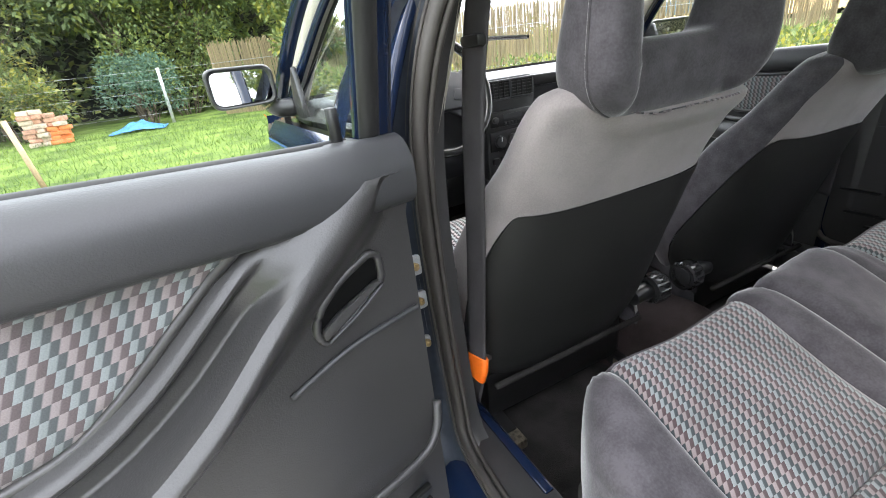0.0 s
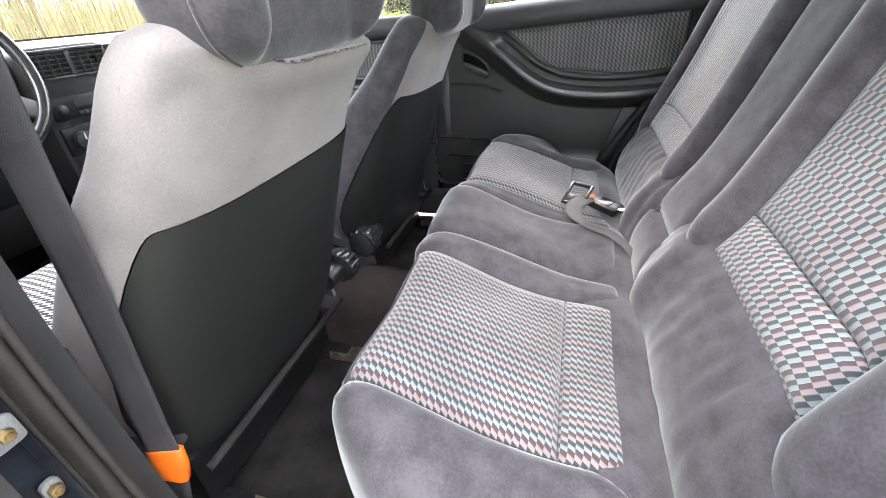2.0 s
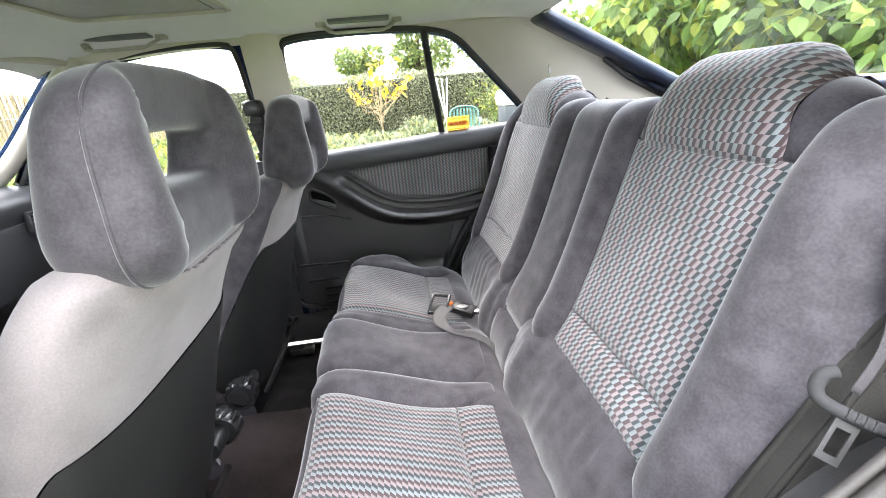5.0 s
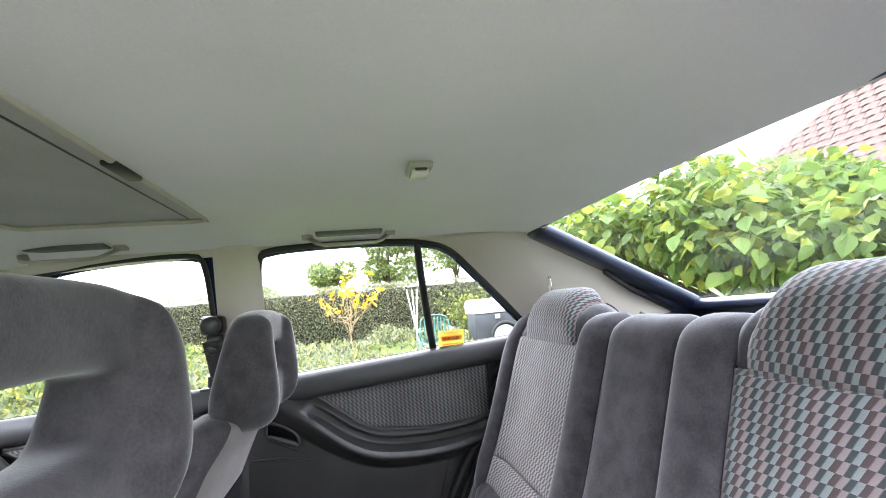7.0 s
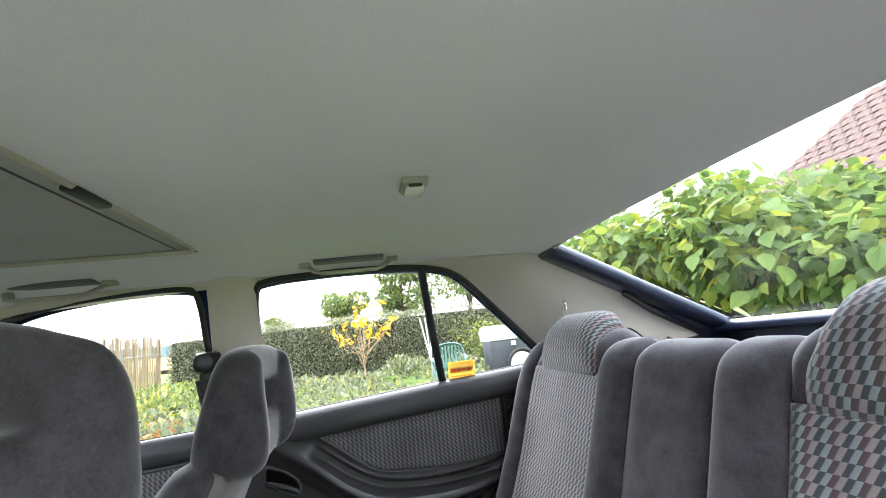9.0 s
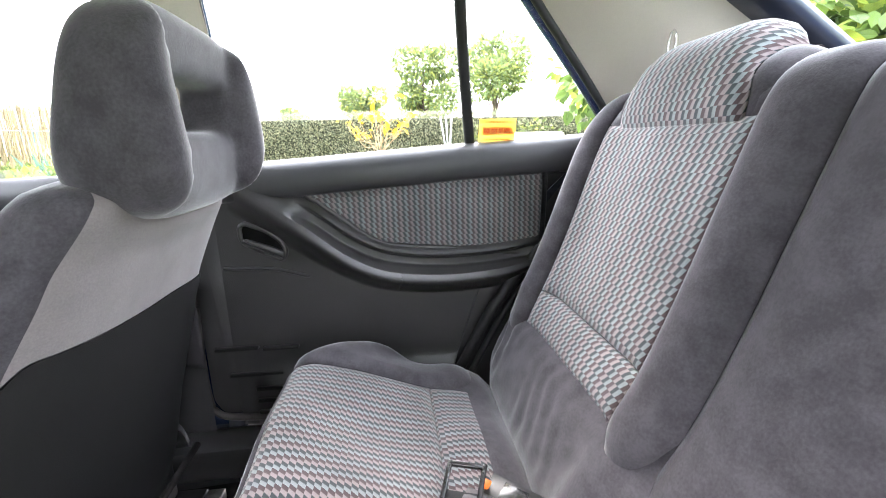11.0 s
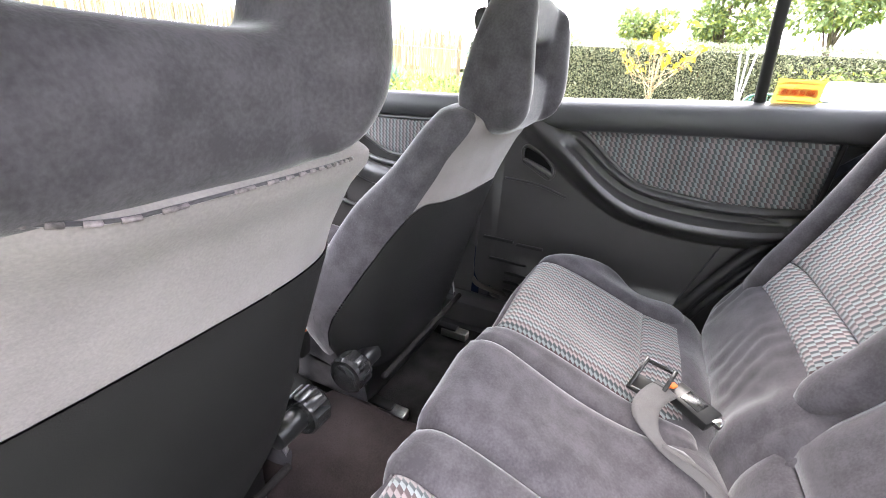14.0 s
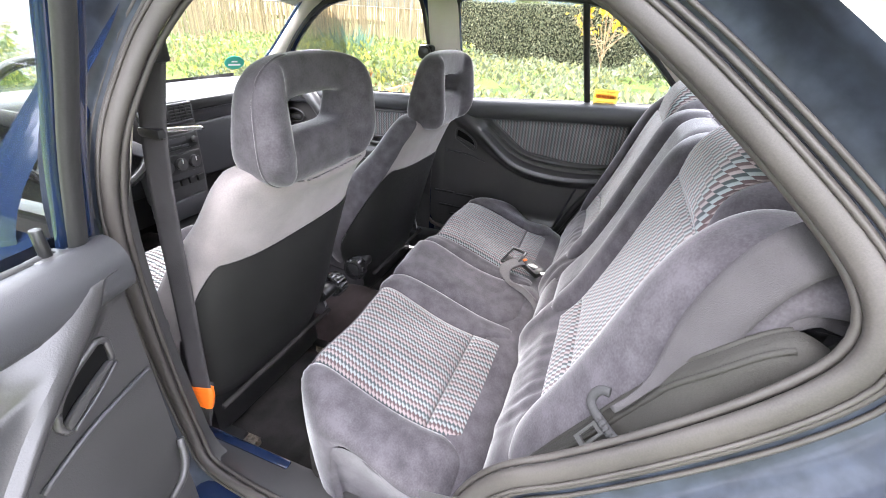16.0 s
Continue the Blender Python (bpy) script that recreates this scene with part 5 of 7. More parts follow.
    part("outer_skin", grid(skin, spread(0, 1, 24), spread(0, 1, 24), None, tf), PAINT, door, "glossy dark blue outer skin")
    part("front_end", grid(lambda u, v: skin(0, u).lerp(Vector((0.690, 0.607, 0.36 + (sill_z(0.6) - 0.37) * u)), v), spread(0, 1, 14), spread(0, 1, 5), None, tf), JAMB, door)
    part("rear_end", grid(lambda u, v: skin(1, u).lerp(panel(1, u), v), spread(0, 1, 14), spread(0, 1, 5), None, tf), JAMB, door)
    part("bottom_end", grid(lambda u, v: skin(u, 0).lerp(panel(u, 0), v), spread(0, 1, 14), spread(0, 1, 5), None, tf), JAMB, door)
    part("door_rubber", sweep([(0.70, 0.60, 0.365), (0.70, 0.40, 0.352), (0.70, 0.20, 0.36)], 0.012, tf=tf), RUBBER_BLACK, door)
    # window: frame, divider, panes
    fw = 0.030 if tf else 0.0
    front = [(0.706, 0.552 + fw, sill_z(0.55) - 0.02), (0.66, 0.548 + fw * 0.9, 1.08), (0.60, 0.541 + fw * 0.6, 1.20), (0.552, 0.530 + fw * 0.3, 1.295)]
    top = [(0.552, 0.530, 1.295), (0.535, 0.505, 1.322), (0.528, 0.35, 1.330), (0.526, 0.20, 1.328), (0.530, 0.08, 1.318)]
    rear = [(0.530, 0.08, 1.318), (0.548, 0.0, 1.292), (0.590, -0.085, 1.218), (0.635, -0.178, 1.13), (0.672, -0.250, 1.06), (0.70, -0.296, 1.013)]
    frame = part("window_frame", sweep(front + top[1:] + rear[1:], 0.0125 if tf else 0.0085, n=70, sides=10, flat=0.6, up=(1, 0, 0.3), tf=tf), RUBBER_BLACK, door, "black window frame")
    part("frame_skin", sweep([(x + 0.022, y + (0.018 if i < 4 else -0.004), z + (0.012 if i > 2 else 0)) for i, (x, y, z) in enumerate(front + top[1:] + rear[1:])], 0.024, n=60, sides=8, flat=0.4, up=(1, 0, 0.3), tf=tf), PAINT, frame)
    part("divider", sweep([(0.704, 0.050, sill_z(0.05) - 0.01), (0.62, 0.078, 1.16), (0.530, 0.102, 1.322)], 0.0115, n=14, flat=0.7, up=(1, 0, 0.3), tf=tf), RUBBER_BLACK, door, "black window divider")
    part("glass_rubber", sweep([(0.706, y, sill_z(y) + 0.002) for y in spread(0.555, -0.27, 8)], 0.006, tf=tf), RUBBER_BLACK, door)
    def glazing(ya0, ya1, topline):
        def fn(u, v):
            b = Vector((0.712, ya0 + (ya1 - ya0) * u, sill_z(ya0 + (ya1 - ya0) * u) - 0.01))
            t = Vector(lerp_table(topline, u))
            p = b.lerp(t, v)
            p.x += 0.012 * math.sin(math.pi * v)
            return p
        return grid(fn, spread(0, 1, 12), spread(0, 1, 10), None, tf)
    g1 = part("window_pane", glazing(0.552 + fw, 0.052, [(0, 0.545, 0.528, 1.31), (0.1, 0.536, 0.49, 1.328), (1, 0.533, 0.10, 1.322)]), glass, door, "clear side window pane")
    g2 = part("quarter_pane", glazing(0.050, -0.292, [(0, 0.533, 0.10, 1.322), (0.3, 0.552, 0.0, 1.29), (0.6, 0.62, -0.135, 1.16), (1, 0.70, -0.292, 1.016)]), glass, door, "clear quarter window pane")
    g1.visible_shadow = g2.visible_shadow = False
    return door


SWING = Matrix.Translation((-0.756, 0.603, 0.021)) @ Matrix.Rotation(radians(-76), 4, "Z") @ Matrix.Translation((0.765, -0.622, 0))
rear_door("rear_door", None, "closed rear car door with charcoal trim and patterned cloth", GLASS)
rear_door("rear_door", lambda v: SWING @ mirror_x(v), "wide open rear car door with charcoal trim and patterned cloth", GLASS_DOOR)


def front_door(name, tf, label, s):
    door = thing(name, label, "car door")
    part("trim_panel", grid(lambda u, v: Vector((0.695 - 0.02 * ease(0.5 - v, 0.0, 0.2), 0.665 + 0.83 * u, 0.34 + (sill_z(0.665 + 0.83 * u) - 0.36) * v)), spread(0, 1, 20), spread(0, 1, 24), None, tf), PLASTIC, door, "charcoal moulded trim panel")
    line = smooth_line([(a, b, 0) for a, b in [(0.712, 0.002), (0.692, 0.006), (0.676, -0.002), (0.666, -0.022), (0.666, -0.045), (0.674, -0.060), (0.697, -0.066)]], 14)
    part("shoulder_pad", grid(lambda u, v: Vector((line[v].x, 0.662 + 0.77 * u, sill_z(0.662 + 0.77 * u) + line[v].y)), spread(0, 1, 20), list(range(14)), None, tf), PLASTIC_GREY, door, "slate padded shoulder below the glass")

    def ins(u, v):
        y = 0.67 + 0.515 * u
        top = 0.893 - 0.02 * u
        bot = lerp_table([(0.6, 0.765), (0.98, 0.768), (1.02, 0.785), (1.185, 0.868)], y)[0]
        return Vector((0.683, y, bot + (top - bot) * v))
    part("cloth_insert", padded(ins, 0.0, 1.0, 0.0, 1.0, 30, 16, 0.004, 0.006, 0.02, (-1, 0, 0), lambda u, v, p: (p.y, p.z), tf), CLOTH_DOOR, door, "lozenge-patterned cloth insert")
    part("insert_rim", sweep([ins(u, 0) for u in spread(0, 1, 24)] + [ins(u, 1) for u in spread(1, 0, 12)], 0.006, closed=True, curved=False, sides=8, tf=tf), PLASTIC, door)
    arm = [(0.665, 1.31, 0.93), (0.648, 1.25, 0.905), (0.635, 1.15, 0.805), (0.622, 1.06, 0.732), (0.62, 0.95, 0.708), (0.63, 0.80, 0.705), (0.65, 0.67, 0.71)]
    part("armrest", sweep(arm, 0.033, n=40, sides=12, flat=0.85, up=(1, 0, 0), tf=tf), PLASTIC, door, "curved charcoal armrest and pull handle")
    part("grip_ridge", sweep([(0.672, 1.235, 0.885), (0.66, 1.12, 0.80), (0.655, 1.03, 0.752), (0.655, 0.85, 0.74), (0.66, 0.68, 0.742)], 0.009, n=30, tf=tf), PLASTIC, door)
    hy, hz = 1.385, 0.808
    dish = part("release_dish", sweep([(0.682, hy + 0.052 * math.cos(a), hz + 0.030 * math.sin(a)) for a in spread(0, 2 * math.pi, 25)[:-1]], 0.005, closed=True, curved=False, sides=8, tf=tf), PLASTIC_GREY, door)
    part("release_lever", box(0.672, 0.684, hy - 0.035, hy + 0.03, hz - 0.014, hz + 0.006, 0.004, tf=tf), PLASTIC_GREY, dish, "grey release lever")
    part("trim_line", sweep([(0.690, 1.44, 0.765), (0.688, 1.25, 0.755), (0.685, 1.1, 0.70)], 0.004, sides=6, tf=tf), PLASTIC_GREY, door)
    part("winder", joined(cylinder((0.676, 1.18, 0.60), (-1, 0, 0), 0.02, 0.02, 16, 0.003, tf=tf), sweep([(0.664, 1.18, 0.60), (0.655, 1.14, 0.585), (0.65, 1.09, 0.58)], 0.009, tf=tf)), PLASTIC_DEEP, door, "black window winder")
    zp = sill_z(0.70)
    pin = part("lock_pin", cylinder((0.692, 0.70, zp + 0.02), (0, 0, 1), 0.0065, 0.034, 12, 0.002, tf=tf), PLASTIC_DEEP, door, "black lock pin")
    part("pin_base", box(0.676, 0.707, 0.675, 0.725, zp - 0.004, zp + 0.006, 0.003, tf=tf), PLASTIC, pin)
    def skin(u, v):
        y = 0.642 + 0.88 * u
        return Vector((0.776 + 0.026 * math.sin(math.pi * (0.15 + 0.7 * v)) - 0.03 * ease(v, 0.93, 1.0), y, 0.30 + (sill_z(y) - 0.30) * v))
    part("outer_skin", grid(skin, spread(0, 1, 16), spread(0, 1, 20), None, tf), PAINT, door, "glossy dark blue outer skin")
    part("rear_end", grid(lambda u, v: skin(0, u) + Vector((-0.08 * v, 0.01 * v, 0)), spread(0, 1, 10), spread(0, 1, 4), None, tf), JAMB, door)
    edge = [(0.712, 0.668, 0.94), (0.66, 0.668, 1.08), (0.60, 0.665, 1.20), (0.548, 0.665, 1.295), (0.535, 0.69, 1.322), (0.535, 0.85, 1.322), (0.540, 1.0, 1.305), (0.555, 1.12, 1.265), (0.60, 1.26, 1.17), (0.64, 1.37, 1.07), (0.69, 1.50, 0.945)]
    frame = part("window_frame", sweep(edge, 0.0075, n=70, sides=10, flat=0.6, up=(1, 0, 0.3), tf=tf), RUBBER_BLACK, door, "black window frame")
    part("frame_skin", sweep([(x + 0.024, y + (-0.02 if i < 4 else 0.004), z + (0.012 if i > 3 else 0)) for i, (x, y, z) in enumerate(edge)], 0.024, n=60, sides=8, flat=0.4, up=(1, 0, 0.3), tf=tf), PAINT, frame)
    part("corner_cover", plate(round_poly([(1.30, 0.925), (1.49, 0.925), (1.40, 1.04), (1.36, 1.075)], 0.01), 0.015, "yz", 0.69, 0.004, tf=tf), PLASTIC, door, "black mirror corner cover")
    def glaz(u, v):
        y = 0.668 + 0.80 * u
        t = Vector(lerp_table([(0, 0.54, 0.668, 1.31), (0.45, 0.538, 1.02, 1.302), (0.62, 0.565, 1.15, 1.25), (1, 0.70, 1.47, 0.95)], u))
        return Vector((0.716, y, sill_z(y) - 0.01)).lerp(t, v) + Vector((0.012 * math.sin(math.pi * v), 0, 0))
    g = part("window_pane", grid(glaz, spread(0, 1, 14), spread(0, 1, 10), None, tf), GLASS if s > 0 else GLASS_DOOR, door, "clear side window pane")
    g.visible_shadow = False
    # outside mirror
    w0, w1 = (0.745, 1.00) if s > 0 else (0.745, 0.915)
    mz0, mz1 = (0.978, 1.085) if s > 0 else (0.982, 1.088)
    shape = round_poly([(w0, mz0 + 0.005), (w1, mz0), (w1 + 0.004, mz1), (w0, mz1 - 0.002)], 0.03)
    cxm, czm = (w0 + w1) / 2, (mz0 + mz1) / 2
    yb = 1.425

    def shell(u, v):
        k = int(u) % len(shape)
        a, b = shape[k]
        f, dy = lerp_table([(0, 0.80, 0.016), (0.06, 0.90, -0.010), (0.12, 0.97, -0.012), (0.18, 1.0, -0.006), (0.25, 1.03, 0.01), (0.6, 0.96, 0.05), (0.85, 0.75, 0.08), (1.0, 0.1, 0.095)], v)
        return Vector((cxm + (a - cxm) * f, yb + dy, czm + (b - czm) * f))
    house = part("mirror_housing", grid(shell, list(range(len(shape) + 1)), spread(0, 1, 14), None, tf), PLASTIC, door, "black outside mirror housing")
    tilt = lambda v: Vector((v.x, v.y + 0.06 * (v.z - czm) / 0.1 * (0.17 if s < 0 else -0.05), v.z))
    part("mirror_glass", plate([(cxm + (a - cxm) * 0.88, czm + (b - czm) * 0.80) for a, b in shape], 0.004, "xz", yb + 0.002, tf=(lambda v: tf(tilt(v))) if tf else tilt), MIRROR, house, "silvered mirror glass")
    part("mirror_arm", sweep([(w0 + 0.03, 1.46, czm - 0.02), (0.75, 1.46, 0.97), (0.70, 1.45, 0.965)], 0.026, tf=tf), PLASTIC, house)
    return door


front_door("front_door", None, "closed front passenger door with charcoal trim and mirror", 1)
front_door("front_door", mirror_x, "closed driver's door, dark blue outside, with mirror", -1)

# ---- dashboard ----
dash = thing("dashboard", "charcoal moulded dashboard with vents, radio and heater panel", "dashboard")
PROF = curve_fn([(1.78, 0.958), (1.62, 0.968), (1.48, 0.966), (1.425, 0.956), (1.402, 0.935), (1.402, 0.90), (1.425, 0.86), (1.445, 0.78), (1.45, 0.70), (1.50, 0.62), (1.56, 0.55)])


def dash_at(x, v):
    p = PROF(v)
    hump = 0.055 * math.exp(-((x + 0.33) / 0.17) ** 4) * (1 - ease(v, 0.5, 0.62)) * ease(v, 0.08, 0.3)
    return Vector((x, p.y - 0.07 * (abs(x) / 0.68) ** 3 * ease(0.5 - v, 0.1, 0.4) - 0.03 * math.exp(-((x + 0.33) / 0.17) ** 4) * (1 - ease(v, 0.5, 0.62)), p.z + hump))


part("dash_pad", grid(dash_at, spread(-0.685, 0.685, 70), spread(0, 1, 44)), PLASTIC_GREY, dash, "slate grey padded dash top")
part("binnacle_face", grid(lambda u, v: Vector((u, 1.402, 0.885 + 0.085 * v)), spread(-0.49, -0.17, 6), spread(0, 1, 4)), PLASTIC_DEEP, dash, "dark instrument face")
for cx_, r in ((-0.40, 0.034), (-0.27, 0.034)):
    part("dial", cylinder((cx_, 1.399, 0.93), (0, 1, 0), r, 0.004, 24), PLASTIC, dash)
stack = part("middle_console", plate(round_poly([(-0.092, 0.60), (0.108, 0.60), (0.118, 0.945), (0.10, 0.962), (-0.09, 0.962), (-0.10, 0.945)], 0.02), 0.08, "xz", 1.372, 0.008), PLASTIC, dash, "charcoal centre stack")


def vent(cx, cz, w, h, y, parent, tilt=0.0):
    v = part("air_vent", joined(box(cx - w / 2 - 0.006, cx + w / 2 + 0.006, y - 0.006, y + 0.012, cz + h / 2, cz + h / 2 + 0.007, 0.002), box(cx - w / 2 - 0.006, cx + w / 2 + 0.006, y - 0.006, y + 0.012, cz - h / 2 - 0.007, cz - h / 2, 0.002),
                               box(cx - w / 2 - 0.007, cx - w / 2, y - 0.006, y + 0.012, cz - h / 2, cz + h / 2, 0.002), box(cx + w / 2, cx + w / 2 + 0.007, y - 0.006, y + 0.012, cz - h / 2, cz + h / 2, 0.002)), PLASTIC_GREY, parent, "air vent with slats")
    part("vent_hole", box(cx - w / 2, cx + w / 2, y - 0.001, y + 0.002, cz - h / 2, cz + h / 2), PLASTIC_DEEP, v)
    for k in range(5):
        z = cz - h / 2 + h * (k + 0.5) / 5
        part("slat", box(cx - w / 2, cx + w / 2, y - 0.006, y + 0.004, z - 0.0015, z + 0.0015), PLASTIC, v)
    for k in range(3):
        x = cx - w / 2 + w * (k + 1) / 4
        part("fin", box(x - 0.001, x + 0.001, y - 0.007, y + 0.003, cz - h / 2, cz + h / 2), PLASTIC, v)


for cx_ in (-0.042, 0.055):
    vent(cx_, 0.922, 0.085, 0.052, 1.368, stack)
vent(0.60, 0.862, 0.085, 0.055, 1.398, dash)
vent(-0.60, 0.862, 0.085, 0.055, 1.398, dash)
radio = part("radio", box(-0.082, 0.098, 1.362, 1.38, 0.800, 0.852, 0.003), PLASTIC_DEEP, stack, "black car radio with knobs and buttons")
part("display", box(-0.03, 0.05, 1.3605, 1.364, 0.825, 0.842), PLASTIC_GREY, radio)
for x in (-0.066, 0.082):
    part("radio_knob", cylinder((x, 1.356, 0.826), (0, 1, 0), 0.011, 0.014, 16, 0.002), PLASTIC, radio)
for k in range(6):
    part("radio_button", box(-0.028 + k * 0.0145, -0.017 + k * 0.0145, 1.359, 1.363, 0.806, 0.815, 0.001), PLASTIC_GREY, radio)
heater = part("heater_panel", box(-0.085, 0.10, 1.364, 1.38, 0.715, 0.785, 0.004), PLASTIC_DEEP, stack, "black heater panel with round controls")
for x in (-0.048, 0.008, 0.064):
    kn = part("heater_knob", cylinder((x, 1.357, 0.75), (0, 1, 0), 0.021, 0.016, 24, 0.002), PLASTIC, heater)
    part("pointer", box(x - 0.0015, x + 0.0015, 1.347, 1.350, 0.752, 0.768), WHITE_INK, kn)
for k in range(5):
    part("switch", box(-0.078 + k * 0.036, -0.05 + k * 0.036, 1.362, 1.378, 0.668, 0.692, 0.003), PLASTIC_DEEP, stack)
part("tray_lip", plate(round_poly([(-0.10, 0.548), (0.09, 0.548), (0.09, 0.625), (-0.10, 0.615)], 0.01), 0.07, "xz", 1.36, 0.006), PLASTIC_GREY, dash, "grey lidded tray below the switches")
# Solid near-black block stands for the shade inside the open shelf.
slot = part("dash_shelf", box(0.125, 0.44, 1.394, 1.41, 0.912, 0.952, 0.006), PLASTIC_DEEP, dash, "dark block painted as the shaded shelf slot")
glove = part("glovebox", plate(round_poly([(0.135, 0.66), (0.62, 0.66), (0.62, 0.865), (0.135, 0.865)], 0.02), 0.03, "xz", 1.412, 0.006), PLASTIC_GREY, dash, "slate glovebox lid")
part("glovebox_catch", box(0.345, 0.405, 1.405, 1.415, 0.835, 0.855, 0.003), PLASTIC_DEEP, glove)
part("lower_dash", box(-0.66, 0.66, 1.50, 1.60, 0.50, 0.64, 0.02), PLASTIC_DEEP, dash)
part("column_shroud", sweep([(-0.305, 1.36, 0.925), (-0.305, 1.46, 0.875)], 0.045, curved=False, sides=14), PLASTIC, dash)
for s, e in ((-1, (-0.44, 1.33, 0.92)), (1, (-0.19, 1.33, 0.92))):
    part("column_stalk", sweep([(-0.315 + s * 0.04, 1.385, 0.89), (e[0], 1.375, 0.905)], 0.007, curved=False), PLASTIC_DEEP, dash)
for x in (-0.42, -0.30):
    part("pedal", box(x - 0.03, x + 0.03, 1.52, 1.54, 0.40, 0.46, 0.006), STEEL, dash, "worn metal pedal")

wheel = thing("steering_wheel", "grey four-spoke steering wheel with red emblem", "steering wheel")
WM = look((-0.305, 1.315, 0.945), (-0.305, 1.315 + 0.9, 0.945 - 0.42))
in_wheel = lambda v: WM @ Vector(v)
part("wheel_rim", sweep([(0.182 * math.cos(a), 0.182 * math.sin(a), 0) for a in spread(0, 2 * math.pi, 61)[:-1]], 0.0135, closed=True, curved=False, sides=12, up=(0, 0, 1), tf=in_wheel), KNOB, wheel, "black leathered rim")
for a in (22, 158, 218, 322):
    c, s = math.cos(radians(a)), math.sin(radians(a))
    part("spoke", sweep([(0.05 * c, 0.03 * s, -0.012), (0.12 * c, 0.11 * s, -0.010), (0.180 * c, 0.180 * s, 0)], 0.030, flat=0.35, up=(0, 0, 1), tf=in_wheel, taper=lambda t: 1 - 0.35 * t), WHEEL_GREY, wheel)
pad = part("horn_pad", plate(round_poly([(-0.095, -0.055), (0.095, -0.055), (0.115, 0.03), (0.085, 0.062), (-0.085, 0.062), (-0.115, 0.03)], 0.02), 0.035, "xy", -0.02, 0.008, tf=in_wheel), WHEEL_GREY, wheel, "slate horn pad")
for s in (-1, 1):
    part("horn_button", plate(round_poly([(s * 0.045, -0.03), (s * 0.09, -0.035), (s * 0.10, 0.0), (s * 0.06, 0.006)], 0.01), 0.004, "xy", 0.0148, 0.0015, tf=in_wheel), WHEEL_GREY, pad)
part("emblem", joined(*[plate([(a, 0.008), (a + 0.010, 0.008), (a + 0.010, 0.021), (a, 0.021)], 0.0012, "xy", 0.0152, tf=in_wheel) for a in (-0.026, -0.0125, 0.001, 0.0145)]), RED, pad, "red emblem bars")

lever = thing("gear_lever", "black gear lever with round metal-topped knob", "gear lever")
part("gaiter", cylinder((0.0, 1.19, 0.42), (0, 0, 1), 0.06, 0.12, 20, 0.01, 0.022), VINYL, lever)
part("stick", sweep([(0.0, 1.19, 0.46), (0.0, 1.212, 0.64)], 0.008, curved=False), PLASTIC_DEEP, lever)
knob_bm = bmesh.new()
bmesh.ops.create_uvsphere(knob_bm, u_segments=20, v_segments=12, radius=0.026)
for v in knob_bm.verts:
    v.co = Vector((0.0 + v.co.x, 1.212 + v.co.y, 0.655 + v.co.z * 0.9))
part("knob", bm_mesh(knob_bm, None, True), PLASTIC_DEEP, lever)
part("knob_cap", cylinder((0.0, 1.212, 0.678), (0, 0, 1), 0.014, 0.004, 20, 0.001), CHROME, lever, "bright metal knob cap")
console = thing("console", "black plastic console between the front seats", "console")
part("body", plate(round_poly([(0.80, 0.30), (1.46, 0.30), (1.46, 0.58), (1.36, 0.50), (1.25, 0.43), (0.95, 0.40), (0.80, 0.38)], 0.02), 0.17, "yz", -0.085, 0.015), VINYL, console)
part("tray", box(-0.06, 0.06, 0.90, 1.10, 0.398, 0.408, 0.004), PLASTIC_DEEP, console, "shallow black tray")
part("tray_rim", sweep([(-0.062, 0.90, 0.41), (0.062, 0.90, 0.41), (0.062, 1.10, 0.414), (-0.062, 1.10, 0.414)], 0.004, closed=True, curved=False, sides=8), PLASTIC, console)
part("rear_cap", box(-0.078, 0.078, 0.79, 0.806, 0.31, 0.375, 0.006), PLASTIC, console)

mirror = thing("rear_view_mirror", "black rear view mirror hanging at the windscreen", "mirror")
shape = round_poly([(-0.115, 1.245), (0.115, 1.245), (0.125, 1.30), (-0.125, 1.30)], 0.02)
part("housing", plate(shape, 0.022, "xz", 1.285, 0.008), PLASTIC_DEEP, mirror)
part("mirror_glass", plate([(a * 0.93, 1.272 + (b - 1.272) * 0.85) for a, b in shape], 0.002, "xz", 1.2825), MIRROR, mirror)
part("stem", sweep([(0, 1.305, 1.29), (0, 1.30, 1.325)], 0.010, curved=False), PLASTIC_DEEP, mirror)
part("mirror_tab", box(-0.03, 0.03, 1.287, 1.297, 1.238, 1.247, 0.003), PLASTIC_DEEP, mirror)

# green emission badge inside the windscreen
badge_c = Vector((0.505, 1.535, 1.043))
bm_m = look(badge_c, badge_c + Vector((0.35, 0.55, 0.62)))
badge = part("windscreen_badge", cylinder((0, 0, 0), (0, 0, 1), 0.040, 0.002, 32, tf=lambda v: bm_m @ v), GREEN_INK)
tagged(badge, "round green badge stuck inside the windscreen", "sticker")
part("badge_mark", joined(plate([(-0.012, 0.004), (0.012, 0.004), (0.012, 0.012), (-0.012, 0.012)], 0.0006, "xy", 0.0015, tf=lambda v: bm_m @ v), plate([(-0.025, -0.016), (0.025, -0.016), (0.025, -0.006), (-0.025, -0.006)], 0.0006, "xy", 0.0015, tf=lambda v: bm_m @ v)), WHITE_INK, badge)

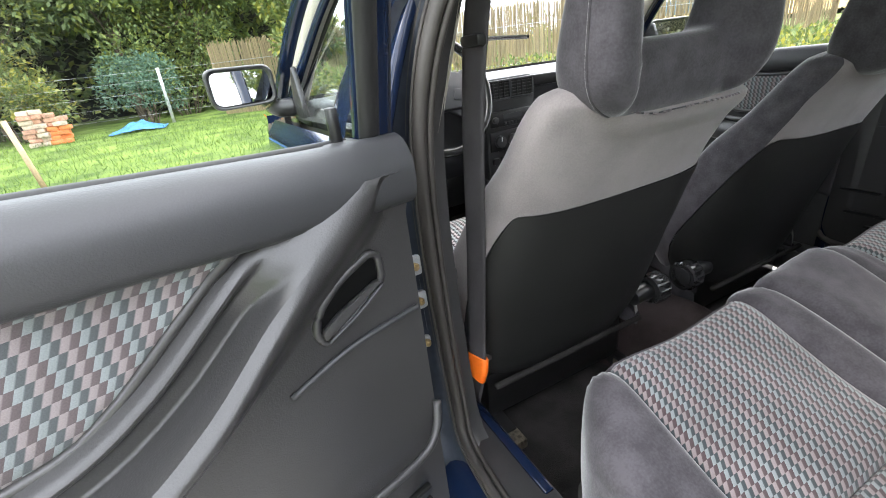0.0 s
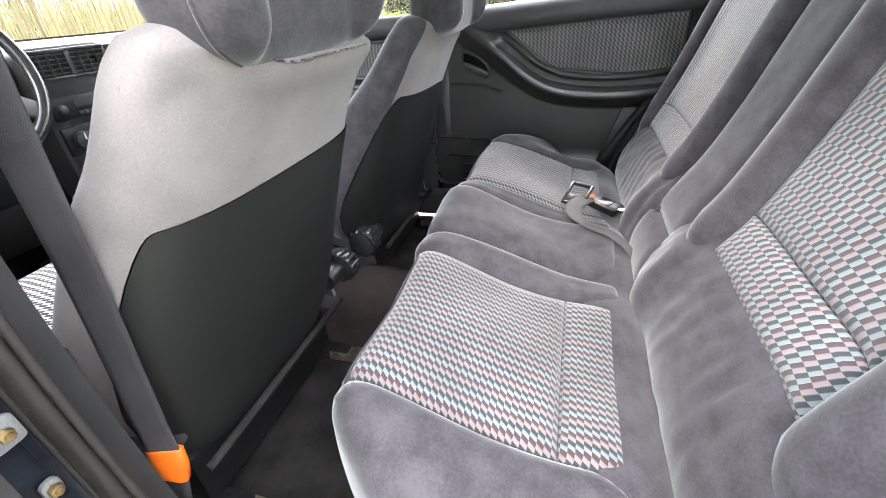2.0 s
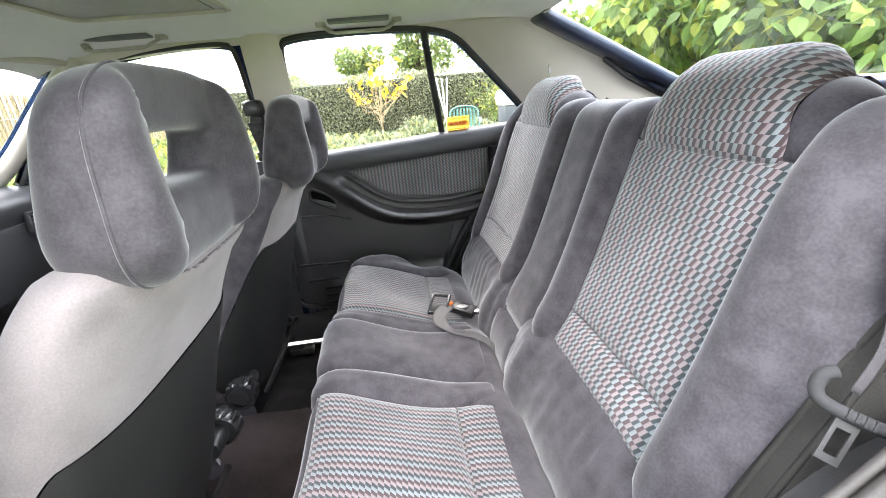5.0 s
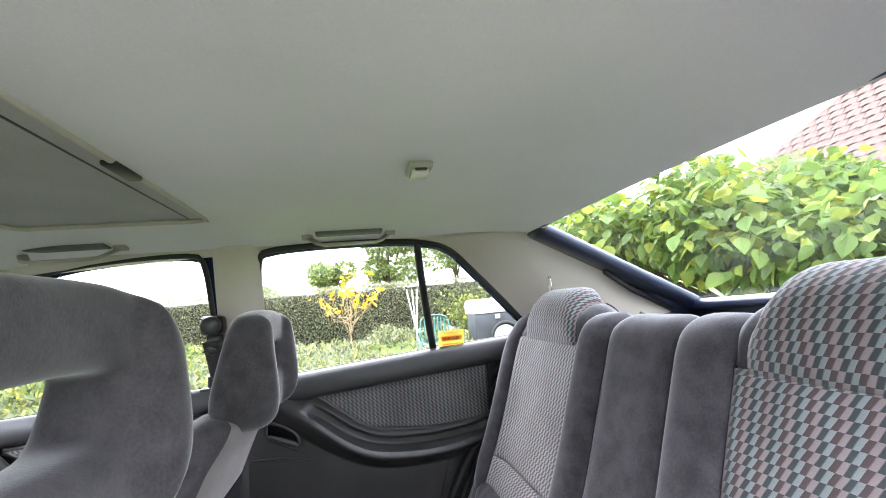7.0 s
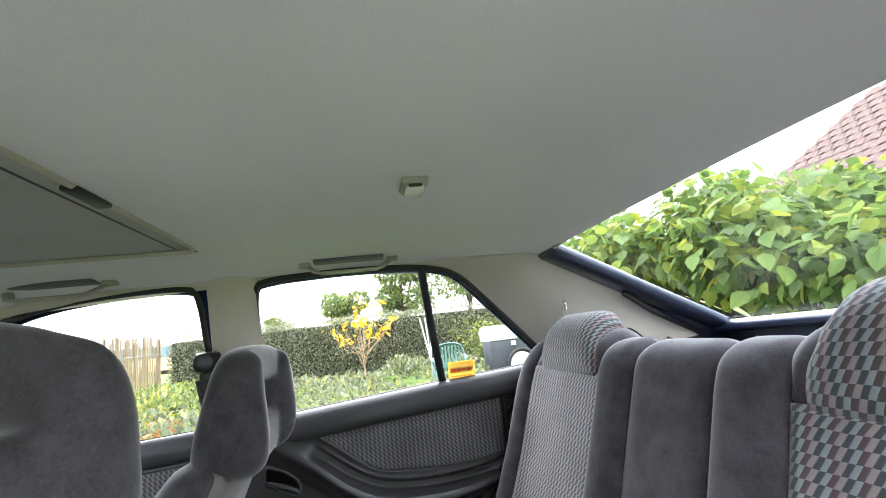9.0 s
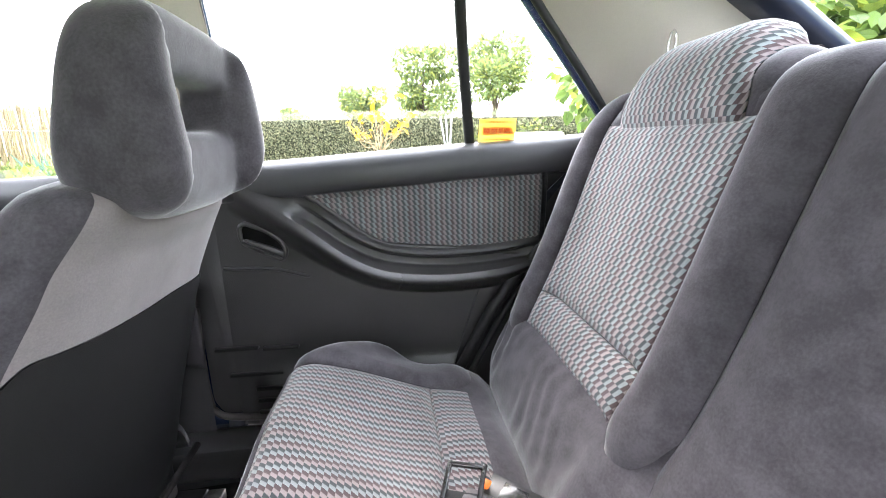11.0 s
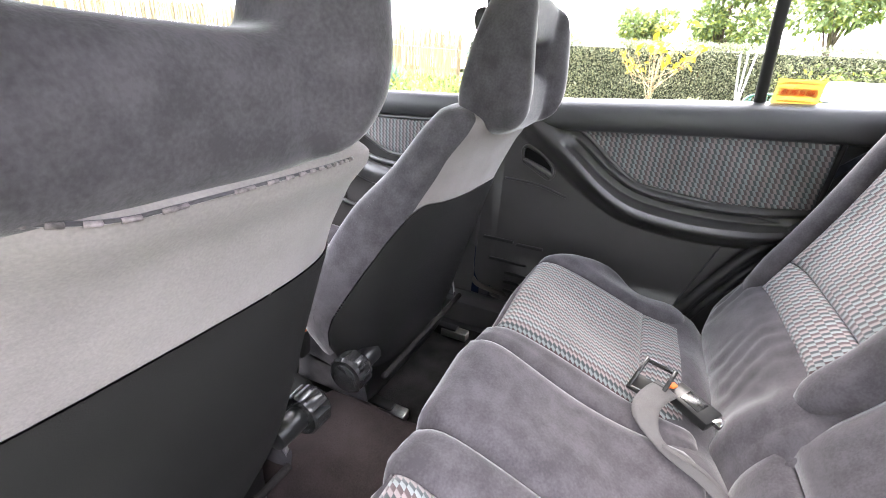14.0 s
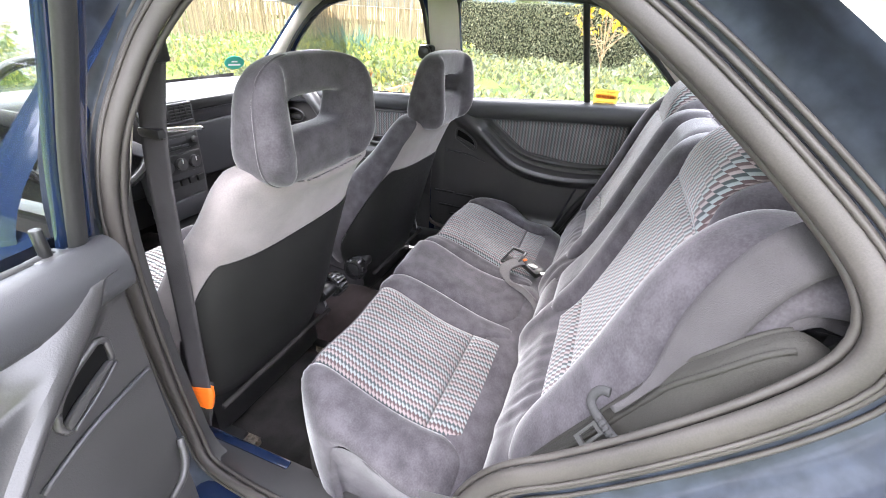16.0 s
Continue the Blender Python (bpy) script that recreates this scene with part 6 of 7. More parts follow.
# warning sticker on the quarter window
sticker = thing("window_sticker", "yellow and orange warning sticker on the quarter window", "sticker")
SM = lambda v: Vector((0.704 - 0.30 * (v.z - 0.99) - 0.0035, v.y + 0.013, v.z + 0.006))
part("film", plate([(-0.062, 0.9995), (0.020, 0.9995), (0.020, 1.048), (-0.062, 1.048)], 0.0008, "yz", 0, tf=SM), YELLOW, sticker)
SM2 = lambda v: Vector((0.706 - 0.30 * (v.z - 0.99) - 0.0046, v.y + 0.013, v.z + 0.006))
part("orange_band", plate([(-0.056, 1.015), (0.014, 1.015), (0.014, 1.032), (-0.056, 1.032)], 0.0008, "yz", 0, tf=SM2), ORANGE_INK, sticker)
SM3 = lambda v: Vector((0.706 - 0.30 * (v.z - 0.99) - 0.0055, v.y + 0.013, v.z + 0.006))
part("print_bar", joined(*[plate([(a, 1.0175), (b, 1.0175), (b, 1.0275), (a, 1.0275)], 0.0006, "yz", 0, tf=SM3) for a, b in ((-0.050, -0.036), (-0.033, -0.024), (-0.021, -0.008), (-0.005, 0.008))]), RED_INK, sticker)
for z in (1.0025, 1.0385):
    part("thin_bar", plate([(-0.052, z), (0.010, z), (0.010, z + 0.004), (-0.052, z + 0.004)], 0.0006, "yz", 0, tf=SM3), RED_INK, sticker)


# ---- roof fittings ----
def grab_handle(s, y0, y1):
    h = thing("grab_handle", "beige folding grab handle above the door", "grab handle", "roof handles")
    xa, za = s * (0.462 if s > 0 else 0.497), (1.340 if s > 0 else 1.345)
    bar = [(xa + s * 0.022, y0, za + 0.004), (xa - s * 0.016, y0 + 0.030, za - 0.020), (xa - s * 0.021, y0 + 0.042, za - 0.024), (xa - s * 0.021, y1 - 0.042, za - 0.024), (xa - s * 0.016, y1 - 0.030, za - 0.020), (xa + s * 0.022, y1, za + 0.004)]
    part("grip", sweep(bar, 0.010, curved=False, sides=10, flat=0.4, up=(0, 0, 1)), GREY_BEIGE, h)
    for y in (y0, y1):
        part("mount", box(xa + s * 0.018 - 0.012, xa + s * 0.018 + 0.012, y - 0.014, y + 0.014, za - 0.002, za + 0.012, 0.004), GREY_BEIGE, h)
    zr = liner_z(xa, y0)
    # Shallow box in darker grey carries the shade inside the handle's hollow.
    part("recess", box(xa + s * 0.004 - 0.020, xa + s * 0.004 + 0.020, y0 + 0.022, y1 - 0.022, zr - 0.007, zr + 0.004, 0.003), RECESS_SHADE, h)


for s, y0, y1 in ((1, 0.180, 0.395), (1, 0.825, 1.03), (-1, 0.186, 0.390)):
    grab_handle(s, y0, y1)

dome = thing("dome_lamp", "small switched-off roof lamp in the headliner", "ceiling lamp")
dm = lambda v: Vector((v.x * 0.72 - 0.02, v.y * 0.8 + 0.172, v.z * 0.9 + 1.3625))
part("frame", box(-0.036, 0.036, -0.024, 0.024, -0.010, 0.003, 0.004, tf=dm), GREY_BEIGE, dome)
part("lens", box(-0.024, 0.030, -0.018, 0.018, -0.017, -0.009, 0.004, tf=dm), LENS, dome, "clear ribbed lens")
part("switch", box(-0.033, -0.026, -0.012, 0.012, -0.014, -0.008, 0.002, tf=dm), PLASTIC_GREY, dome)


# ---- belts ----
def strap(points, w, up, n=40, t=0.0016):
    return sweep(points, w / 2, n=n, sides=8, flat=t / w * 2, up=up)


belt = thing("front_seat_belt", "dark seat belt hanging at the centre pillar, orange tag", "seat belt", "seat belts")
part("webbing", strap([(-0.566, 0.598, 1.205), (-0.578, 0.622, 1.09), (-0.581, 0.645, 0.95), (-0.580, 0.668, 0.75), (-0.594, 0.668, 0.58), (-0.604, 0.662, 0.50), (-0.606, 0.69, 0.40)], 0.047, (1, 0.25, 0)), WEBBING, belt)
part("orange_sleeve", strap([(-0.599, 0.662, 0.522), (-0.603, 0.660, 0.50), (-0.606, 0.668, 0.472)], 0.050, (1, 0.25, 0), t=0.008), ORANGE, belt, "bright orange plastic sleeve")
part("anchor", joined(box(-0.588, -0.560, 0.570, 0.626, 1.180, 1.215, 0.006), cylinder((-0.584, 0.598, 1.220), (1, 0, 0), 0.016, 0.03, 16, 0.003)), PLASTIC_DEEP, belt, "black belt guide")
grip = part("tongue_grip", box(-0.588, -0.568, 0.604, 0.652, 1.066, 1.082, 0.005), PLASTIC_DEEP, belt, "black tongue grip")
part("tongue", sweep([(-0.574, 0.628, 1.075), (-0.548, 0.622, 1.074), (-0.505, 0.606, 1.071)], 0.009, flat=0.3), CHROME, grip, "metal belt tongue")
part("lower_bolt", cylinder((-0.612, 0.70, 0.385), (1, 0, 0), 0.014, 0.02, 6, 0.002), STEEL, belt)

belt2 = thing("front_seat_belt", "dark seat belt and anchor at the far centre pillar", "seat belt", "seat belts")
part("webbing", strap([(0.556, 0.655, 1.10), (0.585, 0.64, 0.95), (0.61, 0.655, 0.75), (0.63, 0.665, 0.55)], 0.047, (-1, 0.2, 0)), WEBBING, belt2)
part("anchor", joined(box(0.560, 0.60, 0.625, 0.685, 1.115, 1.165, 0.012), cylinder((0.565, 0.655, 1.14), (1, 0, 0), 0.024, 0.04, 16, 0.004)), PLASTIC_DEEP, belt2, "black belt guide")
part("height_slide", box(0.575, 0.61, 0.635, 0.675, 1.05, 1.12, 0.008), PLASTIC_DEEP, belt2)
part("stop_button", cylinder((0.575, 0.655, 1.078), (1, 0, 0), 0.014, 0.035, 12, 0.003), PLASTIC_DEEP, belt2)

lap = thing("lap_belt", "dark lap belt with black buckle lying on the bench", "seat belt", "seat belts")
FU, FV = Vector((0.056, -0.023, 0.028)).normalized(), Vector((-0.006, -0.037, -0.006)).normalized()
FN = FU.cross(-FV).normalized()
BF = Matrix(((FU.x, FV.x, FN.x, 0.196), (FU.y, FV.y, FN.y, 0.158), (FU.z, FV.z, FN.z, 0.568), (0, 0, 0, 1)))
bf = lambda v: BF @ v
part("buckle_frame", joined(box(-0.036, -0.029, -0.024, 0.024, -0.004, 0.005, 0.0025, tf=bf), box(0.029, 0.036, -0.024, 0.024, -0.004, 0.005, 0.0025, tf=bf), box(-0.036, 0.036, -0.027, -0.020, -0.004, 0.006, 0.0025, tf=bf), box(-0.036, 0.036, 0.020, 0.027, -0.004, 0.006, 0.0025, tf=bf)), KNOB, lap, "glossy black buckle frame")
part("buckle_bar", box(-0.030, -0.002, -0.022, 0.022, -0.003, 0.002, 0.001, tf=bf), PLASTIC_DEEP, lap)
BK = Matrix.Translation((0.192, 0.090, 0.545)) @ Euler((radians(6), radians(-8), radians(-39))).to_matrix().to_4x4()
bk = lambda v: BK @ v
body_ = part("buckle_body", box(-0.021, 0.021, -0.038, 0.040, -0.010, 0.010, 0.005, tf=bk), PLASTIC_DEEP, lap, "black buckle body")
part("body_recess", box(-0.013, 0.013, -0.016, 0.018, 0.0085, 0.0112, 0.001, tf=bk), KNOB, body_)
part("red_button", box(-0.010, 0.004, 0.034, 0.044, 0.004, 0.012, 0.002, tf=bk), ORANGE, body_, "small orange-red release")
part("bright_end", box(-0.006, 0.013, -0.050, -0.036, 0.000, 0.009, 0.002, tf=bk), CHROME, body_, "bright metal end")
part("webbing", sweep([(0.196, 0.132, 0.560), (0.158, 0.152, 0.567), (0.118, 0.166, 0.569), (0.088, 0.160, 0.564), (0.062, 0.142, 0.5575), (0.044, 0.115, 0.555), (0.030, 0.085, 0.550), (0.016, 0.052, 0.530), (0.008, 0.030, 0.495)], 0.0205, n=60, sides=8, flat=0.08, up=(-0.45, 0.1, 0.8), taper=lambda t: 1 - 0.62 * ease(t, 0.30, 0.5)), WEB_PALE, lap, "pale worn webbing")
part("fold", sweep([(0.056, 0.140, 0.562), (0.050, 0.115, 0.559), (0.042, 0.085, 0.554), (0.028, 0.050, 0.535)], 0.007, n=24, sides=8, flat=0.2, up=(0.4, 0.1, 1)), WEB_PALE, lap, "pale folded webbing edge")
part("stub", sweep([(0.176, 0.060, 0.545), (0.164, 0.035, 0.528), (0.152, 0.012, 0.495)], 0.008, n=16, sides=8, flat=0.4, up=(0, 0.2, 1)), WEBBING, lap)

rbelt = thing("rear_seat_belt", "dark rear seat belt with metal tongue beside the bench", "seat belt", "seat belts")
part("webbing", sweep([(-0.652, -0.120, 0.866), (-0.648, -0.140, 0.896), (-0.641, -0.162, 0.940), (-0.636, -0.182, 0.992), (-0.634, -0.200, 1.044), (-0.632, -0.222, 1.082), (-0.622, -0.252, 1.100), (-0.608, -0.30, 1.118)], 0.027, n=60, sides=8, flat=0.06, up=(-0.82, 0.30, 0.48), taper=lambda t: 0.16 + 0.84 * ease(t, 0.10, 0.46)), BELT_GREY, rbelt, "grey belt webbing")
part("folded_webbing", sweep([(-0.640, -0.165, 0.920), (-0.634, -0.195, 0.985), (-0.629, -0.225, 1.030), (-0.624, -0.255, 1.048), (-0.620, -0.285, 1.043), (-0.612, -0.325, 1.03)], 0.030, n=40, sides=8, flat=0.06, up=(-0.70, 0.30, 0.65), taper=lambda t: 0.4 + 0.6 * ease(t, 0.0, 0.5)), WEBBING, rbelt)
TZ = Vector((-0.75, 0.5, 0.40)).normalized()
TY = -(Vector((-0.014, 0.029, -0.036)) - TZ * TZ.dot(Vector((-0.014, 0.029, -0.036)))).normalized()
TX = TY.cross(TZ)
TO = Vector((-0.650, -0.124, 0.852)) + TZ * 0.008
TG = Matrix(((TX.x, TY.x, TZ.x, TO.x), (TX.y, TY.y, TZ.y, TO.y), (TX.z, TY.z, TZ.z, TO.z), (0, 0, 0, 1)))
tg = lambda v: TG @ v
grip2 = part("tongue_grip", sweep([(-0.022, 0.020, 0), (-0.030, 0.013, 0.002), (-0.030, 0.000, 0.003), (-0.020, -0.008, 0.004), (0.016, -0.008, 0.004), (0.028, -0.002, 0.003), (0.031, 0.010, 0.002), (0.025, 0.017, 0)], 0.006, n=50, sides=10, flat=0.75, tf=tg), MATT, rbelt, "dark plastic tongue grip")
for k in range(4):
    part("grip_rib", box(-0.006 + 0.006 * k, -0.003 + 0.006 * k, -0.012, -0.003, 0.004, 0.0095, 0.0008, tf=tg), MATT, grip2)
part("tongue", joined(box(-0.0085, -0.005, -0.046, -0.022, -0.001, 0.002, 0.0, tf=tg), box(0.005, 0.0085, -0.046, -0.022, -0.001, 0.002, 0.0, tf=tg), box(-0.0085, 0.0085, -0.053, -0.046, -0.001, 0.002, 0.0, tf=tg), box(-0.0085, 0.0085, -0.022, -0.008, -0.001, 0.002, 0.0, tf=tg)), TIN, rbelt, "slotted metal tongue")
part("guide", box(-0.665, -0.60, -0.36, -0.30, 1.09, 1.14, 0.012), PLASTIC_DEEP, rbelt)
# moulded cover beside the backrest, at the doorway
hump = thing("side_cover", "charcoal moulded side cover between backrest and doorway", "trim", kind="structure")
HUMP = [(0, 0.07, 0.49, 0.38), (0.2, 0.0, 0.62, 0.50), (0.35, -0.06, 0.735, 0.60), (0.52, -0.137, 0.872, 0.74), (0.60, -0.168, 0.942, 0.79), (0.68, -0.204, 0.992, 0.82), (0.78, -0.239, 1.022, 0.86), (0.86, -0.262, 1.018, 0.89), (0.94, -0.287, 1.0, 0.92), (1.0, -0.315, 0.965, 0.94)]
ROLL = [(0, -0.595, -0.05), (0.22, -0.616, -0.006), (0.34, -0.625, 0.0), (0.46, -0.638, -0.003), (0.56, -0.646, -0.014)]


HUMP_LINE = smooth_line([(y, top, low) for _, y, top, low in HUMP], 81)


def hump_at(u, v):
    y, top, low = HUMP_LINE[int(round(u * 80))]
    lean = 0.026 * ease(-y, 0.13, 0.20)
    if v <= 0.56:
        x, dz = lerp_table(ROLL, v)
        return Vector((x - lean, y, top + dz))
    k = (v - 0.56) / 0.44
    return Vector((-0.646 - lean * (1 - 0.5 * k) - 0.006 * math.sin(math.pi * k) - 0.012 * k, y, top - 0.014 - k * (top - 0.014 - low)))


part("cover", grid(hump_at, spread(0, 1, 81), spread(0, 1, 30)), COVER, hump)
for v in (0.30, 0.52):
    part("cover_ridge", sweep([hump_at(u, v) for u in spread(0.15, 0.86, 58)], 0.0035, curved=False, sides=8), COVER, hump)
part("cover_foot", grid(lambda u, v: Vector((-0.652 + 0.03 * v, -0.05 - 0.28 * u, 0.62 + 0.40 * u - 0.06 + 0.10 * v)), spread(0, 1, 10), spread(0, 1, 4)), PLASTIC, hump)
for cx_, nm in ((-0.105, "buckle"), (0.10, "buckle")):
    bkl = thing("belt_buckle", "black belt buckle with orange push button beside front seat", "seat belt buckle", "belt buckles")
    part("stalk", sweep([(cx_, 0.88, 0.36), (cx_ * 0.95, 0.86, 0.46)], 0.012, curved=False), PLASTIC_DEEP, bkl)
    part("housing", box(cx_ * 0.95 - 0.017, cx_ * 0.95 + 0.017, 0.83, 0.885, 0.425, 0.485, 0.008), PLASTIC_DEEP, bkl)
    part("push_button", box(cx_ * 0.95 - 0.013, cx_ * 0.95 + 0.013, 0.835, 0.88, 0.483, 0.490, 0.003), ORANGE, bkl, "orange push button")

hook = thing("hanger_hook", "bent wire hook behind the rear headrest", "hook")
part("wire", sweep([(0.507, -0.282, 1.135), (0.505, -0.284, 1.172), (0.512, -0.286, 1.190), (0.524, -0.288, 1.192), (0.531, -0.288, 1.176), (0.533, -0.287, 1.140)], 0.0017, n=30, sides=6), CHROME, hook)
part("clip", box(0.495, 0.535, -0.302, -0.266, 1.112, 1.142, 0.008), PLASTIC_DEEP, hook)

# ---- outdoors ----
rng = random.Random(7)


def ground_z(x, y):
    return 0.03 * math.sin(x * 0.4 + 1) * math.sin(y * 0.3) * min(1, (abs(x) + abs(y)) / 6)


axis = sorted(set([round(-14 + 0.5 * i, 2) for i in range(57)] + [s * k for s in (-1, 1) for k in (16, 20, 28, 40, 70, 140, 300, 700, 1500)]))
ground = part("ground", grid(lambda u, v: Vector((u, v, ground_z(u, v) if abs(u) < 14 and abs(v) < 14 else 0.0)), axis, axis), GRASS)
tagged(ground, "green lawn ground with worn patches", "ground", kind="structure")
drive = part("pavement", grid(lambda u, v: Vector((u, v, 0.034 + ground_z(u, v) * 0.3)), spread(-2.0, 1.6, 24), spread(-6, 2.9, 40)), CONCRETE)
tagged(drive, "pale gritty concrete drive under the car", "pavement", kind="structure")


def leaf_shape(kind):
    if kind == "heart":
        pts = [(0, -0.08, 0.0), (0.30, 0.10, 0.03), (0.40, 0.36, 0.02), (0.24, 0.70, -0.03), (0.0, 1.0, -0.14), (-0.24, 0.70, -0.03), (-0.40, 0.36, 0.02), (-0.30, 0.10, 0.03), (0, 0.35, -0.05)]
        return pts, [(0, 1, 8), (1, 2, 8), (2, 3, 8), (3, 4, 8), (4, 5, 8), (5, 6, 8), (6, 7, 8), (7, 0, 8)]
    if kind == "blade":
        return [(-0.05, 0, 0), (0.05, 0, 0), (0.03, 0.6, 0.05), (0, 1.0, 0.2)], [(0, 1, 2), (0, 2, 3)]
    return [(0, 0, 0), (0.26, 0.5, 0.06), (0, 1.0, -0.05), (-0.26, 0.5, 0.06)], [(0, 1, 2), (0, 2, 3)]


def leaves(spots, size, kind="oval", hang=0.0, vary=0.4):
    """One mesh of many small leaves at the given (place, outward) spots."""
    pts, fcs = leaf_shape(kind)
    verts, faces = [], []
    for p, n in spots:
        s = size * rng.uniform(1 - vary, 1 + vary)
        d = Vector((n[0] + rng.gauss(0, 0.6), n[1] + rng.gauss(0, 0.6), n[2] + rng.gauss(0, 0.5) - hang)).normalized()
        q = d.to_track_quat("Y", "Z").to_matrix() @ Matrix.Rotation(rng.uniform(-0.9, 0.9), 3, "Y")
        b = len(verts)
        for c in pts:
            verts.append(Vector(p) + q @ (Vector(c) * s))
        faces += [tuple(b + k for k in f) for f in fcs]
    return mesh_of(verts, faces, False)


def blob_spots(blobs, n, shell=0.35):
    """Spots near the skins of several uneven balls (centre, radii)."""
    out = []
    weights = [b[1][0] * b[1][1] + b[1][2] for b in blobs]
    for _ in range(n):
        c, r = rng.choices(blobs, weights)[0]
        d = Vector((rng.gauss(0, 1), rng.gauss(0, 1), rng.gauss(0, 1))).normalized()
        k = 1 - shell * rng.random() ** 1.5
        k *= 0.86 + 0.28 * noise.noise(Vector(c) + d * 1.7)
        out.append(((c[0] + d.x * r[0] * k, c[1] + d.y * r[1] * k, c[2] + d.z * r[2] * k), d))
    return out


def stems(lines, r0, sides=6):
    return joined(*[sweep(l, r0 * k, n=8, sides=sides, taper=lambda t: 1 - 0.75 * t) for l, k in lines])


def tree(name, x, y, h, crown, leaf_n, leaf_size, mat, label, trunk=0.12, lean=0.0, kind="oval", bark=None, cat="tree"):
    """Trunk with limbs and a crown of leaf clumps."""
    t = thing(name, label, cat)
    limbs = [([(x, y, -0.05), (x + lean * 0.3, y, h * 0.3), (x + lean, y, h * 0.75)], 1.0)]
    blobs = []
    for i in range(crown):
        a = i * 2.4 + rng.random()
        rad = h * 0.24 * rng.uniform(0.35, 1.0)
        c = (x + lean + math.cos(a) * rad, y + math.sin(a) * rad, h * rng.uniform(0.42, 0.88))
        k = h * rng.uniform(0.12, 0.2)
        blobs.append((c, (k, k, k * 0.85)))
        limbs.append(([(x + lean * 0.6, y, h * rng.uniform(0.25, 0.5)), ((x + c[0]) / 2, (y + c[1]) / 2, c[2] * 0.85), c], 0.35))
    part("trunk", stems(limbs, trunk), bark or BARK, t)
    part("crown", leaves(blob_spots(blobs, leaf_n), leaf_size, kind), mat, t)
    return t


def bush(name, x, y, w, d, h, n, size, mat, label, kind="oval", z0=0.0):
    t = thing(name, label, "shrub")
    blobs, limbs = [], []
    for i in range(9):
        c = (x + rng.uniform(-0.5, 0.5) * w * 0.7, y + rng.uniform(-0.5, 0.5) * d * 0.7, z0 + h * rng.uniform(0.3, 0.75))
        blobs.append((c, (w * 0.24, d * 0.24, h * 0.27)))
        limbs.append(([(x + (c[0] - x) * 0.2, y + (c[1] - y) * 0.2, z0 - 0.03), ((x + c[0]) / 2, (y + c[1]) / 2, c[2] * 0.6), c], 1.0))
    part("stems", stems(limbs, 0.02), BARK, t)
    part("foliage", leaves(blob_spots(blobs, n, 0.5), size, kind), mat, t)
    return t


# clipped hedge on the right of the garden
hedge = thing("hedge", "tall clipped dark green hedge beyond the vegetable beds", "hedge")
HX, HY0, HY1, HT = 13.2, -9.0, 6.0, 1.9
# Solid dark box paints the shade between the leaves.
part("dark_core", box(HX + 0.25, HX + 0.95, HY0, HY1, -0.05, HT - 0.15, 0.1), HEDGE_CORE, hedge)
spots = []
for _ in range(54000):
    y, z = rng.uniform(HY0, HY1), rng.uniform(0.0, HT)
    x = HX + 0.22 * rng.random() ** 1.4 + 0.10 * noise.noise(Vector((0, y * 1.3, z * 1.6)))
    spots.append(((x, y, z), (-0.6, 0, 0.5)))
for _ in range(5000):
    spots.append(((HX + rng.uniform(0.05, 1.0), rng.uniform(HY0, HY1), HT + rng.gauss(-0.03, 0.04)), (0, 0, 1)))
for _ in range(1200):
    spots.append(((HX + rng.uniform(0.05, 1.0), HY1 + rng.gauss(0.0, 0.06), rng.uniform(0, HT)), (0, 1, 0.4)))
part("foliage", leaves(spots, 0.06), HEDGE_LEAF, hedge)

# reed screen fence from the hedge's end round the front of the garden
fence = thing("reed_fence", "pale dry reed screen fence on timber posts", "fence")
A, B = Vector((13.3, 6.2, 0)), Vector((-0.5, 15.5, 0))
length = (B - A).length
verts, faces = [], []
for i in range(1500):
    t = i / 1500 + rng.uniform(-0.0004, 0.0004)
    p = A.lerp(B, t)
    h = 1.95 + rng.gauss(0, 0.05) + 0.05 * noise.noise(Vector((t * 30, 0, 0)))
    w = 0.011 * rng.uniform(0.6, 1.3)
    lean = rng.gauss(0, 0.03)
    dirv = (B - A).normalized()
    off = Vector((-dirv.y, dirv.x, 0)) * rng.uniform(-0.02, 0.02)
    b = len(verts)
    verts += [p + off - dirv * w, p + off + dirv * w, p + off + dirv * (w + lean) + Vector((0, 0, h)), p + off + dirv * (lean - w) + Vector((0, 0, h)), p + off + Vector((dirv.y, -dirv.x, 0)) * w, p + off + dirv * lean + Vector((dirv.y, -dirv.x, 0)) * w + Vector((0, 0, h))]
    faces += [(b, b + 4, b + 5, b + 3), (b + 4, b + 1, b + 2, b + 5)]
reeds = part("reeds", mesh_of(verts, faces, False), REED, fence)
tagged(reeds, kind="stuff")
for i in range(9):
    p = A.lerp(B, i / 8)
    part("post", box(p.x - 0.03, p.x + 0.03, p.y + 0.03, p.y + 0.09, -0.2, 1.88, 0.005), WOOD_PALE, fence)
for z in (0.5, 1.45):
    part("wire", sweep([A + Vector((-0.02, -0.03, z)), B + Vector((-0.02, -0.03, z))], 0.006, curved=False, sides=5), GALV, fence)

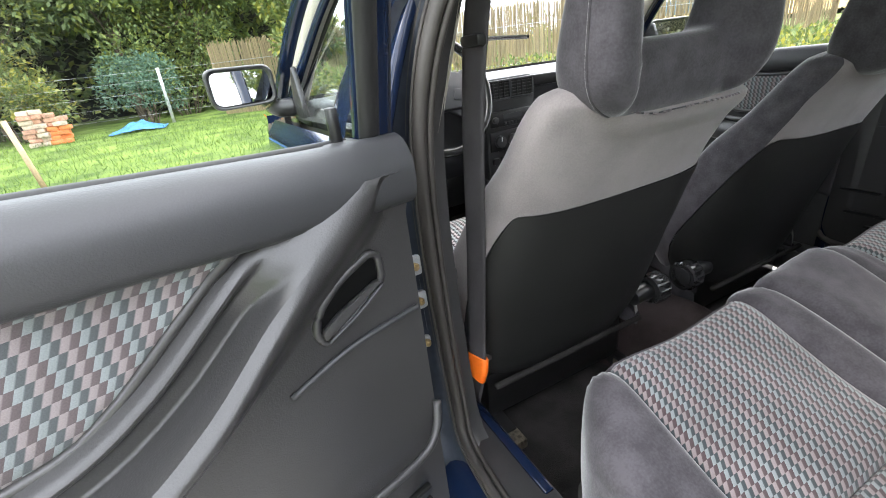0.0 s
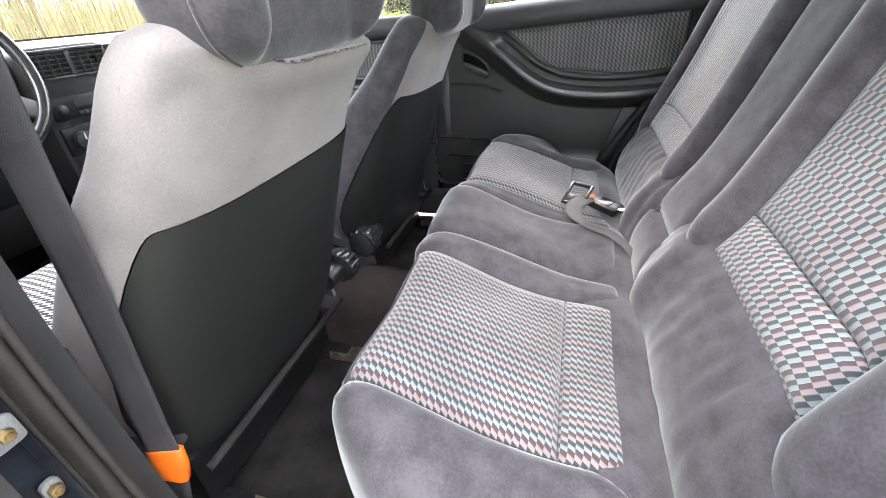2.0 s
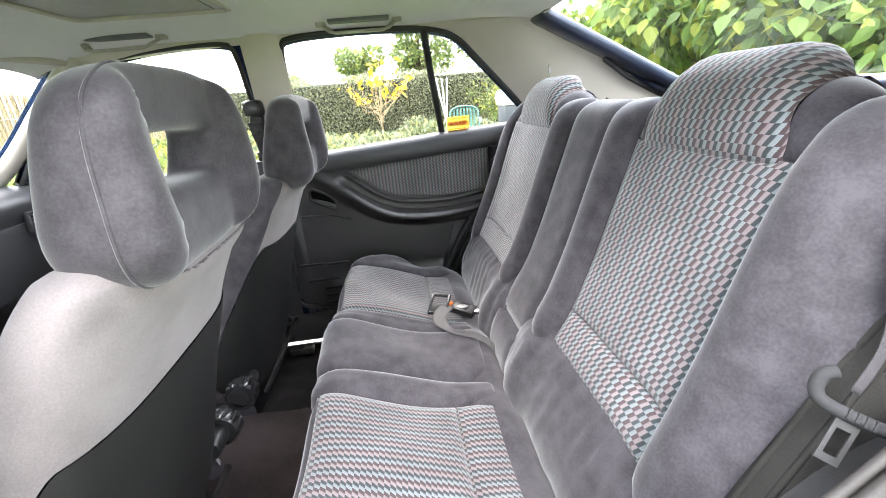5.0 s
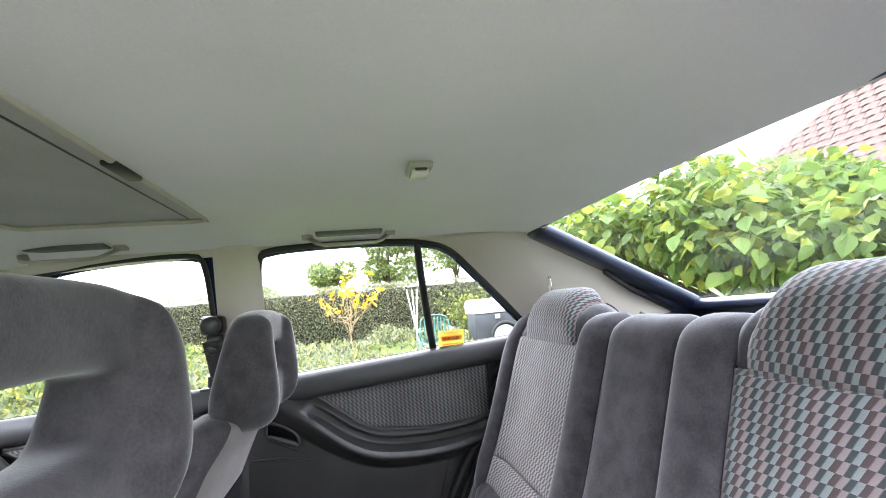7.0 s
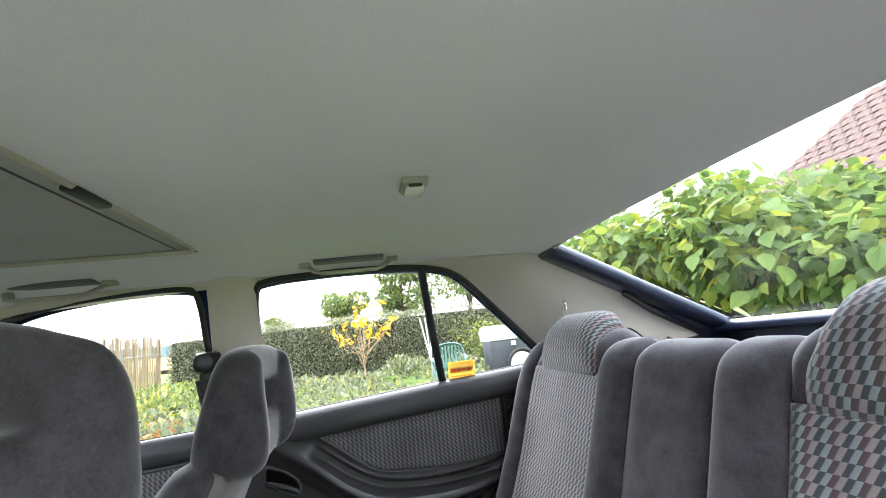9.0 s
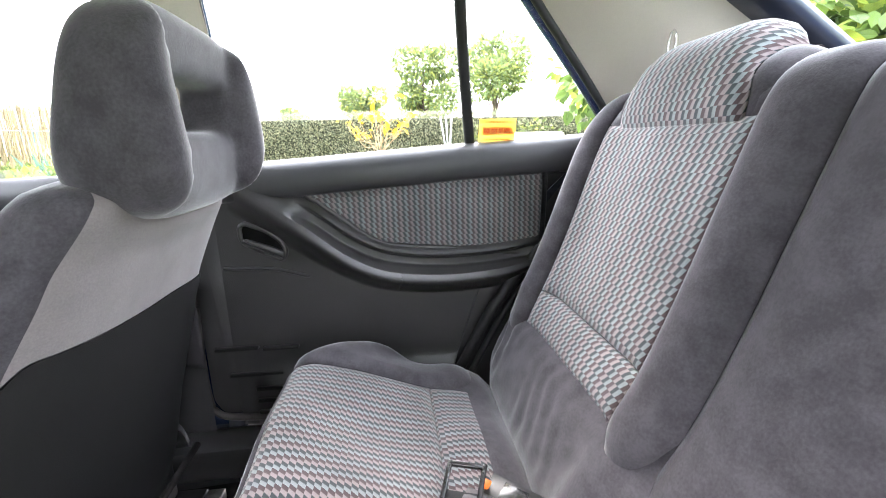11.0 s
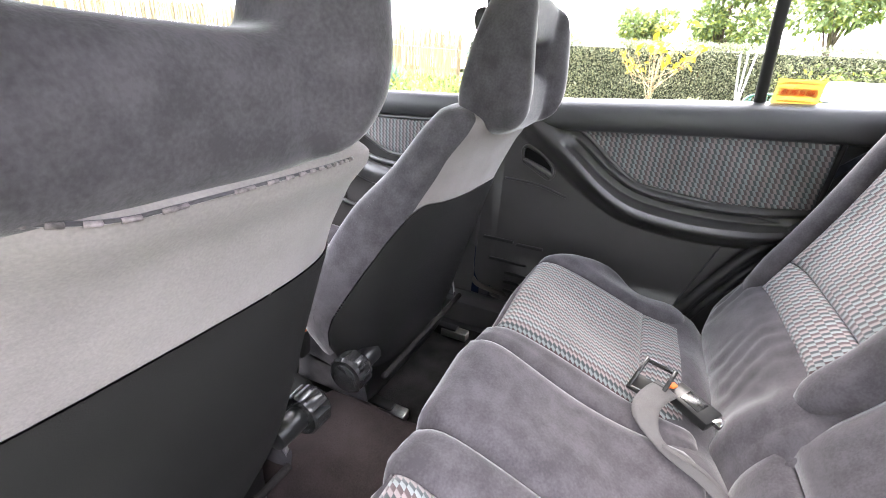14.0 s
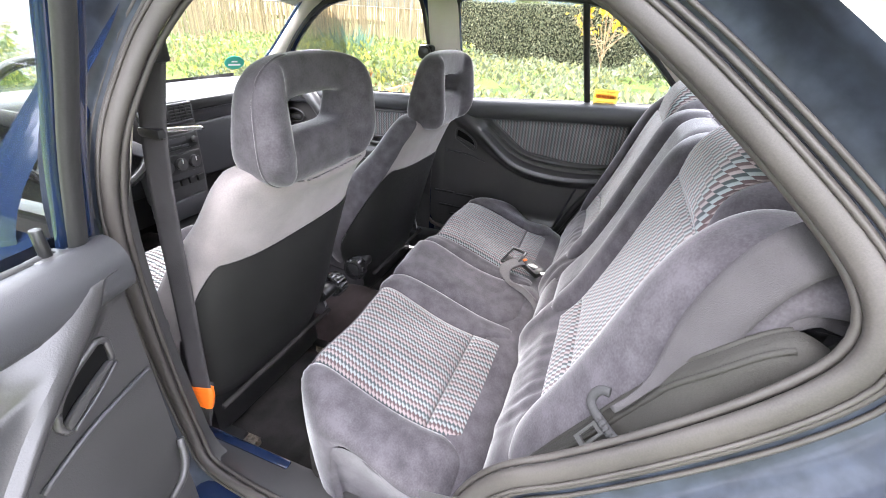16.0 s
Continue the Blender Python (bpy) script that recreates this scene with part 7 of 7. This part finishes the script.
# vegetable beds between car and hedge
veg_spots = []
for _ in range(26000):
    x, y = rng.uniform(4.2, 12.8), rng.uniform(-5.5, 7.0)
    if noise.noise(Vector((x * 0.5, y * 0.5, 3))) < -0.25:
        continue
    h = 0.10 + 0.42 * max(0, 0.5 + noise.noise(Vector((x * 0.8, y * 0.8, 0))))
    veg_spots.append(((x, y, h * rng.uniform(0.3, 1.0)), (0, 0, 0.8)))
veg = part("vegetable_patch", leaves(veg_spots, 0.095, vary=0.7), VEG_LEAF)
tagged(veg, "dense bright green vegetable and weed leaves in garden beds", "plants", kind="stuff")
veg2 = part("tall_herbs", leaves([((rng.uniform(4.5, 9.5), rng.uniform(3.2, 8.5), rng.uniform(0.1, 0.75)), (0, 0, 1)) for _ in range(9000)] + [((rng.uniform(1.6, 3.6), rng.uniform(7.8, 10.2), 0.08 + 0.7 * rng.random() ** 1.4), (0, 0, 1)) for _ in range(5000)], 0.085, vary=0.6), SHRUB_LEAF)
tagged(veg2, "tall yellow-green herbs and flowers near the fence", "plants", kind="stuff")

# spiky blue-green plants in pots
for x, y in ((7.0, 4.95), (7.7, 5.7)):
    ag = thing("spiky_plant", "blue-green spiky leaved plant beside terracotta pots", "plant", "spiky plants")
    part("leaf_fan", leaves([((x + rng.gauss(0, 0.05), y + rng.gauss(0, 0.05), 0.25), (rng.gauss(0, 0.8), rng.gauss(0, 0.8), 1.1)) for _ in range(60)], 0.75, "blade", 0, 0.25), BLUE_LEAF, ag)
for x, y, w, h in ((6.45, 4.35, 0.34, 0.34), (7.2, 3.7, 0.26, 0.26), (7.6, 3.55, 0.22, 0.22), (6.2, 5.4, 0.30, 0.30)):
    pot = thing("plant_pot", "weathered terracotta plant pot on the ground", "plant pot", "plant pots")
    part("pot_body", cylinder((x, y, h / 2 + 0.01), (0, 0, 1), w * 0.36, h, 20, 0.008, w * 0.5), TERRACOTTA, pot)
    part("pot_rim", cylinder((x, y, h), (0, 0, 1), w * 0.53, h * 0.18, 20, 0.01), TERRACOTTA, pot)
    part("pot_plant", leaves([((x + rng.gauss(0, 0.08), y + rng.gauss(0, 0.08), h + rng.uniform(0.05, 0.3)), (0, 0, 1)) for _ in range(70)], 0.12), SHRUB_LEAF, pot)
trough = thing("timber_trough", "low reddish timber planting trough in the garden", "planter")
part("trough_side", box(4.0, 5.6, 3.0, 3.05, 0.0, 0.33, 0.008), TERRACOTTA, trough)
part("trough_end", box(4.0, 4.05, 3.05, 3.7, 0.0, 0.33, 0.008), TERRACOTTA, trough)

# small yellow-leaved tree
sap = thing("yellow_sapling", "slender young tree with sparse yellow autumn leaves", "tree")
limbs = [([(8.3, 0.38, -0.03), (8.32, 0.40, 0.6), (8.28, 0.36, 1.15)], 1.0)]
tips = []
for i in range(15):
    a = i * 2.4
    r = rng.uniform(0.15, 0.85)
    tip = (8.3 + 0.5 * math.cos(a) * r, 0.38 + 0.95 * math.sin(a) * r, rng.uniform(1.15, 2.15))
    limbs.append(([(8.3, 0.38, rng.uniform(0.55, 1.1)), (8.3 + (tip[0] - 8.3) * 0.5, 0.38 + (tip[1] - 0.38) * 0.6, tip[2] * 0.78), tip], 0.42))
    for _ in range(8):
        k = rng.uniform(0.4, 1.05)
        tips.append(((8.3 + (tip[0] - 8.3) * k + rng.gauss(0, 0.05), 0.38 + (tip[1] - 0.38) * k + rng.gauss(0, 0.06), 0.9 + (tip[2] - 0.9) * k), (0, 0, -0.2)))
part("trunk", stems(limbs, 0.026), TWIG, sap)
part("crown", leaves(tips, 0.15), YELLOW_LEAF, sap)
for k in range(3):
    yb = -0.85 - 0.07 * k
    cane = part("bean_cane", sweep([(8.0, yb, 0), (8.05 + 0.05 * k, yb - 0.12 + 0.17 * k, 1.45)], 0.014, curved=False, sides=6), GALV)
    tagged(cane, "pale leaning garden cane", "cane", "canes")

# trees behind the hedge
tree("garden_tree", 17.5, -1.2, 4.6, 9, 7000, 0.17, TREE_LEAF, "dense dark green tree behind the hedge")
tree("garden_tree", 19.5, 1.2, 3.9, 7, 4500, 0.17, TREE_LEAF, "dense green tree behind the hedge")
tree("garden_tree", 22.0, 4.8, 2.9, 6, 2500, 0.16, TREE_LEAF, "small round green tree beyond the hedge", 0.08)
tree("garden_tree", 16.2, -3.8, 5.0, 8, 6000, 0.17, TREE_LEAF, "dense green tree behind the garden chair")
bush("dry_shrub", 11.6, -3.2, 1.6, 3.2, 1.7, 1500, 0.11, SHRUB_LEAF, "straggly yellow-green shrub before the hedge")
bush("garden_shrub", 9.6, 12.3, 3.0, 3.0, 1.9, 3200, 0.12, SHRUB_LEAF, "leafy green shrub before the reed fence")
bush("garden_shrub", 2.7, 9.5, 1.9, 1.5, 1.5, 1500, 0.13, SHRUB_LEAF, "low yellow-green shrub by the lawn")
stake = thing("fence_stake", "dark green metal stake standing before the reed fence", "fence post")
part("tube", sweep([(4.3, 9.9, -0.1), (4.28, 9.92, 1.75)], 0.03, curved=False, sides=12), CHAIR_GREEN, stake)
for z in (0.5, 1.1, 1.6):
    part("wire_hook", sweep([(4.24, 9.9, z), (4.36, 9.9, z)], 0.008, curved=False, sides=6), GALV, stake, "galvanised wire hook")
bush("garden_shrub", 1.9, 10.6, 1.3, 1.2, 1.35, 1100, 0.09, TREE_LEAF, "grey-green shrub before the reed fence")
bush("garden_shrub", 6.6, 12.6, 2.6, 2.6, 1.8, 2600, 0.12, SHRUB_LEAF, "yellow-green shrub before the reed fence")

# distance: fields and hills
field = part("backdrop_field", grid(lambda u, v: Vector((60 + 120 * v, u, 0.5 + 3.2 * v)), spread(-200, 220, 10), spread(0, 1, 4)), FIELD)
tagged(field, "dry golden field beyond the garden", "field", kind="structure")
hills = part("backdrop", grid(lambda u, v: (lambda a: Vector((900 * math.cos(a), 900 * math.sin(a), -5 + v * (34 + 10 * math.sin(a * 5) + 6 * math.sin(a * 13)))))(radians(u)), spread(-60, 120, 90), spread(0, 1, 3)), HILL)
tagged(hills, "far blue-green wooded hills", "hills", kind="structure")


# green garden chair
def garden_chair(x, y, turn):
    ch = thing("garden_chair", "green moulded plastic garden armchair on the grass", "chair")
    M = Matrix.Translation((x, y, 0)) @ Matrix.Rotation(radians(turn), 4, "Z")
    t = lambda v: M @ v
    part("seat", grid(lambda u, v: Vector((u, v, 0.42 - 0.02 * (1 - (u / 0.25) ** 2))), spread(-0.25, 0.25, 8), spread(-0.24, 0.24, 8), None, t, 0.012), CHAIR_GREEN, ch)
    frame = [(-0.26, -0.20, 0.42), (-0.27, -0.27, 0.70), (-0.22, -0.32, 0.86), (0, -0.34, 0.91), (0.22, -0.32, 0.86), (0.27, -0.27, 0.70), (0.26, -0.20, 0.42)]
    part("back_frame", sweep(frame, 0.028, n=40, flat=0.6, tf=t), CHAIR_GREEN, ch)
    for k in range(7):
        u = -0.19 + k * 0.063
        part("back_slat", sweep([(u * 0.9, -0.24, 0.42), (u, -0.30, 0.66), (u * 1.0, -0.335, 0.88)], 0.017, n=8, flat=0.4, up=(0, 1, 0), tf=t), CHAIR_GREEN, ch)
    for s in (-1, 1):
        part("armrest", sweep([(s * 0.27, -0.26, 0.68), (s * 0.30, 0.0, 0.665), (s * 0.28, 0.22, 0.64), (s * 0.265, 0.25, 0.5)], 0.03, n=18, flat=0.4, tf=t), CHAIR_GREEN, ch)
        part("leg", sweep([(s * 0.26, 0.24, 0.55), (s * 0.28, 0.27, 0.03)], 0.026, curved=False, tf=t), CHAIR_GREEN, ch)
        part("leg", sweep([(s * 0.25, -0.22, 0.42), (s * 0.27, -0.30, 0.03)], 0.026, curved=False, tf=t), CHAIR_GREEN, ch)


garden_chair(7.2, -1.12, 80)

# wheeled cool box with a white lid
cool = thing("garden_box", "large white-lidded anthracite garden box with round wheel", "storage box")
part("body", box(6.55, 7.1, -2.55, -1.72, 0.30, 0.88, 0.03), BOX_DARK, cool)
part("band", box(6.53, 7.12, -2.57, -1.70, 0.88, 0.98, 0.02), BOX_WHITE, cool)
lid_bm = bmesh.new()
bmesh.ops.create_cube(lid_bm, size=1)
for v in lid_bm.verts:
    k = 0.90 if v.co.z > 0 else 1.0
    v.co = Vector((6.825 + v.co.x * 0.62 * k, -2.135 + v.co.y * 0.92 * k, 1.055 + v.co.z * 0.15))
bmesh.ops.bevel(lid_bm, geom=lid_bm.edges[:], offset=0.02, segments=2, affect="EDGES")
part("lid", bm_mesh(lid_bm, None, True), BOX_WHITE, cool, "white moulded lid")
part("badge", box(6.515, 6.53, -2.16, -2.08, 0.78, 0.85, 0.004), BOX_WHITE, cool)
wh = part("wheel", sweep([(6.50, -2.22 + 0.24 * math.cos(a), 0.46 + 0.24 * math.sin(a)) for a in spread(0, 2 * math.pi, 33)[:-1]], 0.035, closed=True, curved=False, up=(1, 0, 0)), RUBBER_BLACK, cool, "black rubber wheel")
part("wheel_disc", cylinder((6.50, -2.22, 0.46), (1, 0, 0), 0.21, 0.02, 28, 0.004), GALV, wh)

# large-leaved tree behind the car, seen through the rear window
cat = thing("large_leaved_tree", "low spreading tree with large heart-shaped yellow-green leaves", "tree")
blobs = []
for i in range(20):
    a = rng.uniform(0, 6.28)
    blobs.append(((2.9 + 1.9 * math.cos(a) * rng.random() ** 0.5, -3.6 + 1.5 * math.sin(a) * rng.random() ** 0.5, 0.0), (0.62, 0.62, 0.5)))
blobs = [((c[0], c[1], rng.uniform(1.15, 1.65) + 0.42 * math.exp(-((c[0] - 3.2) / 1.1) ** 2)), r) for c, r in blobs]
blobs += [((1.6, -3.1, 1.2), (0.7, 0.6, 0.5)), ((2.6, -2.7, 1.62), (0.7, 0.6, 0.5)), ((3.6, -2.4, 1.70), (0.7, 0.6, 0.5)), ((0.6, -3.6, 1.3), (0.7, 0.6, 0.5)), ((4.6, -2.2, 1.62), (0.7, 0.6, 0.55)), ((4.4, -3.0, 1.95), (0.7, 0.6, 0.5))]
part("trunk", stems([([(2.9, -3.7, 0), (2.9, -3.7, 0.6), (2.9, -3.7, 1.2)], 1.6)] + [([(2.9, -3.7, 0.6), ((2.9 + c[0]) / 2, (-3.7 + c[1]) / 2, c[2] * 0.8), c], 0.6) for c, _ in blobs], 0.05), BARK, cat)
cs = blob_spots(blobs, 11500, 0.6)
part("crown", leaves(cs[300:], 0.112, "heart", 0.95, 0.4), BIG_LEAF, cat)
lp, lf = leaf_shape("heart")
leaf_mesh = mesh_of([Vector(p) * 0.122 for p in lp], lf, False)
leaf_mesh.materials.append(BIG_LEAF)
for (p, n) in cs[:300]:
    o = new("leaf", leaf_mesh)
    o.parent = cat
    d = Vector((n[0] + rng.gauss(0, 0.5), n[1] + rng.gauss(0, 0.5), n[2] - 1.0)).normalized()
    o.matrix_local = Matrix.Translation(p) @ d.to_track_quat("Y", "Z").to_matrix().to_4x4() @ Matrix.Rotation(rng.uniform(-0.8, 0.8), 4, "Y") @ Matrix.Scale(rng.uniform(0.8, 1.25), 4)

# house with red tiled roof behind
house = thing("house", "house with red tiled roof and grey chimney behind the tree", "house")
part("wall", box(5.5, 16.5, -24.0, -17.0, 0, 4.3, 0.02), PLASTER, house)
EL, ER, RL, RR = Vector((17.0, -16.6, 4.1)), Vector((5.0, -16.6, 4.1)), Vector((12.0, -20.5, 8.6)), Vector((8.0, -20.5, 8.6))
BL, BR = Vector((17.0, -24.4, 4.1)), Vector((5.0, -24.4, 4.1))
roof = part("roof", mesh_of([EL, ER, RL, RR, BL, BR], [(0, 2, 3, 1), (0, 4, 2), (1, 3, 5), (4, 5, 3, 2), (0, 1, 5, 4)], False), ROOF_TILE, house, "red tiled hipped roof")
part("chimney", box(12.5, 13.3, -20.9, -20.1, 7.0, 8.6, 0.02), PLASTER, roof, "grey rendered chimney")
n_rows = 14
tile_mesh = mesh_of([(-0.26, 0.0, -0.22), (0, 0.03, -0.21), (0.26, 0.0, -0.22), (-0.26, -0.02, 0.22), (0, 0.012, 0.225), (0.26, -0.02, 0.22)], [(0, 1, 4, 3), (1, 2, 5, 4)], False)
tile_mesh.transform(Matrix.Rotation(math.atan2(3.9, 4.3), 4, "X"))
tile_mesh.materials.append(ROOF_TILE)
for r in range(n_rows):
    t = (r + 0.5) / n_rows
    a_, b_ = EL.lerp(RL, t), ER.lerp(RR, t)
    cols = int((a_ - b_).length / 0.52)
    for c in range(cols):
        p = a_.lerp(b_, (c + 0.5) / cols)
        if p.x < 9.0:
            continue
        o = new("tile", tile_mesh)
        o.parent = roof
        o.location = p + Vector((0, 0.05, 0.05))
tree("garden_tree", 1.0, -14.5, 5.2, 9, 5000, 0.19, TREE_LEAF, "grey-green tree beside the house")
tree("garden_tree", 11.5, -13.5, 6.0, 8, 4200, 0.18, TREE_LEAF, "light green tree behind the large-leaved tree")

# left of the car: lawn, brick stack, shrubs and trees
pile = thing("brick_stack", "loose stack of old bricks and pale stones on the lawn", "bricks")
for i in range(32):
    row, col = divmod(i, 4)
    if row > 5 and col > 8 - row:
        continue
    w = 0.24
    m = box(-w / 2 * rng.uniform(0.8, 1.15), w / 2, -0.08, 0.08, -0.05, 0.05, 0.012)
    m.transform(Matrix.Translation((-4.86 + col * 0.21 + rng.gauss(0, 0.02), 14.0 + 0.05 * (row % 2) + rng.gauss(0, 0.04), 0.06 + row * 0.105)) @ Matrix.Rotation(rng.gauss(0, 0.12), 4, "Z") @ Matrix.Rotation(rng.gauss(0, 0.03), 4, "Y"))
    orange = col >= 2 and row < 4
    part("brick", m, BRICK_ORANGE if orange else (BRICK_PALE if rng.random() < 0.6 else BRICK), pile)
tarp_ = part("tarpaulin", grid(lambda u, v: Vector((u, v, 0.02 + 0.22 * math.exp(-((u + 2.75) / 0.4) ** 2 - ((v - 14.4) / 0.5) ** 2) * (1 + 0.5 * noise.noise(Vector((u * 6, v * 6, 0)))))), spread(-3.4, -2.1, 22), spread(13.8, 15.0, 18), None, None, -0.01), TARP)
tagged(tarp_, "crumpled blue tarpaulin lying at the lawn's edge", "tarpaulin")
stick = part("timber_stake", sweep([(-2.98, 6.9, 0.0), (-3.08, 7.0, 0.88)], 0.03, curved=False, sides=8), WOOD_PALE)
tagged(stick, "weathered timber stake leaning on the lawn", "stake")
bush("garden_shrub", -5.8, 16.4, 3.0, 2.4, 2.3, 3600, 0.13, SHRUB_LEAF, "large yellow-green shrub behind the bricks")
bush("garden_shrub", -2.6, 16.3, 2.4, 2.2, 2.1, 3200, 0.10, BLUE_LEAF, "blue-green conifer-like shrub on the lawn")
bush("garden_shrub", -8.4, 14.2, 2.6, 2.6, 2.2, 2800, 0.13, SHRUB_LEAF, "yellowing shrub at the lawn's edge")
bush("garden_shrub", -6.8, 18.0, 5.0, 2.0, 3.6, 5200, 0.15, SHRUB_LEAF, "tall yellow-green shrub before the trees")
bush("garden_shrub", -1.6, 18.0, 4.4, 1.8, 3.4, 4800, 0.14, TREE_LEAF, "tall grey-green shrub before the trees")
bush("flower_bush", 0.6, 8.2, 0.9, 0.9, 1.15, 900, 0.10, SHRUB_LEAF, "orange and green flowering bush by the lawn")
part("flowers", leaves([((0.3 + rng.gauss(0, 0.2), 7.9 + rng.gauss(0, 0.2), rng.uniform(0.3, 0.75)), (0, 0, 1)) for _ in range(120)], 0.08), leafy("orange_blossom", (0.6, 0.22, 0.05), 0.3), bpy.data.objects["flower_bush"])
tree("garden_tree", 1.9, 13.4, 3.4, 7, 3000, 0.15, SHRUB_LEAF, "young light green tree by the wire fence", 0.05)
# Last four, added out of view, dim the sky on the open door.
for x, y, h in ((-6.5, 19.5, 7.0), (-3.2, 20.0, 8.0), (-0.6, 19.8, 7.5), (-11.5, 15.5, 7.0), (2.4, 19.0, 7.5), (-12.5, 10.0, 6.5), (-6.0, -15.0, 7.0), (-3.0, -18.0, 7.5), (-8.0, -5.5, 6.5), (-9.5, -0.5, 6.5), (-6.0, -10.0, 7.0), (-11.0, 4.5, 6.5)):
    tree("garden_tree", x, y, h, 11, 6500, 0.20, TREE_LEAF, "tall leafy tree behind the lawn", 0.16)
for x in (-2.0, 0.4, 2.8):
    post = part("fence_post", sweep([(x, 15.6, -0.1), (x + 0.05, 15.6, 1.5)], 0.045, curved=False, sides=8), GALV)
    tagged(post, "grey post of the garden wire fence", "post", "fence posts")
pole = part("garden_pole", sweep([(1.25, 9.9, 0), (1.22, 9.9, 2.9)], 0.03, curved=False, sides=8), GALV)
tagged(pole, "pale upright garden pole", "pole")
mesh_wires = joined(*[sweep([(-8, 15.6, z), (4, 15.6, z)], 0.004, curved=False, sides=4) for z in (0.3, 0.6, 0.9, 1.2, 1.45)])
wf = part("wire_fence", mesh_wires, GALV)
tagged(wf, "thin galvanised wires of the garden fence", "fence")
blades = []
for _ in range(20000):
    x, y = rng.uniform(-8, 3), rng.uniform(2.2, 15.0)
    if -1.0 < x < 1.0 and y < 3.2:
        continue
    blades.append(((x, y, ground_z(x, y)), (rng.gauss(0, 0.25), rng.gauss(0, 0.25), 1)))
gr = part("grass", leaves(blades, 0.085, "blade"), BLADE)
tagged(gr, "short green lawn grass with clover", "grass", kind="stuff")

# dense edge of the wood behind the lawn
wood = []
for _ in range(17000):
    x = rng.uniform(-22, 4.5)
    z = 8.5 * rng.random() ** 0.8
    y = 21.0 + 1.2 * noise.noise(Vector((x * 0.5, z * 0.5, 1))) + rng.uniform(0, 1.2) - 0.35 * max(0, -x - 6)
    wood.append(((x, y, z), (0.1, -0.7, 0.3)))
we = part("wood_edge", leaves(wood, 0.34), TREE_LEAF)
tagged(we, "dense green edge of the wood behind the lawn", "woods", kind="stuff")
# Dark sheet behind the leaves, painted as the wood's inner shade.
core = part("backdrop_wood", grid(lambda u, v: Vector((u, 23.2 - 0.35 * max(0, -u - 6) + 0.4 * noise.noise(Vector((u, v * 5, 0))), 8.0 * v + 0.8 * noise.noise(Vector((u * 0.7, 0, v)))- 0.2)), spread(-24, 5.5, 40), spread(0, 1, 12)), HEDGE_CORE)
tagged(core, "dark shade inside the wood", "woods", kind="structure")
